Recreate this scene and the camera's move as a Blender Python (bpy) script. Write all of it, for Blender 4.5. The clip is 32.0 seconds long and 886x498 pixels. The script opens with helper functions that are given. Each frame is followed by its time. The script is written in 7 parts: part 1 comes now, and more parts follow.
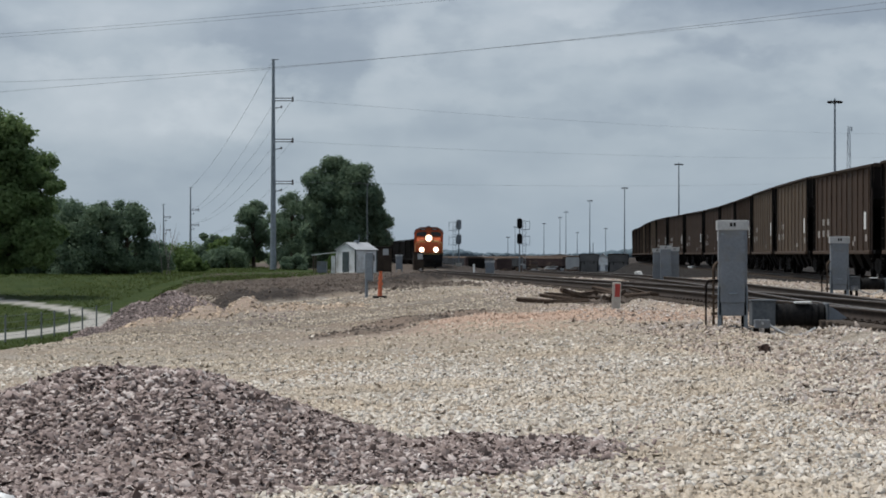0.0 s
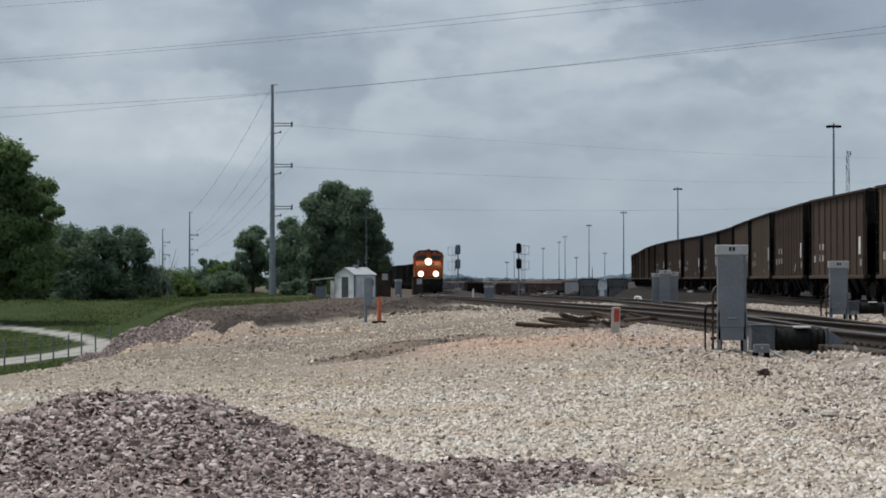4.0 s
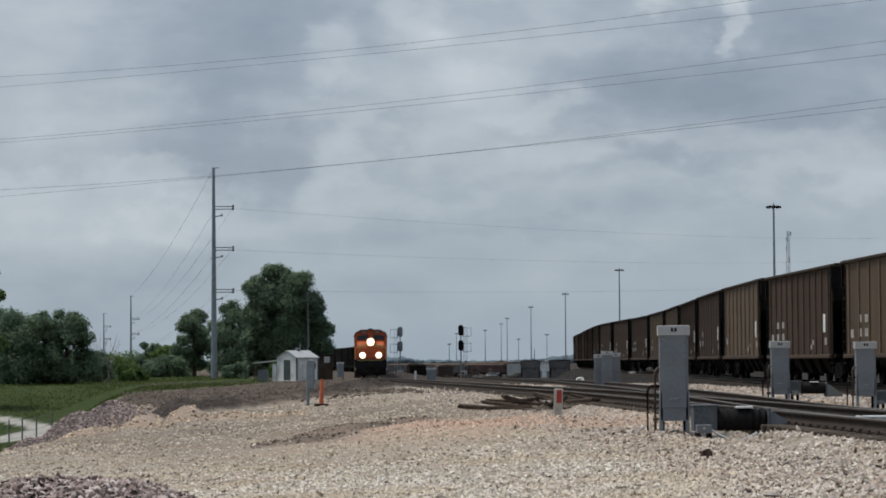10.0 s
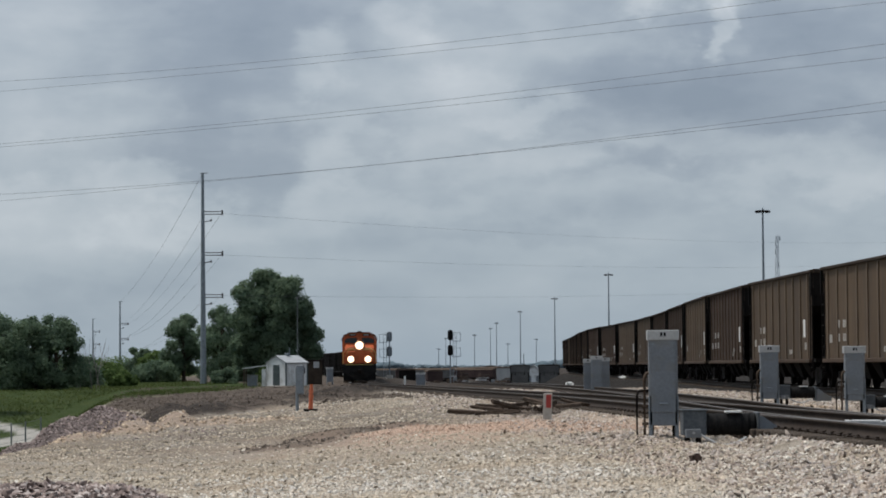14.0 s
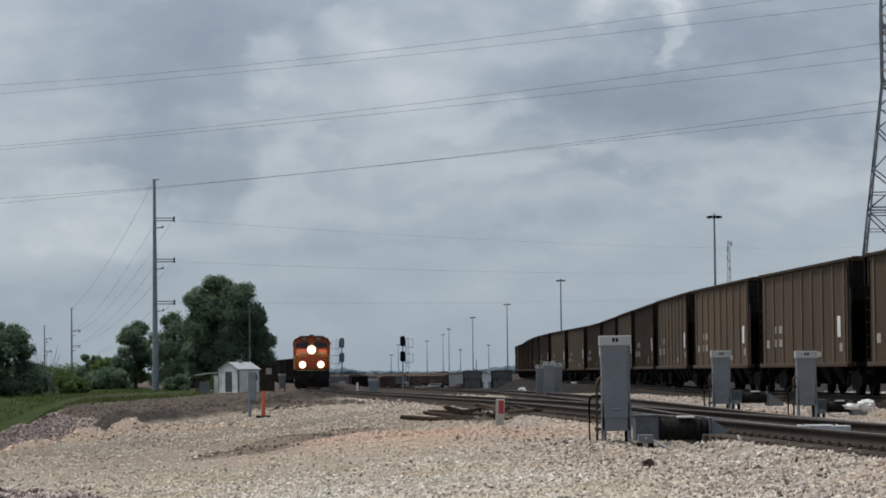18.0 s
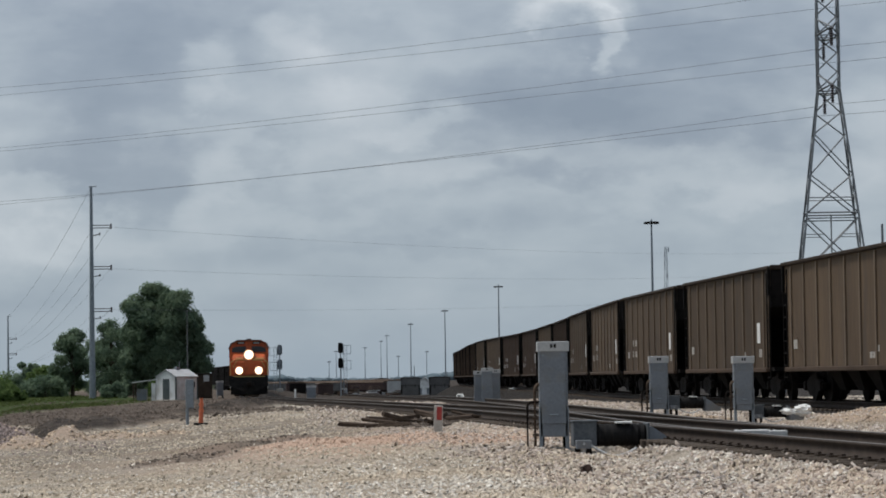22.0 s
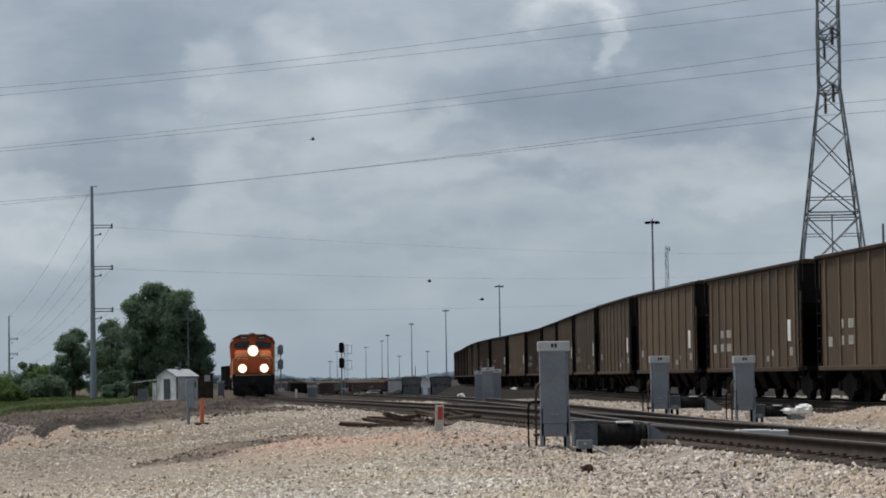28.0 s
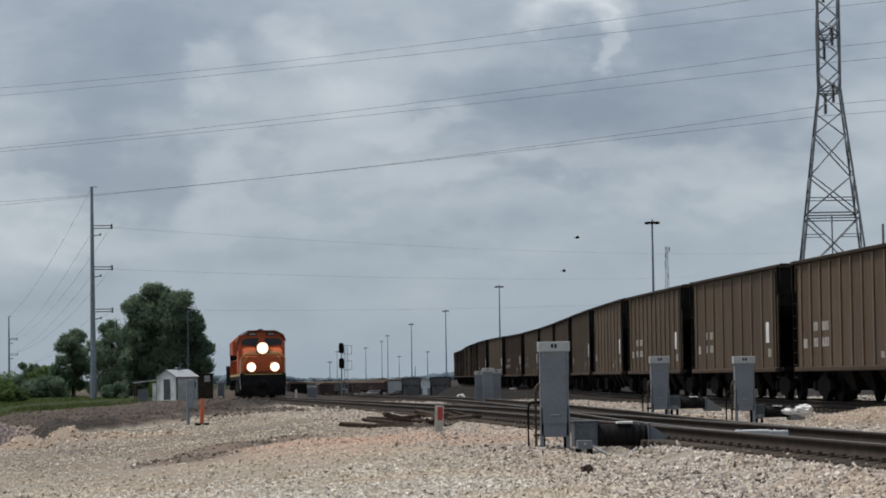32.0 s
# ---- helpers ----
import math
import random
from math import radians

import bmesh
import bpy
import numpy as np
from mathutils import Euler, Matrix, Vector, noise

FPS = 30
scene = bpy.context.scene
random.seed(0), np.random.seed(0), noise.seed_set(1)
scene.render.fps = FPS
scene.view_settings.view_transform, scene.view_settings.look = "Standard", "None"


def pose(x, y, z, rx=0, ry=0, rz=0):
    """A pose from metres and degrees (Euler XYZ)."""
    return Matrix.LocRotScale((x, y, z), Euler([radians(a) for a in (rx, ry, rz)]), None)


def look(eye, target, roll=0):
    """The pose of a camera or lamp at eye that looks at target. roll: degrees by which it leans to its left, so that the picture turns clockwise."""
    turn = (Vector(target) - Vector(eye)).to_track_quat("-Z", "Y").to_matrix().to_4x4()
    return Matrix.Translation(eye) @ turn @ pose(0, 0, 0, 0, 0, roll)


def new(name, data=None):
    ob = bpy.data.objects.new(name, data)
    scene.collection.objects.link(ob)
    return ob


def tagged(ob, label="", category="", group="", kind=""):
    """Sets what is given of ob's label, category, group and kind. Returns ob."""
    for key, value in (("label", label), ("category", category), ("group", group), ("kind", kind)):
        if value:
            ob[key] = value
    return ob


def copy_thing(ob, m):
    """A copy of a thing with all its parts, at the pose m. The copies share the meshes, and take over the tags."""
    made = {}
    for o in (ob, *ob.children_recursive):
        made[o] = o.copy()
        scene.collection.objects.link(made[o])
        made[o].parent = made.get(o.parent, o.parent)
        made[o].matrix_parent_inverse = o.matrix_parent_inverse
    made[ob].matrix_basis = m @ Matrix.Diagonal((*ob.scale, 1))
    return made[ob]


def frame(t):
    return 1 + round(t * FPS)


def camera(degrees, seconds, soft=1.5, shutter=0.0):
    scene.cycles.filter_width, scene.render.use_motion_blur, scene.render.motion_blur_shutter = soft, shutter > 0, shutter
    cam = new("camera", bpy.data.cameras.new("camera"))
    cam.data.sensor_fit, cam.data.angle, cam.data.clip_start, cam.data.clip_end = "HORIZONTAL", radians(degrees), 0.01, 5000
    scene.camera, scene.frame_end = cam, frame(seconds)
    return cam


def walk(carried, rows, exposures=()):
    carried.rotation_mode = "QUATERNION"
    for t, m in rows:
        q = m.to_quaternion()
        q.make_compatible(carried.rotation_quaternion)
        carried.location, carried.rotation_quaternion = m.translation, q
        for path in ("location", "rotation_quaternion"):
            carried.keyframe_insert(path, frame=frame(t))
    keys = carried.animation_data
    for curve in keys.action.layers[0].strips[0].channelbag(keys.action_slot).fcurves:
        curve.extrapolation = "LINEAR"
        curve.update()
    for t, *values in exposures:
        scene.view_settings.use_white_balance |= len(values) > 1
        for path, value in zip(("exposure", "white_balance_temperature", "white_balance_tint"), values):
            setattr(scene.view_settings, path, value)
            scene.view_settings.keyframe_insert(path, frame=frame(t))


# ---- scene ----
EYE = 1.6
cam = camera(18.94, 32.0, soft=1.8)
PATH = [
    (0, pose(0, 0, EYE, 90.121, -0.057, 3.873)),
    (0.5, pose(0, 0, EYE, 90.133, -0.093, 3.920)),
    (1, pose(0, 0, EYE, 90.116, 0.018, 3.968)),
    (1.5, pose(0, 0, EYE, 90.145, -0.024, 3.927)),
    (2, pose(0, 0, EYE, 90.331, -0.026, 3.894)),
    (2.5, pose(0, 0, EYE, 90.512, 0.037, 3.901)),
    (3, pose(0, 0, EYE, 90.587, 0.051, 3.869)),
    (3.5, pose(0, 0, EYE, 90.635, 0.019, 3.855)),
    (5.5, pose(0, 0, EYE, 90.676, 0.048, 3.869)),
    (6, pose(0, 0, EYE, 90.669, 0.096, 3.888)),
    (7, pose(0, 0, EYE, 90.690, 0.031, 3.844)),
    (8, pose(0, 0, EYE, 90.762, 0.096, 3.857)),
    (8.5, pose(0, 0, EYE, 90.868, 0.213, 2.848)),
    (9, pose(0, 0, EYE, 92.008, 0.323, 2.655)),
    (9.5, pose(0, 0, EYE, 92.401, 0.411, 2.628)),
    (10, pose(0, 0, EYE, 92.427, 0.368, 2.610)),
    (10.5, pose(0, 0, EYE, 92.538, 0.442, 2.602)),
    (11, pose(0, 0, EYE, 92.515, 0.429, 2.602)),
    (11.5, pose(0, 0, EYE, 92.534, 0.401, 2.530)),
    (12, pose(0, 0, EYE, 92.538, 0.450, 2.483)),
    (12.5, pose(0, 0, EYE, 92.527, 0.452, 2.452)),
    (13, pose(0, 0, EYE, 92.523, 0.417, 2.515)),
    (13.5, pose(0, 0, EYE, 92.534, 0.402, 2.391)),
    (14.5, pose(0, 0, EYE, 92.526, 0.450, 2.389)),
    (16.5, pose(0, 0, EYE, 92.533, 0.434, 2.386)),
    (17, pose(0, 0, EYE, 92.536, 0.423, 2.354)),
    (17.5, pose(0, 0, EYE, 92.641, 0.578, 1.452)),
    (18, pose(0, 0, EYE, 92.651, 0.607, 1.358)),
    (18.5, pose(0, 0, EYE, 92.734, 0.712, 0.623)),
    (19, pose(0, 0, EYE, 92.776, 0.826, 0.115)),
    (19.5, pose(0, 0, EYE, 92.789, 0.859, 0.041)),
    (20, pose(0, 0, EYE, 92.770, 0.858, 0.026)),
    (21, pose(0, 0, EYE, 92.771, 0.834, 0.018)),
    (21.5, pose(0, 0, EYE, 92.788, 0.859, -0.028)),
    (22, pose(0, 0, EYE, 92.773, 0.823, 0.023)),
    (22.5, pose(0, 0, EYE, 92.750, 0.847, 0.042)),
    (23, pose(0, 0, EYE, 92.769, 0.848, 0.023)),
    (24, pose(0, 0, EYE, 92.778, 0.865, 0.023)),
    (25.5, pose(0, 0, EYE, 92.769, 0.847, 0.041)),
    (27.5, pose(0, 0, EYE, 92.769, 0.850, 0.043)),
    (30, pose(0, 0, EYE, 92.769, 0.850, 0.043)),
    (32, pose(0, 0, EYE, 92.777, 0.849, 0.041)),
]
walk(cam, PATH, [(0, 0.02, 6330, 10), (8, 0.02, 6330, 10), (9.2, -0.03, 6430, 10), (32, -0.03, 6430, 10)])

# ---- light ----
SUN_EL, SUN_AZ = radians(68), radians(-78)     # height, and the turn from north towards the east
world = bpy.data.worlds.new("sky")
scene.world = world
world.use_nodes = True
scene.view_settings.exposure = 0.0


CLOUD_BIG, CLOUD_BANDS, CLOUD_FINE, CLOUD_HEAPED = 0.40, 0.36, 0.11, 0.13
CLOUD_MASSES = (
    (-0.130, 0.118, 0.045, 0.022, -0.09), (-0.115, 0.083, 0.036, 0.012, -0.15), (-0.070, 0.084, 0.012, 0.009, -0.11), (-0.032, 0.136, 0.022, 0.008, -0.08),
    (0.030, 0.112, 0.045, 0.014, -0.12), (0.088, 0.106, 0.045, 0.015, -0.15), (0.115, 0.092, 0.040, 0.008, -0.11), (0.092, 0.136, 0.022, 0.010, -0.10), (0.145, 0.128, 0.030, 0.016, -0.04),
    (-0.088, 0.114, 0.012, 0.008, 0.15), (-0.052, 0.127, 0.012, 0.009, 0.14), (-0.036, 0.103, 0.018, 0.010, 0.12), (-0.083, 0.078, 0.008, 0.012, 0.15), (-0.008, 0.093, 0.020, 0.006, 0.14),
    (0.060, 0.140, 0.014, 0.008, 0.28), (0.038, 0.137, 0.006, 0.005, 0.18), (0.064, 0.127, 0.004, 0.009, 0.20),
    (-0.004, 0.077, 0.055, 0.006, 0.07), (0.100, 0.066, 0.050, 0.007, 0.10), (0.040, 0.071, 0.045, 0.004, -0.07), (-0.010, 0.043, 0.036, 0.005, -0.08), (0.125, 0.055, 0.030, 0.005, -0.05),
    (-0.152, 0.057, 0.018, 0.010, 0.12), (-0.060, 0.060, 0.040, 0.006, 0.08), (-0.190, 0.050, 0.045, 0.017, 0.16), (-0.135, 0.060, 0.030, 0.010, 0.09), (-0.225, 0.060, 0.025, 0.012, 0.08), (-0.165, 0.074, 0.014, 0.006, 0.12), (-0.215, 0.086, 0.030, 0.008, -0.09), (-0.205, 0.068, 0.020, 0.006, 0.06))


def build_sky():
    nt = world.node_tree
    nt.nodes.clear()
    N, Lk = nt.nodes.new, nt.links.new

    def math_node(op, a, b=None, c=None):
        n = N("ShaderNodeMath")
        n.operation = op
        for i, v in enumerate((a, b, c)):
            if v is None:
                continue
            if isinstance(v, (int, float)):
                n.inputs[i].default_value = v
            else:
                Lk(v, n.inputs[i])
        return n.outputs[0]

    sky = N("ShaderNodeTexSky")
    sky.sky_type = "NISHITA"
    sky.sun_disc = False
    sky.sun_elevation, sky.sun_rotation = SUN_EL, SUN_AZ
    co = N("ShaderNodeTexCoord")
    sep = N("ShaderNodeSeparateXYZ")
    Lk(co.outputs["Generated"], sep.inputs[0])
    x, y, z = sep.outputs
    zz = math_node("MAXIMUM", z, 0.0)

    def direction(flat):
        comb = N("ShaderNodeCombineXYZ")
        Lk(x, comb.inputs[0])
        Lk(y, comb.inputs[1])
        Lk(math_node("MULTIPLY", z, flat), comb.inputs[2])
        return comb.outputs[0]

    wide, level = direction(1.7), direction(3.6)

    def clouds(co_in, scale, detail, rough, dist=0.0, out="Fac"):
        n = N("ShaderNodeTexNoise")
        n.inputs["Scale"].default_value = scale
        n.inputs["Detail"].default_value = detail
        n.inputs["Roughness"].default_value = rough
        n.inputs["Distortion"].default_value = dist
        Lk(co_in, n.inputs["Vector"])
        return n.outputs[out]

    big = clouds(wide, 11, 5, 0.52, 0.25)
    bands = clouds(level, 13, 4, 0.5)
    fine = clouds(wide, 34, 5, 0.55)
    # rounded, heaped edges: folded noise, and a drift of the masses by two sizes of swirl
    fold = math_node("ABSOLUTE", math_node("SUBTRACT", math_node("MULTIPLY", clouds(wide, 26, 4, 0.5), 2.0), 1.0))
    heaped = math_node("SUBTRACT", 0.16, fold)
    mixed = math_node("ADD", math_node("ADD", math_node("MULTIPLY", math_node("SUBTRACT", big, 0.5), CLOUD_BIG), math_node("MULTIPLY", math_node("SUBTRACT", bands, 0.5), CLOUD_BANDS)),
                      math_node("ADD", math_node("MULTIPLY", math_node("SUBTRACT", fine, 0.5), CLOUD_FINE), math_node("MULTIPLY", heaped, CLOUD_HEAPED)))
    mixed = math_node("ADD", mixed, 0.5)
    swirl, swirl2 = N("ShaderNodeSeparateColor"), N("ShaderNodeSeparateColor")
    Lk(clouds(wide, 16, 3, 0.5, 0.0, "Color"), swirl.inputs[0])
    Lk(clouds(wide, 55, 4, 0.6, 0.0, "Color"), swirl2.inputs[0])

    def drifted(a, i):
        d1 = math_node("MULTIPLY", math_node("SUBTRACT", swirl.outputs[i], 0.5), 0.05)
        d2 = math_node("MULTIPLY", math_node("SUBTRACT", swirl2.outputs[i], 0.5), 0.022)
        return math_node("ADD", a, math_node("ADD", d1, d2))

    # thin and thick places of the cloud deck: bearing, slope, half widths, amount
    az = drifted(math_node("DIVIDE", x, math_node("MAXIMUM", y, 0.05)), 0)
    sl = drifted(math_node("DIVIDE", z, math_node("MAXIMUM", y, 0.05)), 1)
    for a, e, wa, we, amount in CLOUD_MASSES:
        du = math_node("DIVIDE", math_node("SUBTRACT", az, a), wa)
        dv = math_node("DIVIDE", math_node("SUBTRACT", sl, e), we)
        q = math_node("ADD", math_node("MULTIPLY", du, du), math_node("MULTIPLY", dv, dv))
        # flat-topped, so that each mass has an edge
        g0 = math_node("POWER", 2.718, math_node("MULTIPLY", math_node("MULTIPLY", q, q), -0.6))
        mixed = math_node("ADD", mixed, math_node("MULTIPLY", g0, amount * 0.82))
    ramp = N("ShaderNodeValToRGB")
    Lk(mixed, ramp.inputs[0])
    el = ramp.color_ramp.elements
    el[0].position, el[0].color = 0.26, (0.235, 0.280, 0.345, 1)
    el[1].position, el[1].color = 0.92, (0.80, 0.83, 0.85, 1)
    for at, c in ((0.40, (0.295, 0.342, 0.405)), (0.53, (0.405, 0.455, 0.505)), (0.68, (0.52, 0.56, 0.60))):
        el.new(at).color = (*c, 1)
    # paler towards the skyline, brighter overhead as under a real cloud deck
    low = N("ShaderNodeMix")
    low.data_type = "RGBA"
    f = N("ShaderNodeMapRange")
    f.inputs["From Min"].default_value, f.inputs["From Max"].default_value = 0.0, 0.082
    f.inputs["To Min"].default_value, f.inputs["To Max"].default_value = 0.80, 0.0
    Lk(zz, f.inputs["Value"])
    Lk(f.outputs[0], low.inputs[0])
    Lk(ramp.outputs[0], low.inputs[6])
    low.inputs[7].default_value = (0.302, 0.380, 0.455, 1)
    g = N("ShaderNodeMapRange")
    g.inputs["From Min"].default_value, g.inputs["From Max"].default_value = 0.16, 0.9
    g.inputs["To Min"].default_value, g.inputs["To Max"].default_value = 0.94, 1.35
    Lk(zz, g.inputs["Value"])
    bg1, bg2, add, out = N("ShaderNodeBackground"), N("ShaderNodeBackground"), N("ShaderNodeAddShader"), N("ShaderNodeOutputWorld")
    Lk(low.outputs[2], bg1.inputs[0])
    Lk(g.outputs[0], bg1.inputs[1])
    Lk(sky.outputs[0], bg2.inputs[0])
    bg2.inputs[1].default_value = 0.012
    Lk(bg1.outputs[0], add.inputs[0])
    Lk(bg2.outputs[0], add.inputs[1])
    Lk(add.outputs[0], out.inputs[0])


build_sky()
sun = new("sun", bpy.data.lights.new("sun", "SUN"))
sun.data.energy, sun.data.angle, sun.data.color = 3.1, radians(11), (1.0, 0.95, 0.88)
sun.matrix_world = look((200 * math.cos(SUN_EL) * math.sin(SUN_AZ), 200 * math.cos(SUN_EL) * math.cos(SUN_AZ), 200 * math.sin(SUN_EL)), (0, 0, 0))


# ---- materials ----
def material(name, dark, light, scale=3.0, rough=0.8, metal=0.0, bump=0.0, fine=8.0, spread=(0.35, 0.65), rand=0.0, stain=None, stain_scale=1.0, island=0.0, stretch=(1, 1, 1), space="Object", spec=0.3):
    """Two colours mixed by a coarse and a fine noise, with relief; rand varies the tone from piece to piece, stain adds patches of a third colour."""
    m = bpy.data.materials.new(name)
    m.use_nodes = True
    nt = m.node_tree
    b = nt.nodes["Principled BSDF"]
    N, Lk = nt.nodes.new, nt.links.new
    co = N("ShaderNodeTexCoord")
    mp = N("ShaderNodeMapping")
    mp.inputs["Scale"].default_value = stretch
    Lk(co.outputs[space], mp.inputs[0])

    def noise_node(s, d):
        n = N("ShaderNodeTexNoise")
        n.inputs["Scale"].default_value, n.inputs["Detail"].default_value = s, d
        Lk(mp.outputs[0], n.inputs["Vector"])
        return n.outputs["Fac"]

    n1, n2 = noise_node(scale, 4), noise_node(scale * fine, 5)
    mx = N("ShaderNodeMath")
    mx.operation = "MULTIPLY_ADD"
    mx.inputs[1].default_value = 0.55
    Lk(n1, mx.inputs[0])
    hf = N("ShaderNodeMath")
    hf.operation = "MULTIPLY"
    hf.inputs[1].default_value = 0.45
    Lk(n2, hf.inputs[0])
    Lk(hf.outputs[0], mx.inputs[2])
    r = N("ShaderNodeValToRGB")
    r.color_ramp.elements[0].position, r.color_ramp.elements[1].position = spread
    r.color_ramp.elements[0].color, r.color_ramp.elements[1].color = (*dark, 1), (*light, 1)
    Lk(mx.outputs[0], r.inputs[0])
    col = r.outputs[0]
    if stain:
        n3 = noise_node(stain_scale, 6)
        sr = N("ShaderNodeValToRGB")
        sr.color_ramp.elements[0].position, sr.color_ramp.elements[1].position = 0.5, 0.68
        Lk(n3, sr.inputs[0])
        mm = N("ShaderNodeMix")
        mm.data_type = "RGBA"
        Lk(sr.outputs[0], mm.inputs[0])
        Lk(col, mm.inputs[6])
        mm.inputs[7].default_value = (*stain, 1)
        col = mm.outputs[2]
    if rand or island:
        oi = N("ShaderNodeObjectInfo") if rand else N("ShaderNodeNewGeometry")
        src = oi.outputs["Random"] if rand else oi.outputs["Random Per Island"]
        amount = rand or island
        mr = N("ShaderNodeMapRange")
        mr.inputs["To Min"].default_value, mr.inputs["To Max"].default_value = 1 - amount, 1 + amount
        Lk(src, mr.inputs["Value"])
        hs = N("ShaderNodeHueSaturation")
        Lk(mr.outputs[0], hs.inputs["Value"])
        Lk(col, hs.inputs["Color"])
        col = hs.outputs[0]
    Lk(col, b.inputs["Base Color"])
    b.inputs["Roughness"].default_value, b.inputs["Metallic"].default_value = rough, metal
    b.inputs["Specular IOR Level"].default_value = spec
    if bump:
        bp = N("ShaderNodeBump")
        bp.inputs["Strength"].default_value, bp.inputs["Distance"].default_value = 0.6, bump
        Lk(n2, bp.inputs["Height"])
        Lk(bp.outputs[0], b.inputs["Normal"])
    return m


def stone_mix(name, stops, tint, patch=0.5, rough=0.9):
    """Crushed stone: every stone takes one of several tones, and dusty patches tint whole areas."""
    m = bpy.data.materials.new(name)
    m.use_nodes = True
    nt = m.node_tree
    b = nt.nodes["Principled BSDF"]
    N, Lk = nt.nodes.new, nt.links.new
    geo = N("ShaderNodeNewGeometry")
    r = N("ShaderNodeValToRGB")
    els = r.color_ramp.elements
    els[0].position, els[0].color = 0.0, (*stops[0], 1)
    els[1].position, els[1].color = 1.0, (*stops[-1], 1)
    for i, c in enumerate(stops[1:-1]):
        els.new((i + 1) / (len(stops) - 1)).color = (*c, 1)
    Lk(geo.outputs["Random Per Island"], r.inputs[0])
    co = N("ShaderNodeTexCoord")
    n1, n2 = N("ShaderNodeTexNoise"), N("ShaderNodeTexNoise")
    for n, s in ((n1, 0.45), (n2, 60.0)):
        n.inputs["Scale"].default_value, n.inputs["Detail"].default_value = s, 5
        Lk(co.outputs["Object"], n.inputs["Vector"])
    f = N("ShaderNodeMapRange")
    f.inputs["From Min"].default_value, f.inputs["From Max"].default_value = 0.47, 0.63
    f.inputs["To Max"].default_value = patch
    Lk(n1.outputs["Fac"], f.inputs["Value"])
    mx = N("ShaderNodeMix")
    mx.data_type = "RGBA"
    Lk(f.outputs[0], mx.inputs[0])
    Lk(r.outputs[0], mx.inputs[6])
    mx.inputs[7].default_value = (*tint, 1)
    g = N("ShaderNodeMapRange")
    g.inputs["To Min"].default_value, g.inputs["To Max"].default_value = 0.65, 1.35
    Lk(n2.outputs["Fac"], g.inputs["Value"])
    hs = N("ShaderNodeHueSaturation")
    Lk(g.outputs[0], hs.inputs["Value"])
    Lk(mx.outputs[2], hs.inputs["Color"])
    Lk(hs.outputs[0], b.inputs["Base Color"])
    b.inputs["Roughness"].default_value = rough
    b.inputs["Specular IOR Level"].default_value = 0.15
    return m


def leafy(name, dark, light, scale, island=0.3):
    """Leaves: the plain material with part of the light let through the blade."""
    m = material(name, dark, light, scale, 0.75, island=island * 0.6, spec=0.1)
    nt = m.node_tree
    b, out = nt.nodes["Principled BSDF"], nt.nodes["Material Output"]
    tr, mx = nt.nodes.new("ShaderNodeBsdfTranslucent"), nt.nodes.new("ShaderNodeMixShader")
    nt.links.new(b.inputs["Base Color"].links[0].from_socket, tr.inputs[0])
    mx.inputs[0].default_value = 0.56
    nt.links.new(b.outputs[0], mx.inputs[1])
    nt.links.new(tr.outputs[0], mx.inputs[2])
    nt.links.new(mx.outputs[0], out.inputs[0])
    return m


def glow(name, colour, strength):
    m = bpy.data.materials.new(name)
    m.use_nodes = True
    b = m.node_tree.nodes["Principled BSDF"]
    b.inputs["Base Color"].default_value = (*colour, 1)
    b.inputs["Emission Color"].default_value = (*colour, 1)
    b.inputs["Emission Strength"].default_value = strength
    return m


def bloomed_lens(name, rim, core, weak, strong):
    """A lit sealed-beam lens, hottest in the middle; bloom painted as a warm, weaker rim."""
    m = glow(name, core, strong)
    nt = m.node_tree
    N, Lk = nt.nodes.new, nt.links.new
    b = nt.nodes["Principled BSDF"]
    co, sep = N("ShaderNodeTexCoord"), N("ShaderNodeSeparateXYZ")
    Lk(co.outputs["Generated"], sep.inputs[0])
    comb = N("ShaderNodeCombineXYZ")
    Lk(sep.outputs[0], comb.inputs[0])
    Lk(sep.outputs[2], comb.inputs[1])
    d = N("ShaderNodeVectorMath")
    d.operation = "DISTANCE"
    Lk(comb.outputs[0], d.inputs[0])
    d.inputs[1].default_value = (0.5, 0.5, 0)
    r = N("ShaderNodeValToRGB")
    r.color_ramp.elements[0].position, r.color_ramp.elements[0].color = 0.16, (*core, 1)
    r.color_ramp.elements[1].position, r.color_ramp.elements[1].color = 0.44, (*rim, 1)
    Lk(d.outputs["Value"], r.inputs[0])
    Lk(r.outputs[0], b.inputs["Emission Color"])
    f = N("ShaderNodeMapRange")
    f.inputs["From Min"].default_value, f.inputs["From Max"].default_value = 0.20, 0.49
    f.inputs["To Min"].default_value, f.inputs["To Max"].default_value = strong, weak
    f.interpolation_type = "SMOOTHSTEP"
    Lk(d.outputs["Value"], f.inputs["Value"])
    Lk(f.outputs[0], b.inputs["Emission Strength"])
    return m


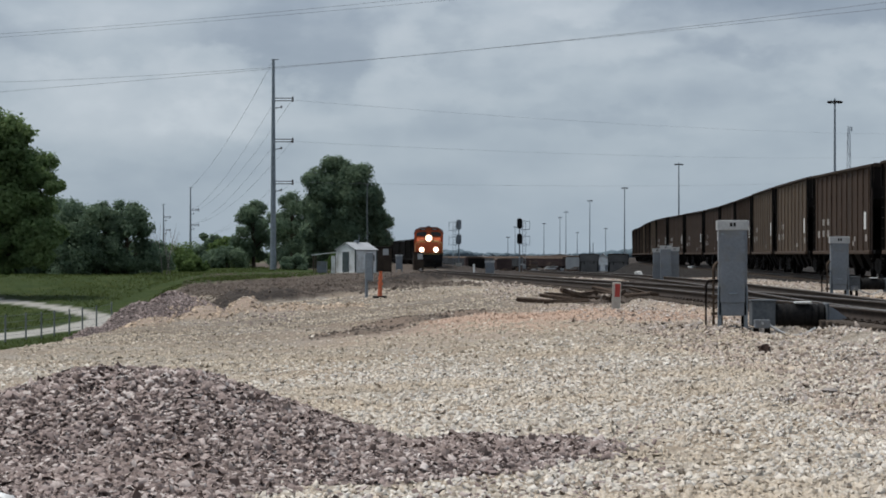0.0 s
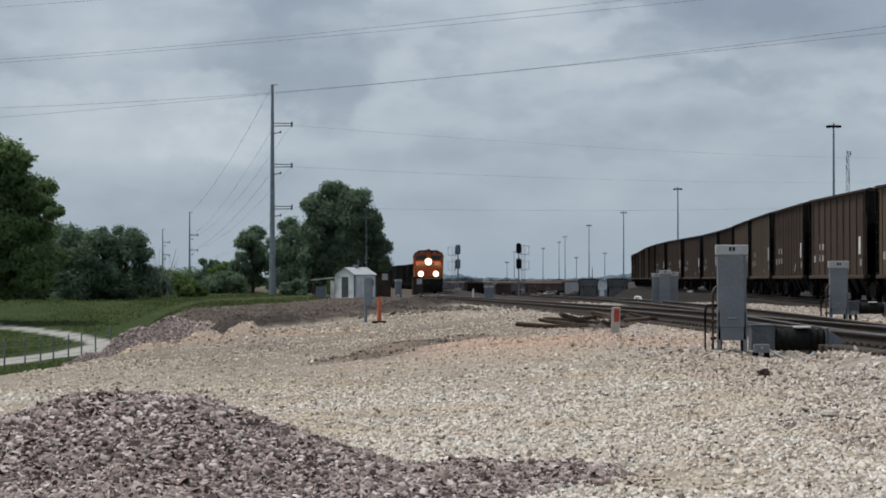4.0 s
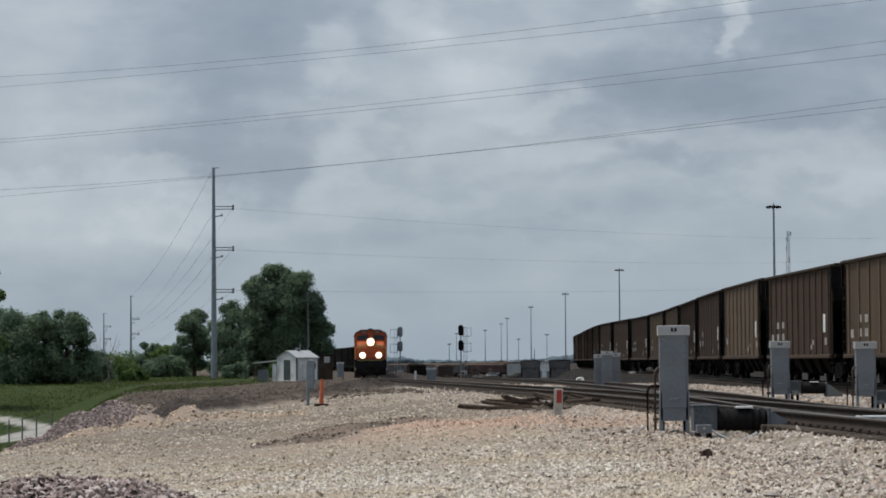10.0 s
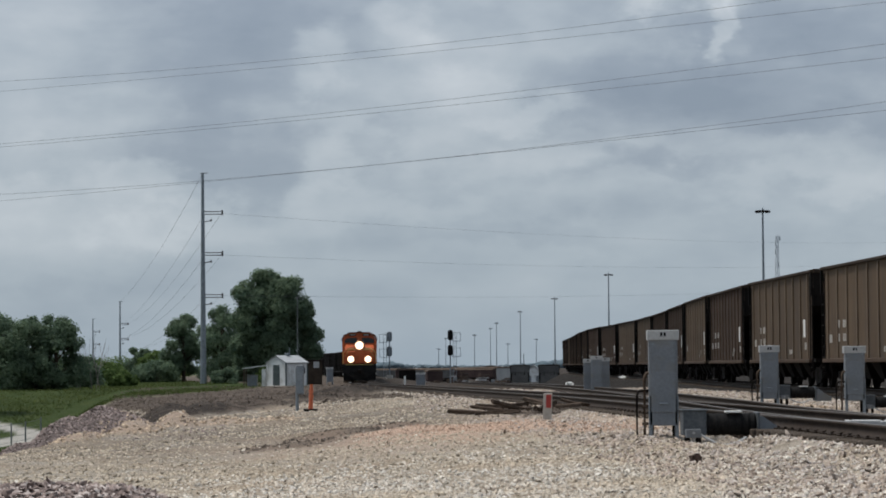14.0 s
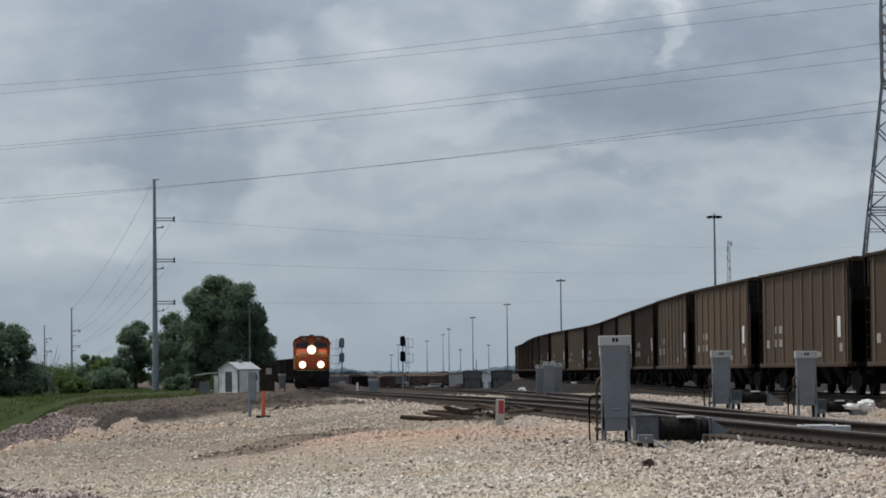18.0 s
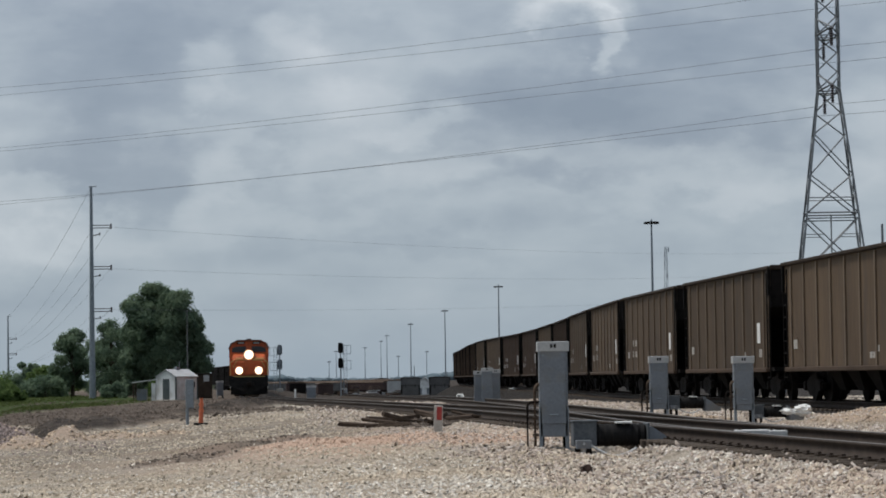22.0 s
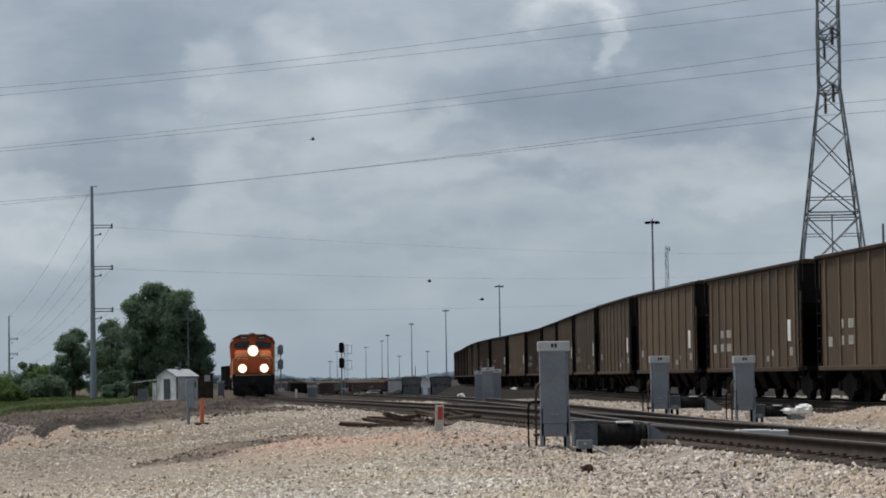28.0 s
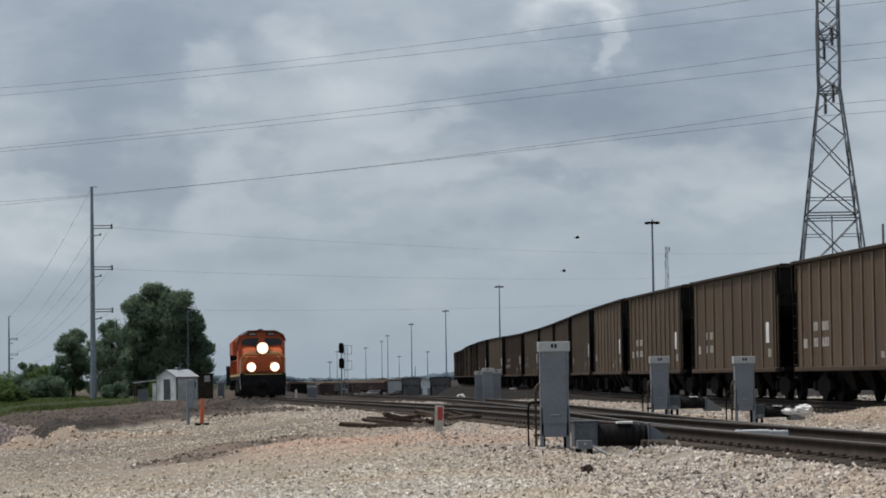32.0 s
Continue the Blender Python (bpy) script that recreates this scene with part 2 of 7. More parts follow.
M = dict(
    orange=material("orange_paint", (0.42, 0.078, 0.022), (0.52, 0.110, 0.034), 1.2, 0.5, stain=(0.30, 0.075, 0.028), stain_scale=1.4),
    black=material("black_paint", (0.008, 0.008, 0.009), (0.02, 0.019, 0.018), 3, 0.75, spec=0.08),
    grime=material("grimy_steel", (0.007, 0.006, 0.0055), (0.019, 0.015, 0.013), 4, 0.75, 0.2, 0.004, spec=0.08),
    yellow=material("yellow_paint", (0.42, 0.30, 0.09), (0.55, 0.41, 0.15), 4, 0.5),
    glass=material("dark_glass", (0.02, 0.022, 0.025), (0.03, 0.033, 0.036), 2, 0.08),
    lamp=bloomed_lens("lit_lamp", (1.0, 0.52, 0.25), (1.0, 0.90, 0.72), 0.45, 9),
    dustyroof=material("sooty_orange_roof", (0.13, 0.050, 0.028), (0.24, 0.085, 0.045), 1.5, 0.75),
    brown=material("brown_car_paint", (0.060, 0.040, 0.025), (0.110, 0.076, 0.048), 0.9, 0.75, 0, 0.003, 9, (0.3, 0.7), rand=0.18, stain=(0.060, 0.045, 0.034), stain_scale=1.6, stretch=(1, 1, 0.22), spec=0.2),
    # lighter than the sheets: light on the ribs' faces is in this paint
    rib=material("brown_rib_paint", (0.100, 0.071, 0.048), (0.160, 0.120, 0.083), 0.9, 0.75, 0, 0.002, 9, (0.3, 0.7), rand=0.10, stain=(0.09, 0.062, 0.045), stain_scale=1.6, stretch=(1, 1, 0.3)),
    greycar=material("dull_grey_car_paint", (0.085, 0.085, 0.085), (0.15, 0.148, 0.145), 0.8, 0.7, 0, 0.003, rand=0.2, spec=0.08),
    rustcar=material("rust_red_car_paint", (0.048, 0.034, 0.033), (0.085, 0.060, 0.056), 0.8, 0.75, 0, 0.003, rand=0.25, spec=0.08),
    # darker brown cars; the dimmer light farther off is also in these two colours
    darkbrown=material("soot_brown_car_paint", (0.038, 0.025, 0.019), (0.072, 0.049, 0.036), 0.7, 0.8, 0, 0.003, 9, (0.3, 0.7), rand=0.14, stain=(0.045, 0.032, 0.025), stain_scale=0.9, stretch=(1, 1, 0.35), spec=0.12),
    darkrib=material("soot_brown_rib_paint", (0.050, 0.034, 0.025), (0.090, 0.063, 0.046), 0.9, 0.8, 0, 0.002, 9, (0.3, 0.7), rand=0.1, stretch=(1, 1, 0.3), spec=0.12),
    palecar=material("pale_grey_car_paint", (0.30, 0.31, 0.31), (0.42, 0.43, 0.43), 0.8, 0.7, 0, 0.003, rand=0.1, spec=0.08),
    # soot plus the shade under and between cars, put into one near-black
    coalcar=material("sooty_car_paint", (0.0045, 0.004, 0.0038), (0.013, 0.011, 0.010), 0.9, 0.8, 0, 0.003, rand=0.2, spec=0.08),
    chord=material("top_chord_steel", (0.026, 0.020, 0.016), (0.058, 0.044, 0.034), 1.5, 0.85, spec=0.08),
    coal=material("coal", (0.008, 0.008, 0.008), (0.025, 0.024, 0.023), 6, 0.65, 0, 0.03, spec=0.08),
    white=material("white_marking", (0.62, 0.62, 0.60), (0.78, 0.78, 0.76), 5, 0.6),
    grey=material("grey_cabinet_paint", (0.145, 0.163, 0.185), (0.205, 0.224, 0.25), 2.2, 0.5, 0.15, 0.001, 12, stain=(0.17, 0.17, 0.165), stain_scale=3),
    galv=material("galvanised_steel", (0.165, 0.19, 0.215), (0.26, 0.29, 0.32), 3, 0.5, 0.5),
    darkgrey=material("dull_grey_casting", (0.075, 0.085, 0.095), (0.13, 0.14, 0.15), 3, 0.6, 0.1, 0.002, spec=0.08),
    rustlump=material("rusty_scrap", (0.022, 0.013, 0.010), (0.06, 0.034, 0.026), 12, 0.85),
    dullwhite=material("worn_white_lettering", (0.20, 0.18, 0.155), (0.46, 0.44, 0.41), 9, 0.7),
    rustpipe=material("rusty_pipe", (0.045, 0.030, 0.022), (0.12, 0.085, 0.06), 8, 0.8),
    lid=material("pale_grey_paint", (0.33, 0.335, 0.335), (0.45, 0.455, 0.455), 3, 0.55),
    rail=material("rusty_rail", (0.030, 0.023, 0.018), (0.066, 0.050, 0.040), 5, 0.7, 0.3, 0.001, spec=0.08),
    railhead=material("worn_railhead", (0.075, 0.068, 0.062), (0.14, 0.13, 0.12), 4, 0.55, 0.3),
    tie=material("weathered_tie_timber", (0.040, 0.032, 0.026), (0.098, 0.079, 0.063), 3, 0.9, 0, 0.006, rand=0.25, stretch=(0.3, 1, 1), spec=0.08),
    oldtie=material("grey_broken_timber", (0.045, 0.033, 0.026), (0.12, 0.09, 0.07), 4, 0.9, 0, 0.01, stretch=(0.25, 1, 1), spec=0.08),
    shedwall=material("white_metal_siding", (0.55, 0.57, 0.58), (0.68, 0.70, 0.70), 2, 0.55, stain=(0.46, 0.46, 0.44), stain_scale=1.5),
    shedroof=material("pale_metal_roof", (0.30, 0.31, 0.32), (0.40, 0.41, 0.42), 2, 0.5),
    doorpaint=material("dark_green_grey_door", (0.045, 0.060, 0.062), (0.075, 0.095, 0.098), 3, 0.6),
    cone=material("faded_orange_plastic", (0.45, 0.10, 0.045), (0.58, 0.17, 0.08), 4, 0.55),
    red=material("faded_red_paint", (0.24, 0.030, 0.028), (0.38, 0.06, 0.05), 5, 0.6),
    concrete=material("pale_concrete", (0.33, 0.31, 0.28), (0.46, 0.44, 0.40), 6, 0.9, 0, 0.004),
    bark=material("bark", (0.035, 0.026, 0.02), (0.085, 0.065, 0.05), 3, 0.9, 0, 0.02, stretch=(1, 1, 0.3), spec=0.08),
    drytwig=material("dry_twigs", (0.18, 0.16, 0.15), (0.30, 0.27, 0.25), 3, 0.9),
    leaf=leafy("dark_leaves", (0.092, 0.143, 0.100), (0.178, 0.236, 0.148), 0.5),
    leaf2=leafy("bright_leaves", (0.066, 0.11, 0.038), (0.14, 0.20, 0.066), 0.5),
    leaf3=leafy("fresh_green_leaves", (0.100, 0.158, 0.070), (0.215, 0.290, 0.125), 0.5),
    grassblade=leafy("grass_blades", (0.048, 0.070, 0.022), (0.092, 0.112, 0.038), 0.12, 0.3),
    lattice=material("weathered_lattice_steel", (0.14, 0.15, 0.16), (0.23, 0.245, 0.255), 1.5, 0.6, 0.4),
    wire=material("wire", (0.09, 0.10, 0.11), (0.14, 0.15, 0.16), 1, 0.6),
    insul=material("insulator", (0.05, 0.04, 0.045), (0.09, 0.08, 0.08), 2, 0.3),
)


# ---- mesh helpers ----
def box(bm, c, s, rz=0.0, taper=(1, 1), m=None):
    """A block of size s with its centre at c; taper scales the top in x and y."""
    vs = []
    for k in (-1, 1):
        tx, ty = taper if k > 0 else (1, 1)
        for i, j in ((-1, -1), (1, -1), (1, 1), (-1, 1)):
            p = Vector((i * s[0] / 2 * tx, j * s[1] / 2 * ty, k * s[2] / 2))
            if rz:
                p.rotate(Euler((0, 0, rz)))
            p += Vector(c)
            vs.append(bm.verts.new(m @ p if m else p))
    for f in ((3, 2, 1, 0), (4, 5, 6, 7), (0, 1, 5, 4), (1, 2, 6, 5), (2, 3, 7, 6), (3, 0, 4, 7)):
        bm.faces.new([vs[i] for i in f])
    return vs


def rounded(bm, c, s, r=0.02, rz=0.0, seg=2):
    """A block with bevelled edges."""
    b2 = bmesh.new()
    box(b2, c, s, rz)
    bmesh.ops.bevel(b2, geom=b2.edges[:], offset=r, segments=seg, affect="EDGES", profile=0.6)
    merge(bm, b2)


def merge(bm, b2):
    idx = {}
    for v in b2.verts:
        idx[v] = bm.verts.new(v.co)
    for f in b2.faces:
        bm.faces.new([idx[v] for v in f.verts])
    b2.free()


def bar(bm, a, b, r, r2=None, seg=6, caps=True):
    """A round bar from a to b, tapering from r to r2."""
    a, b = Vector(a), Vector(b)
    r2 = r if r2 is None else r2
    q = (b - a).to_track_quat("Z", "Y")
    rings = []
    for p, rr in ((a, r), (b, r2)):
        rings.append([bm.verts.new(p + q @ Vector((rr * math.cos(2 * math.pi * i / seg), rr * math.sin(2 * math.pi * i / seg), 0))) for i in range(seg)])
    for i in range(seg):
        bm.faces.new((rings[0][i], rings[0][(i + 1) % seg], rings[1][(i + 1) % seg], rings[1][i]))
    if caps:
        bm.faces.new(rings[0][::-1])
        bm.faces.new(rings[1])


def tube(bm, pts, r, seg=5):
    """One unbroken round tube along the points."""
    pts = [Vector(p) for p in pts]
    rings = []
    for i, p in enumerate(pts):
        d = pts[min(i + 1, len(pts) - 1)] - pts[max(i - 1, 0)]
        q = d.to_track_quat("Z", "Y")
        rings.append([bm.verts.new(p + q @ Vector((r * math.cos(2 * math.pi * k / seg), r * math.sin(2 * math.pi * k / seg), 0))) for k in range(seg)])
    for a, b in zip(rings, rings[1:]):
        for k in range(seg):
            bm.faces.new((a[k], a[(k + 1) % seg], b[(k + 1) % seg], b[k]))
    bm.faces.new(rings[0][::-1])
    bm.faces.new(rings[-1])


def prism(bm, outline, y0, y1):
    """An outline in x and z, drawn out from y0 to y1."""
    a = [bm.verts.new((x, y0, z)) for x, z in outline]
    b = [bm.verts.new((x, y1, z)) for x, z in outline]
    n = len(a)
    bm.faces.new(a)
    bm.faces.new(b[::-1])
    for i in range(n):
        bm.faces.new((a[(i + 1) % n], a[i], b[i], b[(i + 1) % n]))


def lathe(bm, rings, seg=8, at=(0, 0, 0)):
    """A turned form about a vertical axis, from pairs of radius and height."""
    rows = [[bm.verts.new((at[0] + r * math.cos(2 * math.pi * i / seg), at[1] + r * math.sin(2 * math.pi * i / seg), at[2] + z)) for i in range(seg)] for r, z in rings]
    for a, b in zip(rows, rows[1:]):
        for i in range(seg):
            bm.faces.new((a[i], a[(i + 1) % seg], b[(i + 1) % seg], b[i]))
    bm.faces.new(rows[0][::-1])
    bm.faces.new(rows[-1])


def mesh_of(bm, name, mat, smooth=False):
    bmesh.ops.recalc_face_normals(bm, faces=bm.faces[:])
    me = bpy.data.meshes.new(name)
    bm.to_mesh(me)
    bm.free()
    me.materials.append(mat)
    if smooth:
        me.polygons.foreach_set("use_smooth", [True] * len(me.polygons))
    return me


def part(name, bm, mat, parent=None, label="", smooth=False):
    """Links a bmesh as one mesh object under a thing or a part."""
    ob = new(name, mesh_of(bm, name, mat, smooth))
    ob.parent = parent
    return tagged(ob, label)


def shared(name, me, parent, m=None, label=""):
    """One more object on a mesh that is there already."""
    ob = new(name, me)
    ob.parent = parent
    if m is not None:
        ob.matrix_basis = m
    return tagged(ob, label)


def thing(name, label, category, m=None, group="", kind=""):
    ob = new(name)
    if m is not None:
        ob.matrix_basis = m
    return tagged(ob, label, category, group, kind)


def arrays(name, verts, faces, mat, parent=None, smooth=False):
    """A mesh from numpy arrays of places and of triangles or quads."""
    me = bpy.data.meshes.new(name)
    n, k = faces.shape
    me.vertices.add(len(verts))
    me.vertices.foreach_set("co", verts.astype(np.float32).ravel())
    me.loops.add(n * k)
    me.loops.foreach_set("vertex_index", faces.astype(np.int32).ravel())
    me.polygons.add(n)
    me.polygons.foreach_set("loop_start", np.arange(0, n * k, k, dtype=np.int32))
    me.polygons.foreach_set("loop_total", np.full(n, k, dtype=np.int32))
    if smooth:
        me.polygons.foreach_set("use_smooth", np.ones(n, dtype=bool))
    me.update(calc_edges=True)
    me.materials.append(mat)
    ob = new(name, me)
    ob.parent = parent
    return ob


# ---- the plan: track lines (y, x), rail heights, lie of the land ----
LINE_A = [(-40, 13.6), (0, 9.0), (20, 6.7), (29, 5.6), (52, 2.95), (71, 0.75), (100, -2.75), (148, -8.6), (175, -11.9), (189, -13.55), (206, -15.1), (220, -16.1), (241, -17.6), (265, -19.3), (286, -20.9), (330, -24.2), (370, -27.3), (400, -30.3), (440, -35.8), (520, -50), (640, -74), (900, -130)]
LINE_B = [(36, 4.85), (40, 4.45), (46, 4.05), (60, 3.45), (82, 2.6), (110, 0.9), (150, -2.2), (210, -6.6), (300, -10.5), (420, -16), (700, -30)]
LINE_C = [(-140, 41), (-60, 27), (0, 18.0), (30, 14.2), (50, 12.1), (66, 10.58), (85.9, 8.81), (105.8, 7.44), (125.8, 6.84), (145.8, 6.57), (165.8, 6.29), (185.8, 5.67), (205.8, 4.48), (225.7, 3.3), (250, 2.6), (300, 1.9), (345, 1.25), (385, 2.2), (430, 6), (480, 14), (540, 28), (640, 60)]
RAIL_A = [(-40, 0.8), (71, 0.8), (100, 0.72), (148, 0.58), (175, 0.5), (288, 0.14), (400, 0.0), (900, 0.0)]


def smooth_line(pts, step=1.0):
    """Evenly spaced points on a smooth line through the plan's points."""
    y = np.array([p[0] for p in pts], float)
    x = np.array([p[1] for p in pts], float)
    sl = np.gradient(x, y)
    yy = np.arange(y[0], y[-1], 0.5)
    i = np.clip(np.searchsorted(y, yy, "right") - 1, 0, len(y) - 2)
    h = y[i + 1] - y[i]
    t = (yy - y[i]) / h
    xx = (2 * t**3 - 3 * t**2 + 1) * x[i] + (t**3 - 2 * t**2 + t) * h * sl[i] + (-2 * t**3 + 3 * t**2) * x[i + 1] + (t**3 - t**2) * h * sl[i + 1]
    s = np.r_[0, np.cumsum(np.hypot(np.diff(xx), np.diff(yy)))]
    ss = np.arange(0, s[-1], step)
    return ss, np.interp(ss, s, xx), np.interp(ss, s, yy)


def aside(line, off):
    """The same line, off metres to its right."""
    s, x, y = line
    tx, ty = np.gradient(x), np.gradient(y)
    h = np.hypot(tx, ty)
    return s, x + off * ty / h, y - off * tx / h


TA, TB, TC = smooth_line(LINE_A), smooth_line(LINE_B), aside(smooth_line(LINE_C), 1.5)


def rail_a(y):
    return np.interp(y, [p[0] for p in RAIL_A], [p[1] for p in RAIL_A])


def rail_c(y):
    return 0.79 - 1.6 * step01(330, 480, np.asarray(y, float))


def rail_b(y):
    return np.interp(y, [0, 60, 120, 230, 400, 700], [0.8, 0.8, 0.7, 0.3, -1.7, -1.9])


def step01(a, b, v):
    t = np.clip((v - a) / (b - a), 0, 1)
    return t * t * (3 - 2 * t)


def wave(x, y, n=1):
    """A gentle unevenness, the sum of a few waves."""
    return (np.sin(x * 0.9 + 1.3 * n) * np.cos(y * 0.7 - n) + 0.6 * np.sin(x * 2.1 - y * 1.3 + n) + 0.4 * np.sin(x * 3.7 + y * 2.9 + 2 * n)) / 2


HEAPS = []


def heaps(kind, *rows):
    """Heaps of one kind: x, y, height, half width, half depth, turn."""
    HEAPS.extend((*r, kind) for r in rows)


heaps("dark", (-3.75, 20.6, 0.66, 2.4, 2.5, -0.05), (-2.2, 19.5, 0.2, 1.25, 1.2, -0.3), (-1.2, 20.9, 0.13, 0.8, 2.0, 0.1), (-0.6, 21.5, 0.07, 0.7, 1.6, 0), (-3.7, 18.0, 0.16, 1.5, 1.9, 0))
heaps("dark", (-12.5, 71, 1.16, 1.8, 4.0, 0.1), (-13.4, 70.5, 1.40, 2.1, 4.2, 0.1), (-14.5, 69.5, 1.48, 2.2, 4.0, 0.1))
heaps("beige", (-10.2, 72, 0.44, 0.8, 2.6, 0.1), (-10.6, 67, 0.3, 0.8, 3.0, 0.05), (-10.8, 60, 0.12, 0.8, 3.5, 0.0), (-9.2, 73, 0.22, 1.1, 2.4, 0.0), (-7.8, 73, 0.12, 1.2, 2.4, 0.0), (-11.4, 69, 0.2, 0.6, 3, 0))
heaps("beige", (9.4, 57, 0.3, 1.9, 3.0, 0), (5.6, 61, 0.14, 1.2, 2.5, 0), (3.9, 27, 0.16, 1.6, 4, 0))
heaps("dirt", (-13.1, 90, 0.42, 1.5, 5.5, 0.1), (-12.0, 93, 0.42, 1.8, 4.0, 0.1), (-10.8, 97, 0.30, 1.8, 4.0, 0.1), (-12.3, 96, 0.26, 1.3, 4, 0.1), (-12.6, 108, 0.25, 2.2, 6, 0.1), (-9.4, 122, 0.42, 1.1, 6, -0.4), (-10.6, 112, 0.25, 0.8, 5, -0.4))
heaps("dirt", (-17.5, 112, 0.15, 1.6, 6, 0), (-0.7, 64.8, 0.14, 1.2, 1.6, 0), (0.2, 64.0, 0.12, 0.9, 1.5, 0))
heaps("streak", (-4.4, 54, 0.13, 0.9, 2.8, -0.35), (-4.9, 50, 0.09, 0.8, 3.0, -0.3), (-3.6, 57, 0.1, 0.8, 2.5, -0.3))
heaps("orange", (-0.6, 50, 0.14, 2.2, 2.2, 0.1), (-2.6, 52.5, 0.12, 1.6, 2.0, 0.1), (1.0, 47, 0.1, 1.2, 2.0, 0))


def heap_amount(x, y, kind=None):
    z = np.zeros_like(x)
    for hx, hy, h, a, b, r, k in HEAPS:
        if kind and k != kind:
            continue
        c, s = math.cos(r), math.sin(r)
        u, v = ((x - hx) * c + (y - hy) * s) / a, (-(x - hx) * s + (y - hy) * c) / b
        q = np.sqrt(u * u + v * v)
        z = np.maximum(z, h * np.clip(1.25 - 1.25 * np.where(q < 0.3, (q * q) / 0.6 + 0.15, q), 0, 1))
    return z


def edge_x(y):
    return np.interp(y, [-50, 20, 44, 60, 74, 84, 92, 100, 157, 230, 400, 900], [-9.5, -9.3, -10.3, -10.9, -10.8, -11.5, -13.7, -17.0, -25.5, -33, -62, -150])


def grass_x(y):
    return np.interp(y, [-50, 20, 44, 60, 74, 84, 100, 145, 200, 230, 262, 400, 900], [-9.6, -9.5, -10.9, -11.9, -12.5, -15, -18.6, -22.8, -22.0, -24, -28, -62, -150])


def land(x, y):
    """The height of the ground."""
    x, y = np.asarray(x, float), np.asarray(y, float)
    xa = np.interp(y, TA[2], TA[1])
    xb = np.interp(y, TB[2], TB[1])
    xc = np.interp(y, TC[2], TC[1])
    la, lb, lc = x - xa, x - xb, x - xc
    far = step01(95, 190, y)
    z = 0.45 * step01(-11, -2.4, la) * step01(16, 40, y) * (1 - 0.85 * far)
    z = np.where(la > 0, np.maximum(z, (0.52 * step01(14, 30, y)) * (1 - far) + far * (rail_a(y) - 0.35)), z)
    z = np.where((la > 0) & (y < 14), 0.3 * step01(0, 2, la), z)
    z = z - 2.3 * step01(225, 400, y) * step01(5, 12, la) * step01(1.5, 4.5, np.abs(lc))
    z = z + 0.05 * wave(x * 0.5, y * 0.25) * step01(8, 20, y) * (1 - step01(200, 400, y)) + 0.018 * wave(x * 2.0, y * 1.4, 2)
    fall = step01(-0.3, 5.0, edge_x(y) - x)
    z = z - 2.45 * fall * step01(-30, 45, y) * (1 - 0.97 * step01(138, 205, y))
    z = z + heap_amount(x, y)
    for lat, top, wide in ((la, rail_a(y), 1.4), (lb + np.where((y < 36) | (y > 700), 99, 0), rail_b(y), 1.75), (lc, rail_c(y), 1.8)):
        bed = top - 0.235 - np.maximum(0, np.abs(lat) - wide) * 0.55
        z = np.maximum(z, bed)
    # hollows round the switch motors
    for px, py, deep in ((2.75, 40.6, 0.30), (5.9, 60.0, 0.12), (7.6, 58.0, 0.12)):
        z = z - deep * np.exp(-(((x - px) / 0.85) ** 2 + ((y - py) / 1.3) ** 2))
    # trodden clods and ruts
    z = z + 0.022 * wave(x * 4.1, y * 1.7, 3) * step01(30, 42, y) * (1 - step01(90, 130, y)) * (la < -1.8)
    return z


def ground_z(x, y):
    return float(land(np.array([x]), np.array([y]))[0])


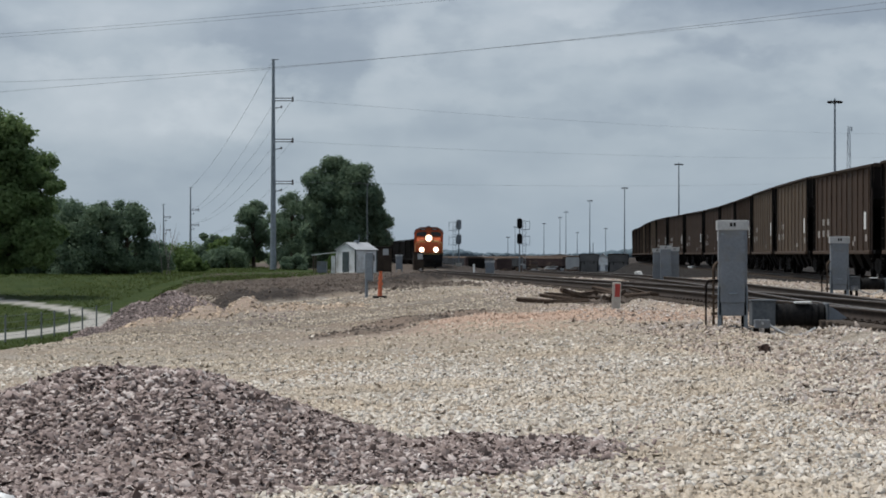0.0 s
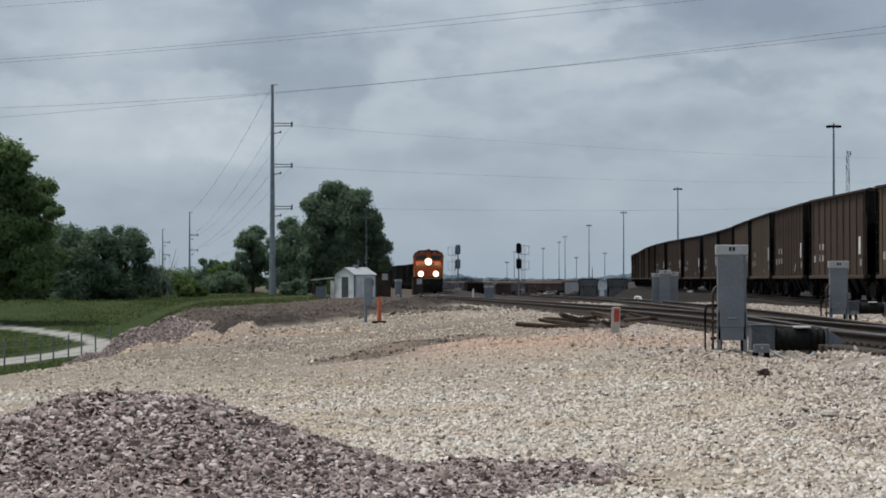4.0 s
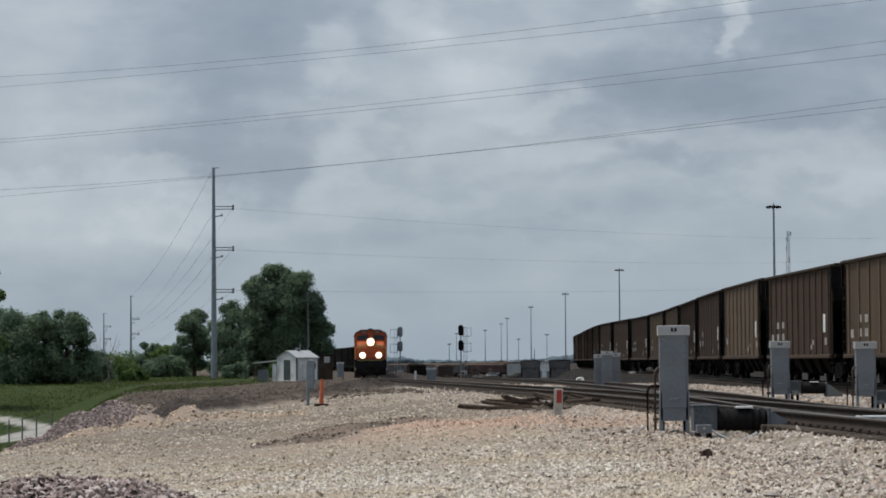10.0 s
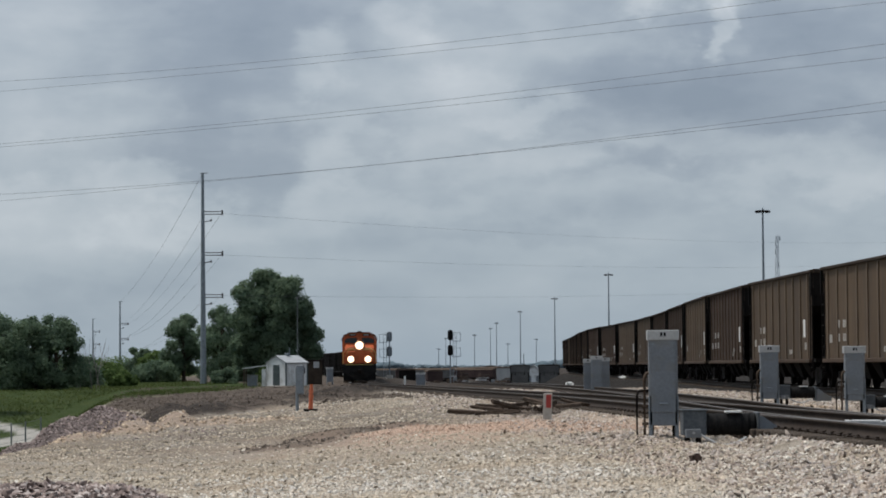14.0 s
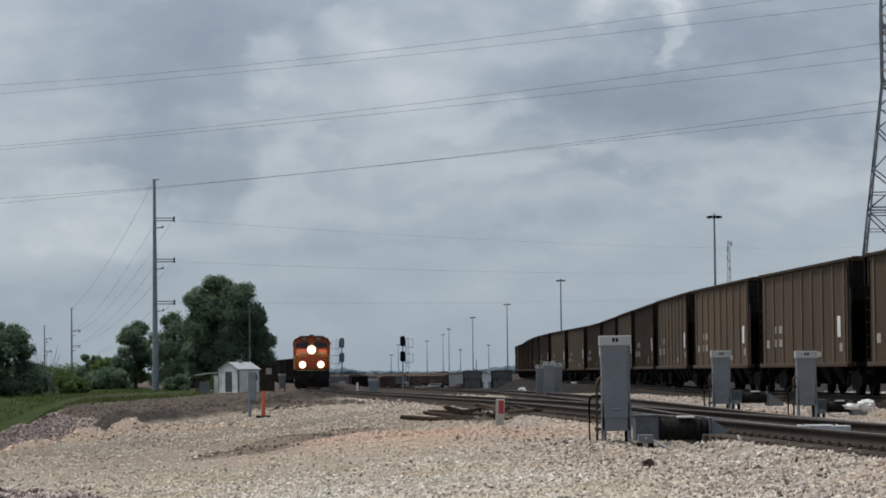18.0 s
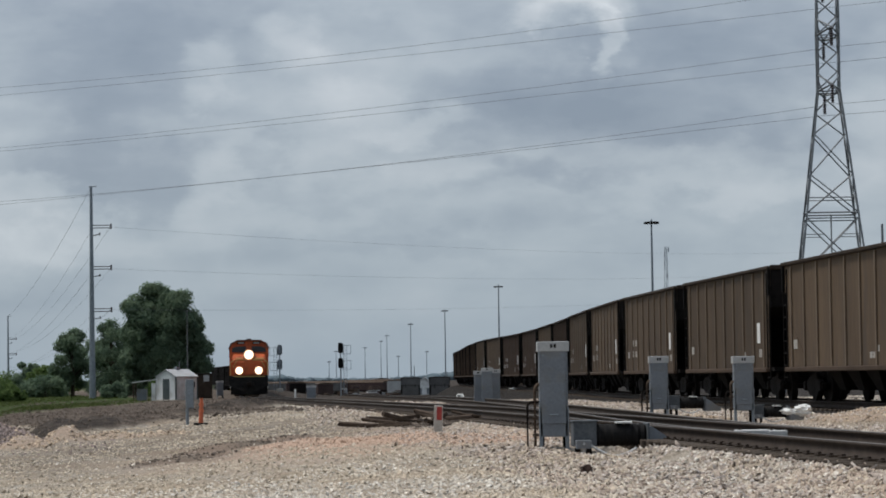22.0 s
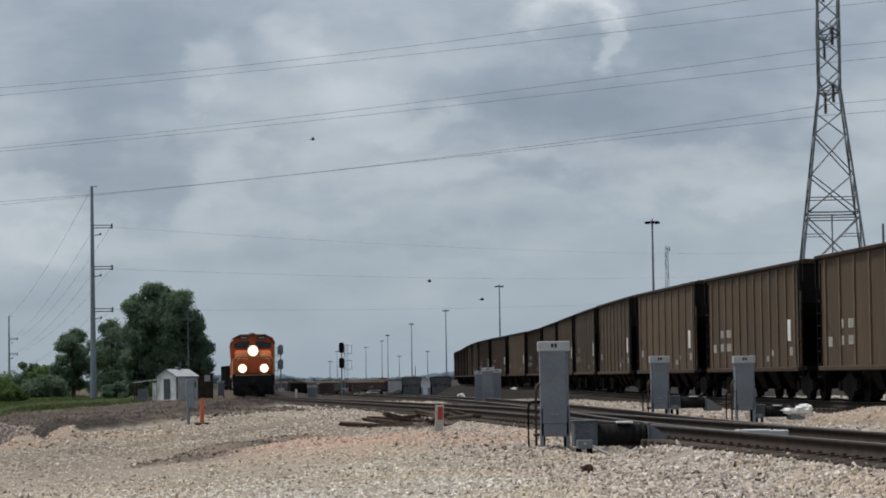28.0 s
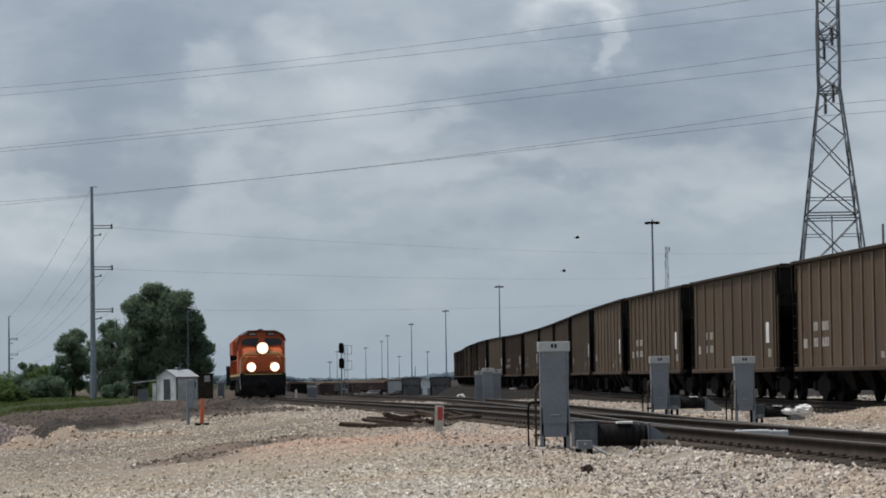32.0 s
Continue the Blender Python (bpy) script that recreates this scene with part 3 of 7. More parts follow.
def ground_material():
    """Pale crushed stone, bare soil, dark stone and grass, told apart by the ground's own zones."""
    m = bpy.data.materials.new("ground_cover")
    m.use_nodes = True
    nt = m.node_tree
    b = nt.nodes["Principled BSDF"]
    N, Lk = nt.nodes.new, nt.links.new
    co = N("ShaderNodeTexCoord").outputs["Object"]
    at = N("ShaderNodeAttribute")
    at.attribute_name = "zone"
    sep = N("ShaderNodeSeparateColor")
    Lk(at.outputs["Color"], sep.inputs[0])

    def tex(kind, scale, detail=4):
        n = N(kind)
        n.inputs["Scale"].default_value = scale
        if "Detail" in n.inputs:
            n.inputs["Detail"].default_value = detail
        Lk(co, n.inputs["Vector"])
        return n

    def ramp(src, stops):
        r = N("ShaderNodeValToRGB")
        els = r.color_ramp.elements
        els[0].position, els[0].color = stops[0][0], (*stops[0][1], 1)
        els[1].position, els[1].color = stops[-1][0], (*stops[-1][1], 1)
        for p, c in stops[1:-1]:
            els.new(p).color = (*c, 1)
        Lk(src, r.inputs[0])
        return r.outputs[0]

    def mix(f, a, c):
        n = N("ShaderNodeMix")
        n.data_type = "RGBA"
        Lk(f, n.inputs[0])
        Lk(a, n.inputs[6])
        Lk(c, n.inputs[7])
        return n.outputs[2]

    vor = tex("ShaderNodeTexVoronoi", 22)
    cell = N("ShaderNodeSeparateColor")
    Lk(vor.outputs["Color"], cell.inputs[0])
    patch = tex("ShaderNodeTexNoise", 0.35, 6).outputs["Fac"]
    patch2 = tex("ShaderNodeTexNoise", 2.2, 5).outputs["Fac"]
    # kept darker than the loose stones: shade in their gaps is in the colour
    pale = ramp(cell.outputs[0], [(0.0, (0.17, 0.145, 0.115)), (0.5, (0.30, 0.265, 0.215)), (1.0, (0.45, 0.405, 0.345))])
    tan = ramp(cell.outputs[1], [(0.0, (0.20, 0.155, 0.11)), (1.0, (0.39, 0.32, 0.245))])
    stone = mix(ramp(patch, [(0.42, (0, 0, 0)), (0.62, (1, 1, 1))]), pale, tan)
    fines = ramp(patch2, [(0.3, (0.18, 0.145, 0.105)), (0.7, (0.29, 0.245, 0.185))])
    stone = mix(ramp(patch2, [(0.50, (0, 0, 0)), (0.66, (0.75, 0.75, 0.75))]), stone, fines)
    orange = ramp(cell.outputs[2], [(0.0, (0.32, 0.20, 0.14)), (1.0, (0.58, 0.41, 0.31))])
    soil = mix(ramp(patch, [(0.42, (0, 0, 0)), (0.6, (1, 1, 1))]), ramp(patch2, [(0.35, (0.046, 0.036, 0.030)), (0.65, (0.098, 0.078, 0.065))]), ramp(patch2, [(0.3, (0.068, 0.055, 0.046)), (0.7, (0.145, 0.118, 0.099))]))
    # near black at the low end, painting the shaded gaps of the dark heaps
    dark = ramp(cell.outputs[0], [(0.0, (0.025, 0.020, 0.019)), (0.6, (0.06, 0.048, 0.045)), (1.0, (0.14, 0.115, 0.11))])
    grass = ramp(tex("ShaderNodeTexNoise", 0.9, 8).outputs["Fac"], [(0.3, (0.024, 0.040, 0.011)), (0.55, (0.040, 0.058, 0.017)), (0.75, (0.072, 0.082, 0.030))])
    col = mix(sep.outputs[1], stone, soil)
    alpha = at.outputs["Alpha"]
    col = mix(alpha, col, orange)
    col = mix(sep.outputs[2], col, dark)
    col = mix(sep.outputs[0], col, grass)
    du = N("ShaderNodeAttribute")
    du.attribute_name = "coal_dust"
    coal = ramp(patch2, [(0.3, (0.014, 0.013, 0.012)), (0.7, (0.042, 0.037, 0.034))])
    col = mix(du.outputs["Fac"], col, coal)
    rd = N("ShaderNodeAttribute")
    rd.attribute_name = "road"
    col = mix(rd.outputs["Fac"], col, ramp(patch2, [(0.3, (0.30, 0.29, 0.265)), (0.7, (0.40, 0.385, 0.35))]))
    Lk(col, b.inputs["Base Color"])
    b.inputs["Roughness"].default_value = 0.95
    b.inputs["Specular IOR Level"].default_value = 0.08
    bp = N("ShaderNodeBump")
    bp.inputs["Strength"].default_value, bp.inputs["Distance"].default_value = 0.9, 0.03
    Lk(vor.outputs["Distance"], bp.inputs["Height"])
    bp.invert = True
    Lk(bp.outputs[0], b.inputs["Normal"])
    return m


def build_ground():
    ang = np.unique(np.concatenate([np.radians(np.arange(-17, 13, 0.11)), np.radians(np.linspace(-180, -18, 28)), np.radians(np.linspace(14, 180, 29))]))
    rad = np.concatenate([[0.004], np.arange(0.6, 13, 0.8), np.geomspace(13.5, 70, 230), np.geomspace(70.6, 400, 170), np.geomspace(410, 4800, 60)])
    A, Rr = np.meshgrid(ang, rad)
    X, Y = Rr * np.sin(A) + 0.2, Rr * np.cos(A) - 0.4
    Z = land(X, Y)
    n, k = X.shape
    v = np.stack([X, Y, Z], 2).reshape(-1, 3)
    i, j = np.meshgrid(np.arange(n - 1), np.arange(k - 1), indexing="ij")
    a = (i * k + j).ravel()
    f = np.stack([a, a + 1, a + 1 + k, a + k], 1)
    ob = arrays("ground", v, f, ground_material(), smooth=True)
    x, y = v[:, 0], v[:, 1]
    e = grass_x(y) - x + 0.6 * wave(x * 0.3, y * 0.12, 3)
    grass = step01(0.0, 1.5, e)
    grass = np.maximum(grass, step01(420, 700, np.hypot(x, y)) * (x < -20 - 0.05 * y))
    soil = step01(92, 112, y + 4 * wave(x * 0.4, y * 0.1, 4)) * (1 - step01(700, 900, y)) * step01(0.5, 3, -(x - np.interp(y, TA[2], TA[1])) - 1.0 + 5 * step01(115, 160, y)) * 0.95
    soil = np.maximum(soil, step01(0.02, 0.12, heap_amount(x, y, "dirt")))
    soil = np.maximum(soil, 0.85 * step01(0.0, 0.05, heap_amount(x, y, "streak")))
    west = np.interp(y, TA[2], TA[1]) - x
    rough = 0.5 + 0.5 * wave(x * 0.35, y * 0.16, 7)
    soil = np.maximum(soil, step01(40, 50, y) * (1 - step01(88, 105, y)) * step01(2.5, 4.5, west) * (0.24 + 0.48 * rough))
    soil = np.maximum(soil, step01(30, 44, y + 3 * rough) * (1 - step01(88, 105, y)) * (0.16 + 0.16 * rough))
    oily = np.exp(-((x - 2.1) / 1.3) ** 2 - ((y - 39.0) / 2.6) ** 2)
    soil = np.maximum(soil, 0.6 * oily)
    yard = step01(100, 150, y) * (x > np.interp(y, TA[2], TA[1]) + 1.5)
    soil = np.maximum(soil, yard)
    road = np.zeros_like(x)
    for wide, pts in ((1.1, [(-31.0, 100), (-30.6, 129), (-30.4, 138.6), (-29.7, 147.5), (-29.6, 152)]), (0.7, [(-56, 186), (-40.1, 169.3), (-35.1, 162.9), (-30.8, 155.4), (-29.4, 150), (-28.0, 146)])):
        for (ax, ay), (bx, by) in zip(pts, pts[1:]):
            u = np.clip(((x - ax) * (bx - ax) + (y - ay) * (by - ay)) / ((bx - ax) ** 2 + (by - ay) ** 2), 0, 1)
            road = np.maximum(road, 1 - step01(wide, wide + 0.4, np.hypot(x - ax - u * (bx - ax), y - ay - u * (by - ay))))
    coaldust = np.maximum(np.maximum(1 - step01(1.9 + 4 * step01(80, 200, y), 2.8 + 7 * step01(80, 200, y), np.abs(x - np.interp(y, TC[2], TC[1]))), 0.9 * (x > np.interp(y, TC[2], TC[1]))), 0.62 * yard)
    coaldust = np.maximum(coaldust, 0.62 * step01(0.03, 0.15, heap_amount(x, y, "dirt")) * np.where(((x < -11.2) & (y < 100)) | ((y > 110) & (x > -11.5)), 1.0, 0.0))
    dark = step01(0.015, 0.07, heap_amount(x, y, "dark"))
    orange = np.exp(-((x + 1.4 - 0.02 * (y - 52)) / 3.0) ** 2 - ((y - 51) / 6.5) ** 2) * step01(-0.5, 0.5, wave(x * 0.6, y * 0.3, 5) + 0.55) * 0.9
    orange = np.maximum(orange, step01(0.02, 0.08, heap_amount(x, y, "beige")) * 0.28)
    orange = np.maximum(orange, step01(0.0, 0.05, heap_amount(x, y, "orange")) * 0.75)
    grass = grass * (1 - dark)
    col = np.stack([grass, soil * (1 - grass), dark, orange], 1).astype(np.float32)
    at = ob.data.color_attributes.new("zone", "FLOAT_COLOR", "POINT")
    at.data.foreach_set("color", np.clip(col, 0, 1).ravel())
    dust = ob.data.attributes.new("coal_dust", "FLOAT", "POINT")
    dust.data.foreach_set("value", np.clip(coaldust, 0, 1).astype(np.float32))
    lane = ob.data.attributes.new("road", "FLOAT", "POINT")
    lane.data.foreach_set("value", np.clip(road, 0, 1).astype(np.float32))
    return tagged(ob, "pale crushed-stone rail yard ground with soil and grass", "ground", kind="structure")


build_ground()


# ---- tracks ----
def rail_profile():
    return [(-0.07, 0.0), (0.07, 0.0), (0.07, 0.014), (0.012, 0.03), (0.012, 0.125), (0.036, 0.138), (0.036, 0.172), (-0.036, 0.172), (-0.036, 0.138), (-0.012, 0.125), (-0.012, 0.03), (-0.07, 0.014)]


def sweep(line, rail_z, off, y0, y1, prof, drop, mat, name, parent, step=4):
    s, x, y = line
    k = (y >= y0) & (y <= y1)
    x, y = x[k][::step], y[k][::step]
    tx, ty = np.gradient(x), np.gradient(y)
    h = np.hypot(tx, ty)
    nx, ny = ty / h, -tx / h
    z = rail_z(y) - drop
    p = np.array(prof)
    V = np.stack([x[:, None] + nx[:, None] * (off + p[None, :, 0]), y[:, None] + ny[:, None] * (off + p[None, :, 0]), z[:, None] + p[None, :, 1]], 2)
    n, q = V.shape[:2]
    i, j = np.meshgrid(np.arange(n - 1), np.arange(q), indexing="ij")
    a, b = (i * q + j).ravel(), (i * q + (j + 1) % q).ravel()
    return arrays(name, V.reshape(-1, 3), np.stack([a, b, b + q, a + q], 1), mat, parent)


def build_track(name, label, line, rail_z, y0, y1, near):
    root = thing(name, label, "railway track", kind="structure")
    for off in (-0.7535, 0.7535):
        r = sweep(line, rail_z, off, y0, y1, rail_profile(), 0.172, M["rail"], "rail", root)
        sweep(line, rail_z, off, y0, y1, [(-0.033, -0.004), (0.033, -0.004), (0.033, 0.001), (0.026, 0.004), (-0.026, 0.004), (-0.033, 0.001)], 0.0, M["railhead"], "railhead", r)
    bm = bmesh.new()
    rounded(bm, (0, 0, 0), (2.6, 0.23, 0.18), 0.015, seg=1)
    me = mesh_of(bm, "tie", M["tie"])
    bm = bmesh.new()
    for sx in (-0.7535, 0.7535):
        box(bm, (sx, 0, 0), (0.36, 0.19, 0.02))
        for k in (-0.12, 0.12):
            box(bm, (sx + k, 0.05, 0.02), (0.04, 0.04, 0.03))
    plate = mesh_of(bm, "tie_plate", M["rail"])
    s, x, y = line
    pitch, count = 0.53, 0
    far_v, far_f = [], []
    pos = s[np.argmin(np.abs(y - y0))]
    end = s[np.argmin(np.abs(y - y1))]
    rnd = random.Random(name)
    while pos < end:
        px, py = np.interp(pos, s, x), np.interp(pos, s, y)
        qx, qy = np.interp(pos + 0.5, s, x), np.interp(pos + 0.5, s, y)
        turn = math.atan2(qy - py, qx - px) - math.pi / 2 + rnd.uniform(-0.015, 0.015)
        z = float(rail_z(np.array([py]))[0]) - 0.172 - 0.10
        mtx = Matrix.Translation((px, py, z)) @ Matrix.Rotation(turn, 4, "Z")
        if py < near and count < 300:
            t = shared("tie", me, root, mtx)
            if py < 60:
                shared("tie_plate", plate, t, Matrix.Translation((0, 0, 0.10)))
            count += 1
        else:
            b = len(far_v)
            for k in (-0.09, 0.09):
                for i, j in ((-1.3, -0.115), (1.3, -0.115), (1.3, 0.115), (-1.3, 0.115)):
                    far_v.append(mtx @ Vector((i, j, k)))
            far_f += [[b + q for q in f] for f in ((4, 5, 6, 7), (0, 1, 5, 4), (1, 2, 6, 5), (2, 3, 7, 6), (3, 0, 4, 7))]
        pos += pitch
    if far_v:
        tagged(arrays("far_ties", np.array(far_v), np.array(far_f), M["tie"], root), kind="stuff")
    return root


# ---- rolling stock ----
def wheelset(parent, y, z=0.42, name="wheelset", r=0.42):
    bm = bmesh.new()
    for sx in (-1, 1):
        bar(bm, (sx * 0.69, 0, 0), (sx * 0.82, 0, 0), r, r * 0.985, 20)
        bar(bm, (sx * 0.66, 0, 0), (sx * 0.69, 0, 0), r + 0.025, r + 0.025, 20)
        bar(bm, (sx * 0.82, 0, 0), (sx * 0.84, 0, 0), r * 0.4, r * 0.3, 10)
    bar(bm, (-1.0, 0, 0), (1.0, 0, 0), 0.075, seg=8)
    ob = part(name, bm, M["grime"], parent)
    ob.location = (0, y, z)
    return ob


def bogie(parent, y, me):
    b = shared("bogie", me, parent, Matrix.Translation((0, y, 0)))
    return b


def bogie_mesh():
    bm = bmesh.new()
    for sx in (-1, 1):
        x = sx * 1.0
        prism_y(bm, x - 0.07, x + 0.07, [(-1.1, 0.5), (-1.1, 0.36), (-0.75, 0.36), (-0.4, 0.16), (0.4, 0.16), (0.75, 0.36), (1.1, 0.36), (1.1, 0.5), (0.55, 0.62), (0.4, 0.70), (-0.4, 0.70), (-0.55, 0.62)])
        for k in (-0.16, 0, 0.16):
            bar(bm, (x, k, 0.22), (x, k, 0.6), 0.075, seg=8)
        for k in (-0.89, 0.89):
            rounded(bm, (sx * 1.03, k, 0.43), (0.18, 0.26, 0.26), 0.03, seg=1)
    rounded(bm, (0, 0, 0.55), (2.1, 0.4, 0.25), 0.03, seg=1)
    return mesh_of(bm, "bogie", M["grime"])


def prism_y(bm, x0, x1, outline):
    """An outline in y and z, drawn out from x0 to x1."""
    a = [bm.verts.new((x0, y, z)) for y, z in outline]
    b = [bm.verts.new((x1, y, z)) for y, z in outline]
    n = len(a)
    bm.faces.new(a)
    bm.faces.new(b[::-1])
    for i in range(n):
        bm.faces.new((a[(i + 1) % n], a[i], b[i], b[(i + 1) % n]))


CAR_PITCH, CAR_BODY = 16.15, 14.35
BOGIE = bogie_mesh()


def hopper_car(label, ribs=10, paint="brown", marks=0, top=3.82):
    """An open-top coal car: side sheets with ribs, chords, slope sheets, hopper bays, ladders, bogies."""
    car = thing("coal_hopper_car", label, "railway car", group="coal train cars")
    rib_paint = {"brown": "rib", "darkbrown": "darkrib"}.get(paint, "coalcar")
    hl, z0, z1, hw = CAR_BODY / 2, 0.93, top, 1.48
    for sx in (-1, 1):
        bm = bmesh.new()
        prism_y(bm, sx * (hw - 0.012), sx * hw, [(-hl, z1), (-hl, z1 - 0.5), (-hl + 0.34, z1 - 1.1), (-hl + 0.34, z0), (hl - 0.34, z0), (hl - 0.34, z1 - 1.1), (hl, z1 - 0.5), (hl, z1)])
        side = part("side_sheet", bm, M[paint], car)
        bm = bmesh.new()
        box(bm, (0, 0, 0), (0.045, 0.13, z1 - z0 - 0.06))
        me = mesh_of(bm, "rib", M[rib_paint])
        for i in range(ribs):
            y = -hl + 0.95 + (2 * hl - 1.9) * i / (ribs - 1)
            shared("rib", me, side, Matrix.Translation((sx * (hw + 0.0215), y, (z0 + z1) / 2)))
        bm = bmesh.new()
        rounded(bm, (sx * (hw + 0.03), 0, z1 + 0.05), (0.14, 2 * hl + 0.06, 0.10), 0.02, seg=1)
        part("top_chord", bm, M["chord"], car)
        bm = bmesh.new()
        rounded(bm, (sx * (hw + 0.02), 0, z0 - 0.03), (0.18, 2 * hl - 0.68, 0.13), 0.02, seg=1)
        part("side_sill", bm, M["darkrib" if paint == "brown" else rib_paint], car)
        # posts, ladders and ends in near-black: the gap's shade is in their colour
        for e in (-1, 1):
            bm = bmesh.new()
            box(bm, (sx * (hw + 0.02), e * (hl - 0.06), (z1 - 0.75 + z1) / 2), (0.12, 0.10, 0.75))
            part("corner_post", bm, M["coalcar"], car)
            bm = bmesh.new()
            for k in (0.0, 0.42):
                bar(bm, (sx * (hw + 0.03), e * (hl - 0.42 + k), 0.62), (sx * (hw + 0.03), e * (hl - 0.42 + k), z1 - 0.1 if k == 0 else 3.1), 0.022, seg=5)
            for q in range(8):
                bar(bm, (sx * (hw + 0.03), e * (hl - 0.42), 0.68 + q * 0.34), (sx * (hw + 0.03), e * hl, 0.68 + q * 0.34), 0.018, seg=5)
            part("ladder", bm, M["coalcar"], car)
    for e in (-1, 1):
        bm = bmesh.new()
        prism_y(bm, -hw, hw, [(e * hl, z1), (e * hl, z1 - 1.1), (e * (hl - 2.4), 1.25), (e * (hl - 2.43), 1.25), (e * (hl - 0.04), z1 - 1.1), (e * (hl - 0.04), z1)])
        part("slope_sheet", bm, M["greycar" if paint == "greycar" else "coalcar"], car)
        if paint == "greycar":
            bm = bmesh.new()
            box(bm, (0, e * (hl - 0.1), 2.1), (2.7, 0.05, 2.3), taper=(0.9, 1))
            part("end_sheet", bm, M["greycar"], car)
        bm = bmesh.new()
        rounded(bm, (0, e * hl, z1 + 0.06), (2 * hw, 0.14, 0.14), 0.02, seg=1)
        part("end_chord", bm, M["chord"], car)
        bm = bmesh.new()
        for k in (-0.75, 0.75):
            bar(bm, (k, e * (hl - 0.3), 0.95), (k, e * (hl - 0.03), z1 - 0.9), 0.05, seg=6)
        box(bm, (0, e * (hl - 0.05), 0.92), (2.9, 0.5, 0.12))
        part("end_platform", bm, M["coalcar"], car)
        bm = bmesh.new()
        box(bm, (0, e * (hl + 0.25), 0.84), (0.22, 0.75, 0.24))
        rounded(bm, (0, e * (hl + 0.52), 0.84), (0.30, 0.22, 0.30), 0.05, seg=1)
        part("coupler", bm, M["grime"], car)
    for k in (-1.5, -0.5, 0.5, 1.5):
        bm = bmesh.new()
        c = k * 2.0
        a = [(-1.3, c - 0.98, 1.3), (1.3, c - 0.98, 1.3), (1.3, c + 0.98, 1.3), (-1.3, c + 0.98, 1.3)]
        b = [(-0.85, c - 0.3, 0.32), (0.85, c - 0.3, 0.32), (0.85, c + 0.3, 0.32), (-0.85, c + 0.3, 0.32)]
        va, vb = [bm.verts.new(p) for p in a], [bm.verts.new(p) for p in b]
        bm.faces.new(vb[::-1])
        bm.faces.new(va)
        for i in range(4):
            bm.faces.new((va[i], vb[i], vb[(i + 1) % 4], va[(i + 1) % 4]))
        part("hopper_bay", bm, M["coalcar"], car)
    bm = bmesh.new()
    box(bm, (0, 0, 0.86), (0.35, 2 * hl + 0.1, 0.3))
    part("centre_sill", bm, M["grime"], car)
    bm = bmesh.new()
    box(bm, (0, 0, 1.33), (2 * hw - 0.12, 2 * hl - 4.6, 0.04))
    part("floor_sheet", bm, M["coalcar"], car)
    for y in (-5.6, 5.6):
        bg = bogie(car, y, BOGIE)
        for k in (-0.89, 0.89):
            wheelset(bg, k)
    if marks:
        x = -hw - 0.006
        rnd = random.Random(marks)

        def bars(cells, colour="dullwhite", name="marking"):
            for cy, cz, sy, sz in cells:
                bm = bmesh.new()
                box(bm, (x, cy, cz), (0.008, sy, sz))
                part(name, bm, M[colour], car)
        # tall plate near the far end, small plate near the other, lettering between the ribs as bars
        bars([(-5.35, 2.0, 0.42, 0.60)], "white", "reflective_plate")
        bars([(5.85, 1.6, 0.42, 0.26), (-5.6, 1.4, 0.36, 0.24)], name="small_plate")
        if marks in (1, 2):
            bars([(4.75 - c * 0.98 - k * 0.26, z, 0.2, 0.24) for z in (2.05, 1.62) for c in (0, 1) for k in (0, 1, 2) if (c or k < 2)], name="lettering_bar")
        bars([(-2.2 - 0.1 * marks - k * 0.34, 1.22 + 0.16 * (k == 2), 0.26, 0.16) for k in (0, 1, 2)], name="data_bar")
    return car


def along(line, s):
    return np.interp(s, line[0], line[1]), np.interp(s, line[0], line[2])


def car_pose(line, rail_z, s, half=5.6, flip=1):
    """The pose of a car whose bogies stand on the line at s - half and s + half."""
    x0, y0 = along(line, s - half)
    x1, y1 = along(line, s + half)
    z0, z1 = float(rail_z(np.array([y0]))[0]), float(rail_z(np.array([y1]))[0])
    turn = math.atan2(y1 - y0, x1 - x0) - math.pi / 2
    tilt = math.atan2(z1 - z0, 2 * half)
    m = Matrix.Translation(((x0 + x1) / 2, (y0 + y1) / 2, (z0 + z1) / 2)) @ Matrix.Rotation(turn, 4, "Z") @ Matrix.Rotation(tilt, 4, "X")
    return m


S_C0 = float(np.interp(85.88, TC[2], TC[0]))           # where the coal train's distances are counted from
GONE = [(0, 3.86), (2, 12.3), (7, 33.9), (10, 48.5), (14, 66.4), (17, 80.5), (19, 89.8), (21, 99.1), (23, 108.3), (25, 117.8), (29, 136.7), (32, 151.0)]
S_A0 = float(np.interp(286, TA[2], TA[0]))              # the locomotive's front lamps at the start


def coal_gone(t):
    return float(np.interp(t, [g[0] for g in GONE], [g[1] for g in GONE]))


COAL_CARS, LOCO_TRAIN = [], []


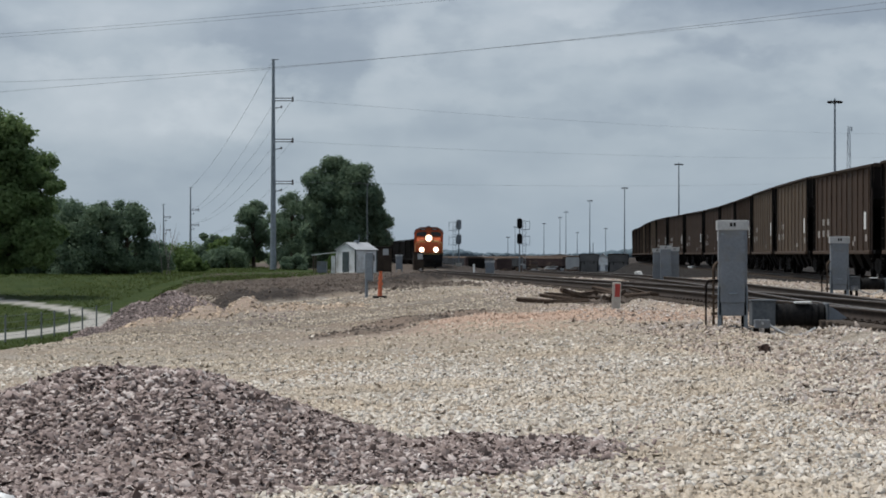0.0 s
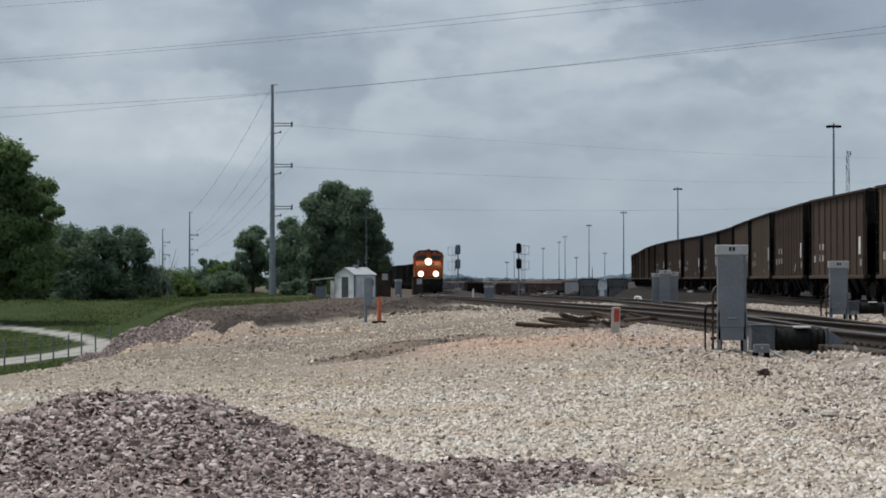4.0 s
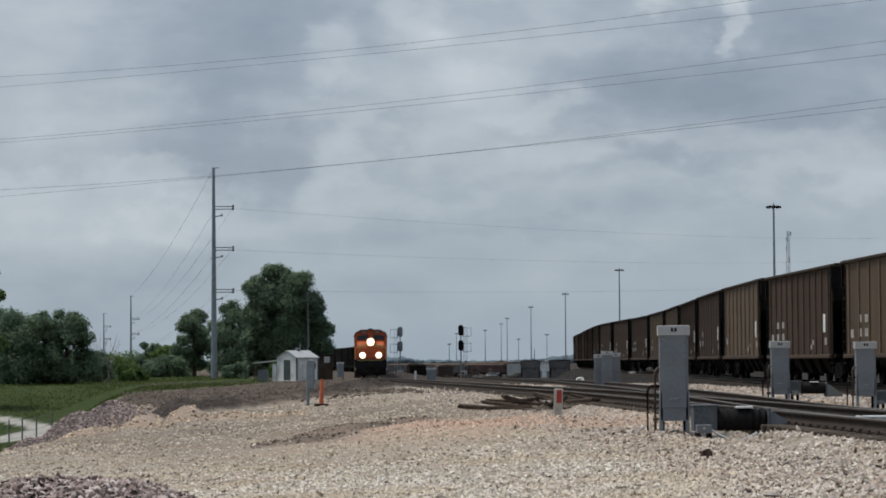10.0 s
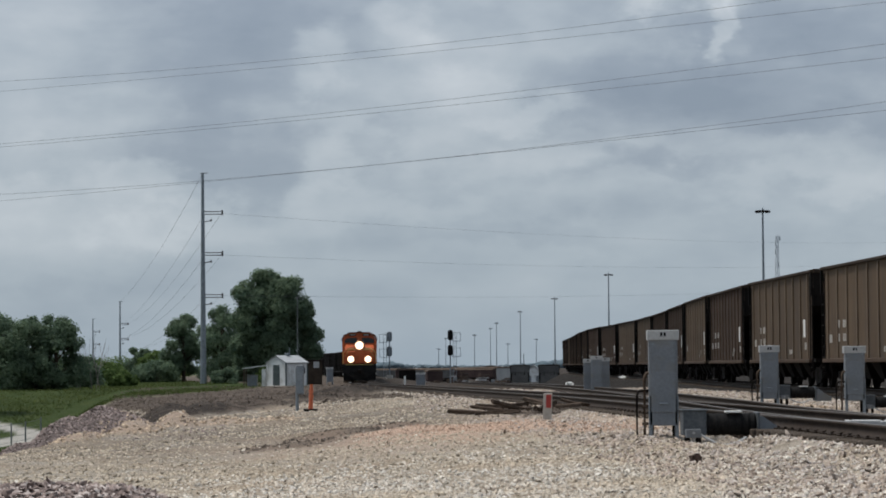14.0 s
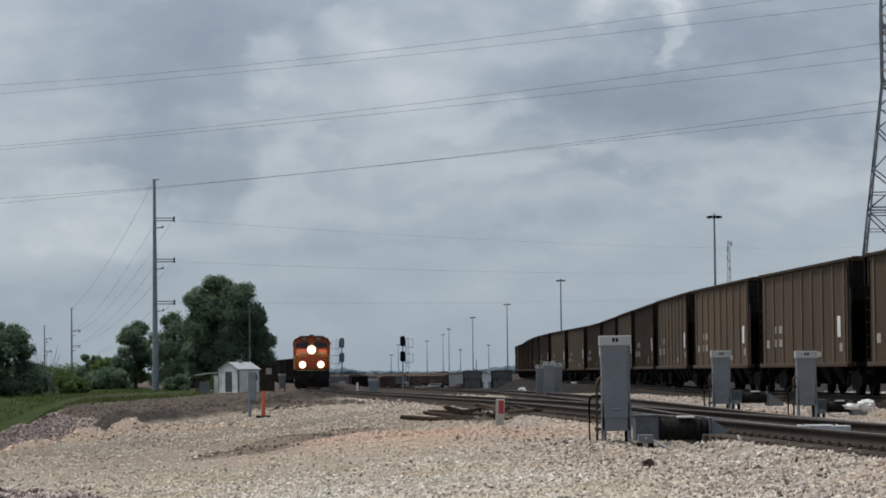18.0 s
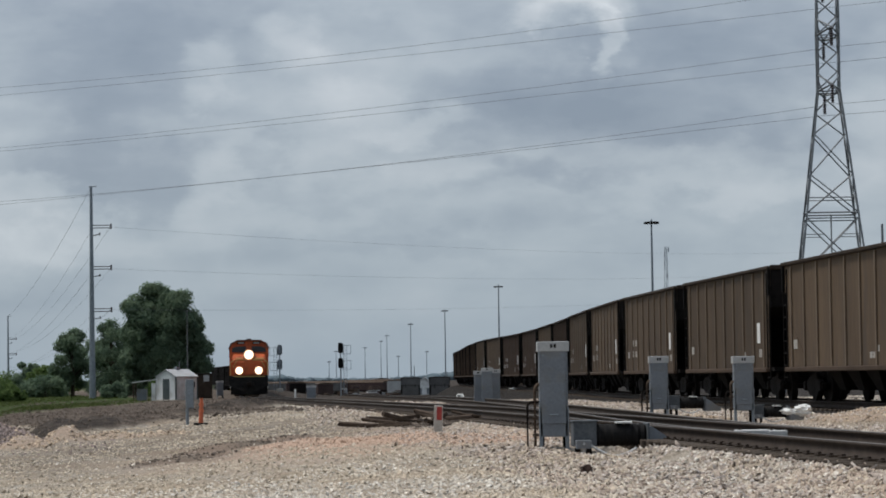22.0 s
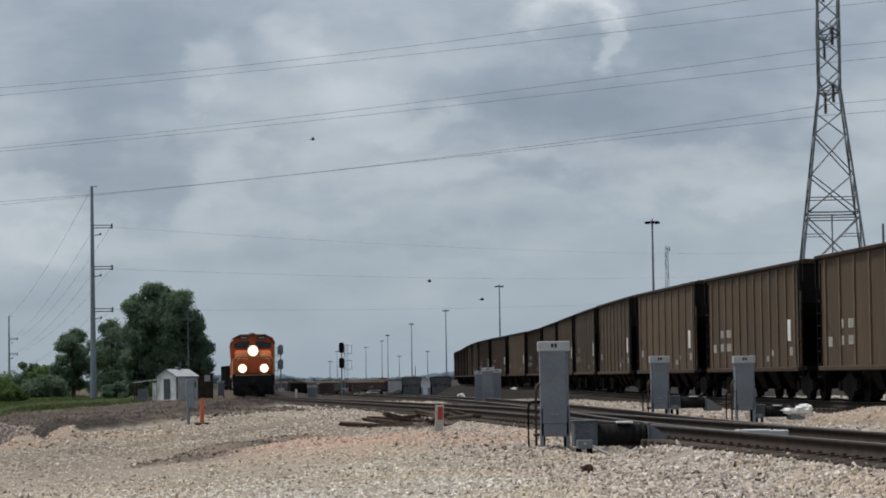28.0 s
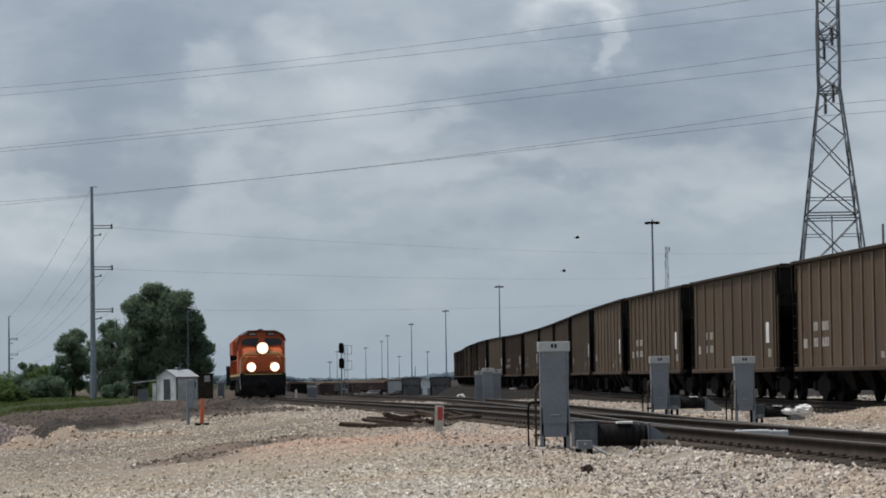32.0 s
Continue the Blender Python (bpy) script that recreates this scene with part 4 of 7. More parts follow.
def build_coal_train():
    protos = [hopper_car("brown ribbed open-top coal car with white marking bars", 9, "brown", 1),
              hopper_car("weathered brown coal car with close-set ribs, on the far track", 12, "brown", 2, 3.81),
              hopper_car("dusty brown coal car with a tall white plate", 9, "brown", 3, 3.83),
              hopper_car("dark brown coal car with close-set ribs, partly shaded in its paint", 11, "darkbrown", 2, 3.80),
              hopper_car("dark brown coal car with white marking bars", 9, "darkbrown", 1, 3.82)]
    order = random.Random(4)
    used = [False] * 5
    for k in range(-12, 20):
        # cars farther on mostly get the brown with shading painted in
        i = order.choice((0, 0, 1, 2, 0, 1) if k < -3 else (3, 4, 3, 2, 4, 3, 0))
        s = S_C0 + coal_gone(0) + (k + 0.5) * CAR_PITCH
        m = car_pose(TC, rail_c, s)
        if not used[i]:
            car, used[i] = protos[i], True
            car.matrix_basis = m
        else:
            car = copy_thing(protos[i], m)
        COAL_CARS.append((car, (k + 0.5) * CAR_PITCH))


def locomotive():
    loco = thing("locomotive", "orange and black diesel locomotive with three lit front lamps", "locomotive")
    P = lambda name, bm, mat, par=loco, label="", smooth=False: part(name, bm, M[mat], par, label, smooth)
    # front towards -y
    bm = bmesh.new()
    rounded(bm, (0, 0, 1.38), (3.0, 20.6, 0.42), 0.04)
    P("frame", bm, "black")
    bm = bmesh.new()
    rounded(bm, (0, 0.4, 0.75), (2.7, 6.2, 0.95), 0.2)
    P("fuel_tank", bm, "black")
    bm = bmesh.new()
    prism(bm, [(-1.55, 1.58), (1.55, 1.58), (1.55, 3.7), (1.38, 4.1), (0.85, 4.38), (-0.85, 4.38), (-1.38, 4.1), (-1.55, 3.7)], -8.6, -5.6)
    bmesh.ops.bevel(bm, geom=[e for e in bm.edges], offset=0.05, segments=2, affect="EDGES")
    cab = P("cab", bm, "orange")
    bm = bmesh.new()
    prism(bm, [(-1.64, 3.74), (-1.46, 4.17), (-0.9, 4.45), (0.9, 4.45), (1.46, 4.17), (1.64, 3.74), (1.57, 3.72), (1.41, 4.12), (0.88, 4.39), (-0.88, 4.39), (-1.41, 4.12), (-1.57, 3.72)], -8.78, -5.5)
    P("cab_roof", bm, "dustyroof", cab, "sooty orange overhanging cab roof")
    for sx in (-1, 1):
        bm = bmesh.new()
        prism(bm, [(sx * 0.22, 3.46), (sx * 1.34, 3.46), (sx * 1.32, 3.80), (sx * 1.02, 3.92), (sx * 0.22, 3.95)], -8.63, -8.59)
        w = P("windscreen", bm, "glass", cab, "dark windscreen pane")
        bm = bmesh.new()
        box(bm, (sx * 1.555, -7.2, 3.45), (0.03, 1.5, 0.7))
        P("side_window", bm, "glass", cab)
        bm = bmesh.new()
        box(bm, (sx * 0.62, -8.70, 4.20), (0.62, 0.16, 0.18))
        nb = P("number_board", bm, "black", cab)
        bm = bmesh.new()
        box(bm, (sx * 0.62, -8.785, 4.20), (0.44, 0.008, 0.1))
        P("number_bar", bm, "dullwhite", nb)
    # nose
    bm = bmesh.new()
    prism_y(bm, -1.30, 1.30, [(-10.0, 1.58), (-10.0, 2.75), (-9.75, 3.1), (-8.58, 3.38), (-8.58, 1.58)])
    bmesh.ops.bevel(bm, geom=bm.edges[:], offset=0.09, segments=2, affect="EDGES")
    nose = P("nose", bm, "orange", loco, "sloping orange nose")
    bm = bmesh.new()
    rounded(bm, (0, -10.02, 2.3), (0.72, 0.05, 1.25), 0.02)
    P("nose_door", bm, "orange", nose)
    bm = bmesh.new()
    rounded(bm, (0, -9.4, 3.24), (0.84, 1.2, 0.70), 0.12)
    hl = P("headlight_housing", bm, "black")
    # larger than a real lens: the lamp's glare is put into the disc
    bm = bmesh.new()
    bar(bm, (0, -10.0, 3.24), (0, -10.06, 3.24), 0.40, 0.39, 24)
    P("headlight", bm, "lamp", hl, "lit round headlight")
    for sx in (-1, 1):
        bm = bmesh.new()
        rounded(bm, (sx * 0.77, -10.28, 1.99), (0.5, 0.3, 0.5), 0.06)
        h = P("ditch_light_housing", bm, "black")
        # oversize disc again, with the bloom painted on its rim
        bm = bmesh.new()
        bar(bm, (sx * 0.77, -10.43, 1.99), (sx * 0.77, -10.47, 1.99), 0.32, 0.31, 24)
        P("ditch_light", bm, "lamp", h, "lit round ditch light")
    # hood
    bm = bmesh.new()
    prism(bm, [(-0.98, 1.58), (0.98, 1.58), (0.98, 3.85), (0.75, 4.15), (-0.75, 4.15), (-0.98, 3.85)], -5.6, 6.3)
    P("hood", bm, "orange")
    bm = bmesh.new()
    prism(bm, [(-1.5, 3.0), (1.5, 3.0), (1.55, 3.9), (1.2, 4.25), (-1.2, 4.25), (-1.55, 3.9)], 3.2, 9.6)
    P("radiator_hood", bm, "orange")
    bm = bmesh.new()
    rounded(bm, (0, 7.9, 2.4), (1.96, 3.2, 1.7), 0.06)
    P("rear_hood", bm, "orange")
    bm = bmesh.new()
    box(bm, (0, -1.0, 4.22), (1.2, 1.5, 0.25), taper=(0.8, 0.9))
    P("exhaust_stack", bm, "black")
    for y in (4.8, 7.2):
        bm = bmesh.new()
        bar(bm, (0, y, 4.25), (0, y, 4.35), 0.75, 0.72, 18)
        P("radiator_fan", bm, "black")
    for sx in (-1, 1):
        for i in range(7):
            bm = bmesh.new()
            rounded(bm, (sx * 0.985, -4.8 + i * 1.6, 2.6), (0.03, 1.3, 1.7), 0.01, seg=1)
            P("hood_door", bm, "orange")
        bm = bmesh.new()
        box(bm, (sx * 1.50, 0.2, 1.50), (0.02, 19, 0.14))
        P("sill_stripe", bm, "yellow")
    bm = bmesh.new()
    box(bm, (0, -10.435, 1.52), (2.5, 0.02, 0.05))
    P("front_stripe", bm, "yellow", loco, "dull yellow stripe along the front sill")
    for sx in (-1, 1):
        bm = bmesh.new()
        prism(bm, [(sx * 0.25, 2.88), (sx * 0.98, 2.88), (sx * 1.26, 2.3), (sx * 1.26, 2.2), (sx * 0.93, 2.80), (sx * 0.25, 2.80)], -10.05, -10.03)
        P("nose_stripe", bm, "yellow", nose, "dull yellow stripe on the nose")
    # pilot, plough, steps, coupler, hoses
    bm = bmesh.new()
    prism_y(bm, -1.5, 1.5, [(-10.42, 1.58), (-10.42, 0.75), (-10.25, 0.75), (-10.25, 1.58)])
    P("pilot_plate", bm, "black")
    bm = bmesh.new()
    for sx in (-1, 1):
        a = [bm.verts.new(p) for p in ((0, -10.85, 0.12), (sx * 1.45, -10.45, 0.12), (sx * 1.45, -10.40, 0.8), (0, -10.5, 0.8))]
        bm.faces.new(a)
    r = bmesh.ops.solidify(bm, geom=bm.faces[:], thickness=0.04)
    P("snow_plough", bm, "black")
    bm = bmesh.new()
    box(bm, (0, -10.75, 0.9), (0.28, 0.8, 0.26))
    rounded(bm, (0, -11.1, 0.9), (0.4, 0.28, 0.36), 0.08)
    P("coupler", bm, "grime")
    for sx in (-1, 1):
        for i in range(4):
            bm = bmesh.new()
            box(bm, (sx * 1.36, -9.7, 0.5 + i * 0.3), (0.28, 0.6, 0.04))
            P("step", bm, "yellow" if i == 0 else "black")
        bm = bmesh.new()
        tube(bm, [(sx * 1.46, -10.35, 1.0), (sx * 1.46, -10.35, 2.6), (sx * 1.05, -10.35, 2.95), (sx * 0.45, -10.35, 2.95)], 0.036)
        P("front_handrail", bm, "yellow", loco, "dull yellow front handrail")
        bm = bmesh.new()
        tube(bm, [(sx * 1.48, -9.3, 0.6), (sx * 1.48, -9.3, 2.5)], 0.025)
        P("grab_iron", bm, "white")
        rail = bmesh.new()
        tube(rail, [(sx * 1.48, -5.4, 2.55), (sx * 1.48, 10.0, 2.55)], 0.022)
        hr = P("side_handrail", rail, "orange")
        for i in range(9):
            bm = bmesh.new()
            bar(bm, (sx * 1.48, -5.4 + i * 1.92, 1.55), (sx * 1.48, -5.4 + i * 1.92, 2.55), 0.022, seg=5)
            P("stanchion", bm, "orange", hr)
    for k in (-0.35, 0.35):
        bm = bmesh.new()
        tube(bm, [(k, -10.5, 1.05), (k * 1.1, -10.7, 0.7), (k * 1.05, -10.72, 0.35)], 0.03)
        P("air_hose", bm, "grime")
    for y in (-6.6, 6.6):
        bm = bmesh.new()
        for sx in (-1, 1):
            prism_y(bm, sx * 1.06 - 0.07, sx * 1.06 + 0.07, [(-2.6, 0.75), (-2.6, 0.45), (-2.0, 0.4), (2.0, 0.4), (2.6, 0.45), (2.6, 0.75), (1.4, 1.0), (-1.4, 1.0)])
            for k in (-1.85, 0, 1.85):
                rounded(bm, (sx * 1.12, k, 0.55), (0.2, 0.36, 0.34), 0.04, seg=1)
        t = P("bogie_frame", bm, "grime")
        t.location = (0, y, 0)
        for k in (-1.85, 0, 1.85):
            wheelset(t, k, 0.533, r=0.533)
    bm = bmesh.new()
    box(bm, (0, -6.4, 4.47), (0.5, 0.7, 0.08))
    for k in (-0.12, 0.0, 0.12):
        bar(bm, (k, -6.6, 4.5), (k, -7.0, 4.53), 0.03, 0.06, 8)
    P("air_horn", bm, "black")
    return loco


def build_loco_train():
    LOCO_TRAIN.append((locomotive(), 10.45))
    proto = hopper_car("sooty dark open-top coal car behind the locomotive", 11, "coalcar", 0)
    proto["group"] = "cars behind the locomotive"
    for k in range(14):
        off = 22.3 + CAR_PITCH * (k + 0.5)
        m = car_pose(TA, rail_a, S_A0 + off)
        car = proto if k == 0 else copy_thing(proto, m)
        car.matrix_basis = m
        LOCO_TRAIN.append((car, off))


# ---- masts, wires, signals ----
def lattice_tower():
    root = thing("lattice_power_tower", "grey lattice steel power-line tower behind the coal train", "power tower", pose(24.52, 167, 0.3, 0, 0, -4.3))
    prof = [(0, 2.95), (9.0, 1.86), (12.2, 1.48), (15.6, 1.08), (19.1, 0.66), (22.9, 0.66), (26.4, 0.66), (30.0, 0.65), (33.5, 0.60)]
    half = lambda z: float(np.interp(z, [p[0] for p in prof], [p[1] for p in prof]))
    corners = [(-1, -1), (1, -1), (1, 1), (-1, 1)]
    for cx, cy in corners:
        bm = bmesh.new()
        tube(bm, [(cx * h, cy * h, z) for z, h in prof], 0.085, 4)
        part("leg", bm, M["lattice"], root)
    levels = [11.26, 13.66, 16.25, 17.69, 19.08, 20.28, 21.49, 22.54, 23.79, 25.0, 26.2, 27.4, 28.7, 30.0, 31.7, 33.5]
    for f in range(4):
        (ax, ay), (bx, by) = corners[f], corners[(f + 1) % 4]
        for za, zb in zip(levels, levels[1:]):
            ha, hb = half(za), half(zb)
            bm = bmesh.new()
            bar(bm, (ax * ha, ay * ha, za), (bx * hb, by * hb, zb), 0.045, seg=4)
            if za < 15:
                bar(bm, (bx * ha, by * ha, za), (ax * hb, ay * hb, zb), 0.04, seg=4)
            part("brace", bm, M["lattice"], root)
        # the open foot: a strut, two long braces meeting at the middle of the ground line, and short ties
        zt, ht, h0 = levels[0], half(levels[0]), half(0)
        bm = bmesh.new()
        bar(bm, (ax * ht, ay * ht, zt), (bx * ht, by * ht, zt), 0.05, seg=4)
        bar(bm, (ax * ht, ay * ht, zt - 0.35), (bx * ht, by * ht, zt - 0.35), 0.035, seg=4)
        part("strut", bm, M["lattice"], root)
        zb = zt - 4.0
        hb = half(zb)
        for (cx, cy), (ex, ey) in (((ax, ay), (bx, by)), ((bx, by), (ax, ay))):
            bm = bmesh.new()
            top, low = Vector((cx * ht, cy * ht, zt - 0.35)), Vector((ex * hb, ey * hb, zb))
            bar(bm, top, low, 0.042, seg=4)
            bar(bm, (cx * hb, cy * hb, zb), (ex * h0 * 0.98, ey * h0 * 0.98, 0.3), 0.042, seg=4)
            for u in (0.28, 0.72):
                p = top.lerp(low, u)
                s0 = (cx, cy) if u < 0.5 else (ex, ey)
                bar(bm, p, (s0[0] * half(p.z), s0[1] * half(p.z), p.z), 0.028, seg=4)
            part("foot_brace", bm, M["lattice"], root)
    bm = bmesh.new()
    bar(bm, (0, 0, 0.2), (0, 0, 11.2), 0.05, seg=5)
    part("centre_pipe", bm, M["lattice"], root)
    for z in (12.2, 18.95, 22.5, 26.2):
        for cx, cy in ((0, -1), (0, 1)):
            h = half(z)
            bm = bmesh.new()
            bar(bm, (-h, cy * h, z), (h, cy * h, z), 0.035, seg=4)
            part("strut", bm, M["lattice"], root)
    for z in (18.95, 22.5, 26.2):
        for sy in (-1, 1):
            bm = bmesh.new()
            tip = (0, sy * 3.6, z + 0.15)
            for cx in (-1, 1):
                h = half(z)
                bar(bm, (cx * h, sy * h, z), tip, 0.06, seg=4)
                bar(bm, (cx * half(z + 1.0), sy * half(z + 1.0), z + 1.0), tip, 0.05, seg=4)
            arm = part("crossarm", bm, M["lattice"], root)
            bm = bmesh.new()
            lathe(bm, [(r, 0.1 - q * 0.15 - k) for q in range(8) for r, k in ((0.05, 0.0), (0.13, 0.06), (0.12, 0.09))], 8, (0, sy * 3.6, z))
            part("insulator_string", bm, M["insul"], arm)
    return root


def cable(name, pts, r, mat="wire", label="thin overhead power line wire", group="power line wires"):
    bm = bmesh.new()
    tube(bm, pts, r, 4)
    ob = part(name, bm, M[mat])
    return tagged(ob, label, "wire", group)


def span(a, b, sag, n=24):
    a, b = Vector(a), Vector(b)
    return [a.lerp(b, i / n) - Vector((0, 0, 4 * sag * (i / n) * (1 - i / n))) for i in range(n + 1)]


def monopole(x, y, h, label, arms=((17.4, 2.0), (13.2, 2.0), (8.9, 2.0)), r=0.33):
    root = thing("utility_pole", label, "utility pole", pose(x, y, ground_z(x, y) - 0.1))
    bm = bmesh.new()
    bar(bm, (0, 0, 0), (0, 0, h), r, r * 0.42, 12)
    part("shaft", bm, M["galv"], root, smooth=False)
    for z, w in arms:
        bm = bmesh.new()
        for dz in (0, 0.28):
            bar(bm, (0, 0, z + dz), (w, 0, z + dz * 0.9), 0.05, seg=6)
        bar(bm, (w, 0, z - 0.12), (w, 0, z + 0.42), 0.09, seg=8)
        part("insulator_arm", bm, M["insul"], root)
        bm = bmesh.new()
        bar(bm, (0, 0, z - 0.8), (w * 0.42, 0, z - 0.65), 0.05, seg=6)
        bar(bm, (w * 0.42, 0, z - 0.75), (w * 0.42, 0, z - 0.5), 0.08, seg=8)
        part("post_insulator", bm, M["insul"], root)
    bm = bmesh.new()
    bar(bm, (-0.25, 0, h - 0.05), (0.55, 0, h), 0.06, seg=6)
    part("top_bracket", bm, M["galv"], root)
    return root


def flood_mast(x, y, top):
    root = thing("floodlight_mast", "tall thin steel yard mast with a ring of floodlights", "light mast", pose(x, y, ground_z(x, y) - 0.3), "yard floodlight masts")
    h = top - ground_z(x, y)
    bm = bmesh.new()
    bar(bm, (0, 0, 0), (0, 0, h), 0.34, 0.16, 10)
    part("shaft", bm, M["galv"], root)
    bm = bmesh.new()
    bar(bm, (0, 0, h - 0.5), (0, 0, h + 0.5), 0.3, 0.1, 10)
    hub = part("hub", bm, M["galv"], root)
    for i in range(8):
        a = i * math.pi / 4
        bm = bmesh.new()
        c, s = math.cos(a), math.sin(a)
        bar(bm, (0, 0, h), (1.1 * c, 1.1 * s, h - 0.05), 0.05, seg=5)
        rounded(bm, (1.15 * c, 1.15 * s, h - 0.25), (0.6, 0.6, 0.42), 0.1, a, 1)
        part("floodlight", bm, M["grime"], root)
    return root


def signal_mast(x, y, top, mat, turned):
    h = top - ground_z(x, y)
    root = thing("railway_signal", "two-headed railway signal mast with ladder and platforms", "railway signal", pose(x, y, ground_z(x, y), 0, 0, turned), "yard signals")
    bm = bmesh.new()
    bar(bm, (0, 0, 0), (0, 0, h), 0.09, 0.07, 8)
    part("mast", bm, M["galv"], root)
    for z in (h - 0.6, h - 2.5):
        bm = bmesh.new()
        rounded(bm, (0, -0.2, z), (0.62, 0.1, 1.3), 0.25, seg=3)
        rounded(bm, (0, -0.05, z), (0.36, 0.3, 1.05), 0.06)
        head = part("signal_head", bm, M[mat], root)
        for k in (-0.3, 0, 0.3):
            bm = bmesh.new()
            bar(bm, (0, -0.25, z + k), (0, -0.5, z + k), 0.12, 0.13, 10)
            part("hood", bm, M[mat], head)
        bm = bmesh.new()
        box(bm, (0.75, 0.1, z - 0.75), (1.1, 0.7, 0.05))
        for k in (0.3, 1.25):
            bar(bm, (k, 0.4, z - 0.75), (k, 0.4, z + 0.35), 0.03, seg=5)
        bar(bm, (0.2, 0.4, z + 0.3), (1.3, 0.4, z + 0.3), 0.03, seg=5)
        part("platform", bm, M["galv"], root)
    bm = bmesh.new()
    for k in (0.35, 0.75):
        bar(bm, (k, 0.35, 0), (k, 0.35, h - 0.4), 0.025, seg=5)
    for q in range(int(h / 0.35)):
        bar(bm, (0.35, 0.35, 0.3 + q * 0.35), (0.75, 0.35, 0.3 + q * 0.35), 0.018, seg=4)
    part("ladder", bm, M["galv"], root)
    bm = bmesh.new()
    rounded(bm, (0, 0, 0.2), (0.8, 0.8, 0.5), 0.05)
    part("footing", bm, M["concrete"], root)
    return root


# ---- trackside things ----
def switch_cabinet(x, y, z, h, w, label, conduits=True, rz=0, legs=True):
    """A tall grey cabinet on legs with a pale cap, side conduits and a low junction box."""
    root = thing("switch_cabinet", label, "electrical cabinet", pose(x, y, z, 0, 0, rz), "switch cabinets")
    d = w * 0.8
    leg = 0.24 if legs else 0.02
    bm = bmesh.new()
    rounded(bm, (0, 0, (h + leg) / 2 - 0.06), (w, d, h - leg - 0.12), 0.012)
    body = part("body", bm, M["grey"], root)
    bm = bmesh.new()
    rounded(bm, (0, 0, h - 0.06), (w * 1.12, d * 1.15, 0.155), 0.012)
    cap = part("cap", bm, M["lid"], root, "pale grey cap with a dark two-digit bar")
    for k in (-0.028, 0.028):
        bm = bmesh.new()
        box(bm, (k, -d * 0.575 - 0.003, h - 0.05), (0.036, 0.006, 0.06))
        part("number_bar", bm, M["black"], cap)
    bm = bmesh.new()
    rounded(bm, (0, -d / 2 - 0.008, h * 0.60), (w * 0.86, 0.02, h * 0.68), 0.008)
    door = part("door", bm, M["grey"], root)
    for sx in (-1, 1):
        bm = bmesh.new()
        bar(bm, (sx * w * 0.36, -d / 2 - 0.03, h * 0.885), (sx * w * 0.36, -d / 2 - 0.015, h * 0.885), 0.018, seg=8)
        part("bolt", bm, M["galv"], door)
    bm = bmesh.new()
    rounded(bm, (0, -d / 2 - 0.02, h * 0.34), (w * 0.3, 0.03, 0.03), 0.008, seg=1)
    part("latch", bm, M["galv"], door)
    if legs:
        for sx in (-1, 1):
            bm = bmesh.new()
            rounded(bm, (sx * (w / 2 - 0.02), -d / 2 + 0.03, 0.28), (0.06, 0.06, 0.85), 0.006, seg=1)
            part("leg", bm, M["galv"], root)
            bm = bmesh.new()
            rounded(bm, (sx * (w / 2 - 0.05), d / 2 - 0.05, 0.1), (0.06, 0.06, 0.5), 0.006, seg=1)
            part("leg", bm, M["grime"], root)
    if conduits:
        for i, (dx, r, top) in enumerate(((-0.07, 0.026, 0.62), (-0.19, 0.02, 0.46))):
            bm = bmesh.new()
            pts = [(-w / 2 + dx, -0.05, -0.1), (-w / 2 + dx, -0.05, h * top - 0.12)]
            pts += [(-w / 2 + dx + 0.06 * (1 - math.cos(a)), -0.05, h * top - 0.12 + 0.12 * math.sin(a)) for a in (0.4, 0.8, 1.2, 1.57)]
            tube(bm, pts + [(-w / 2 + 0.01, -0.05, h * top)], r, 7)
            part("conduit", bm, M["rustpipe" if i == 0 else "grime"], root, "rusty brown conduit" if i == 0 else "thin dark conduit", True)
        for q in (0.45, 0.9):
            bm = bmesh.new()
            rounded(bm, (-w / 2 - 0.06, -0.05, q * 0.6), (0.1, 0.06, 0.05), 0.01, seg=1)
            part("conduit_clamp", bm, M["rustpipe"], root)
    return root


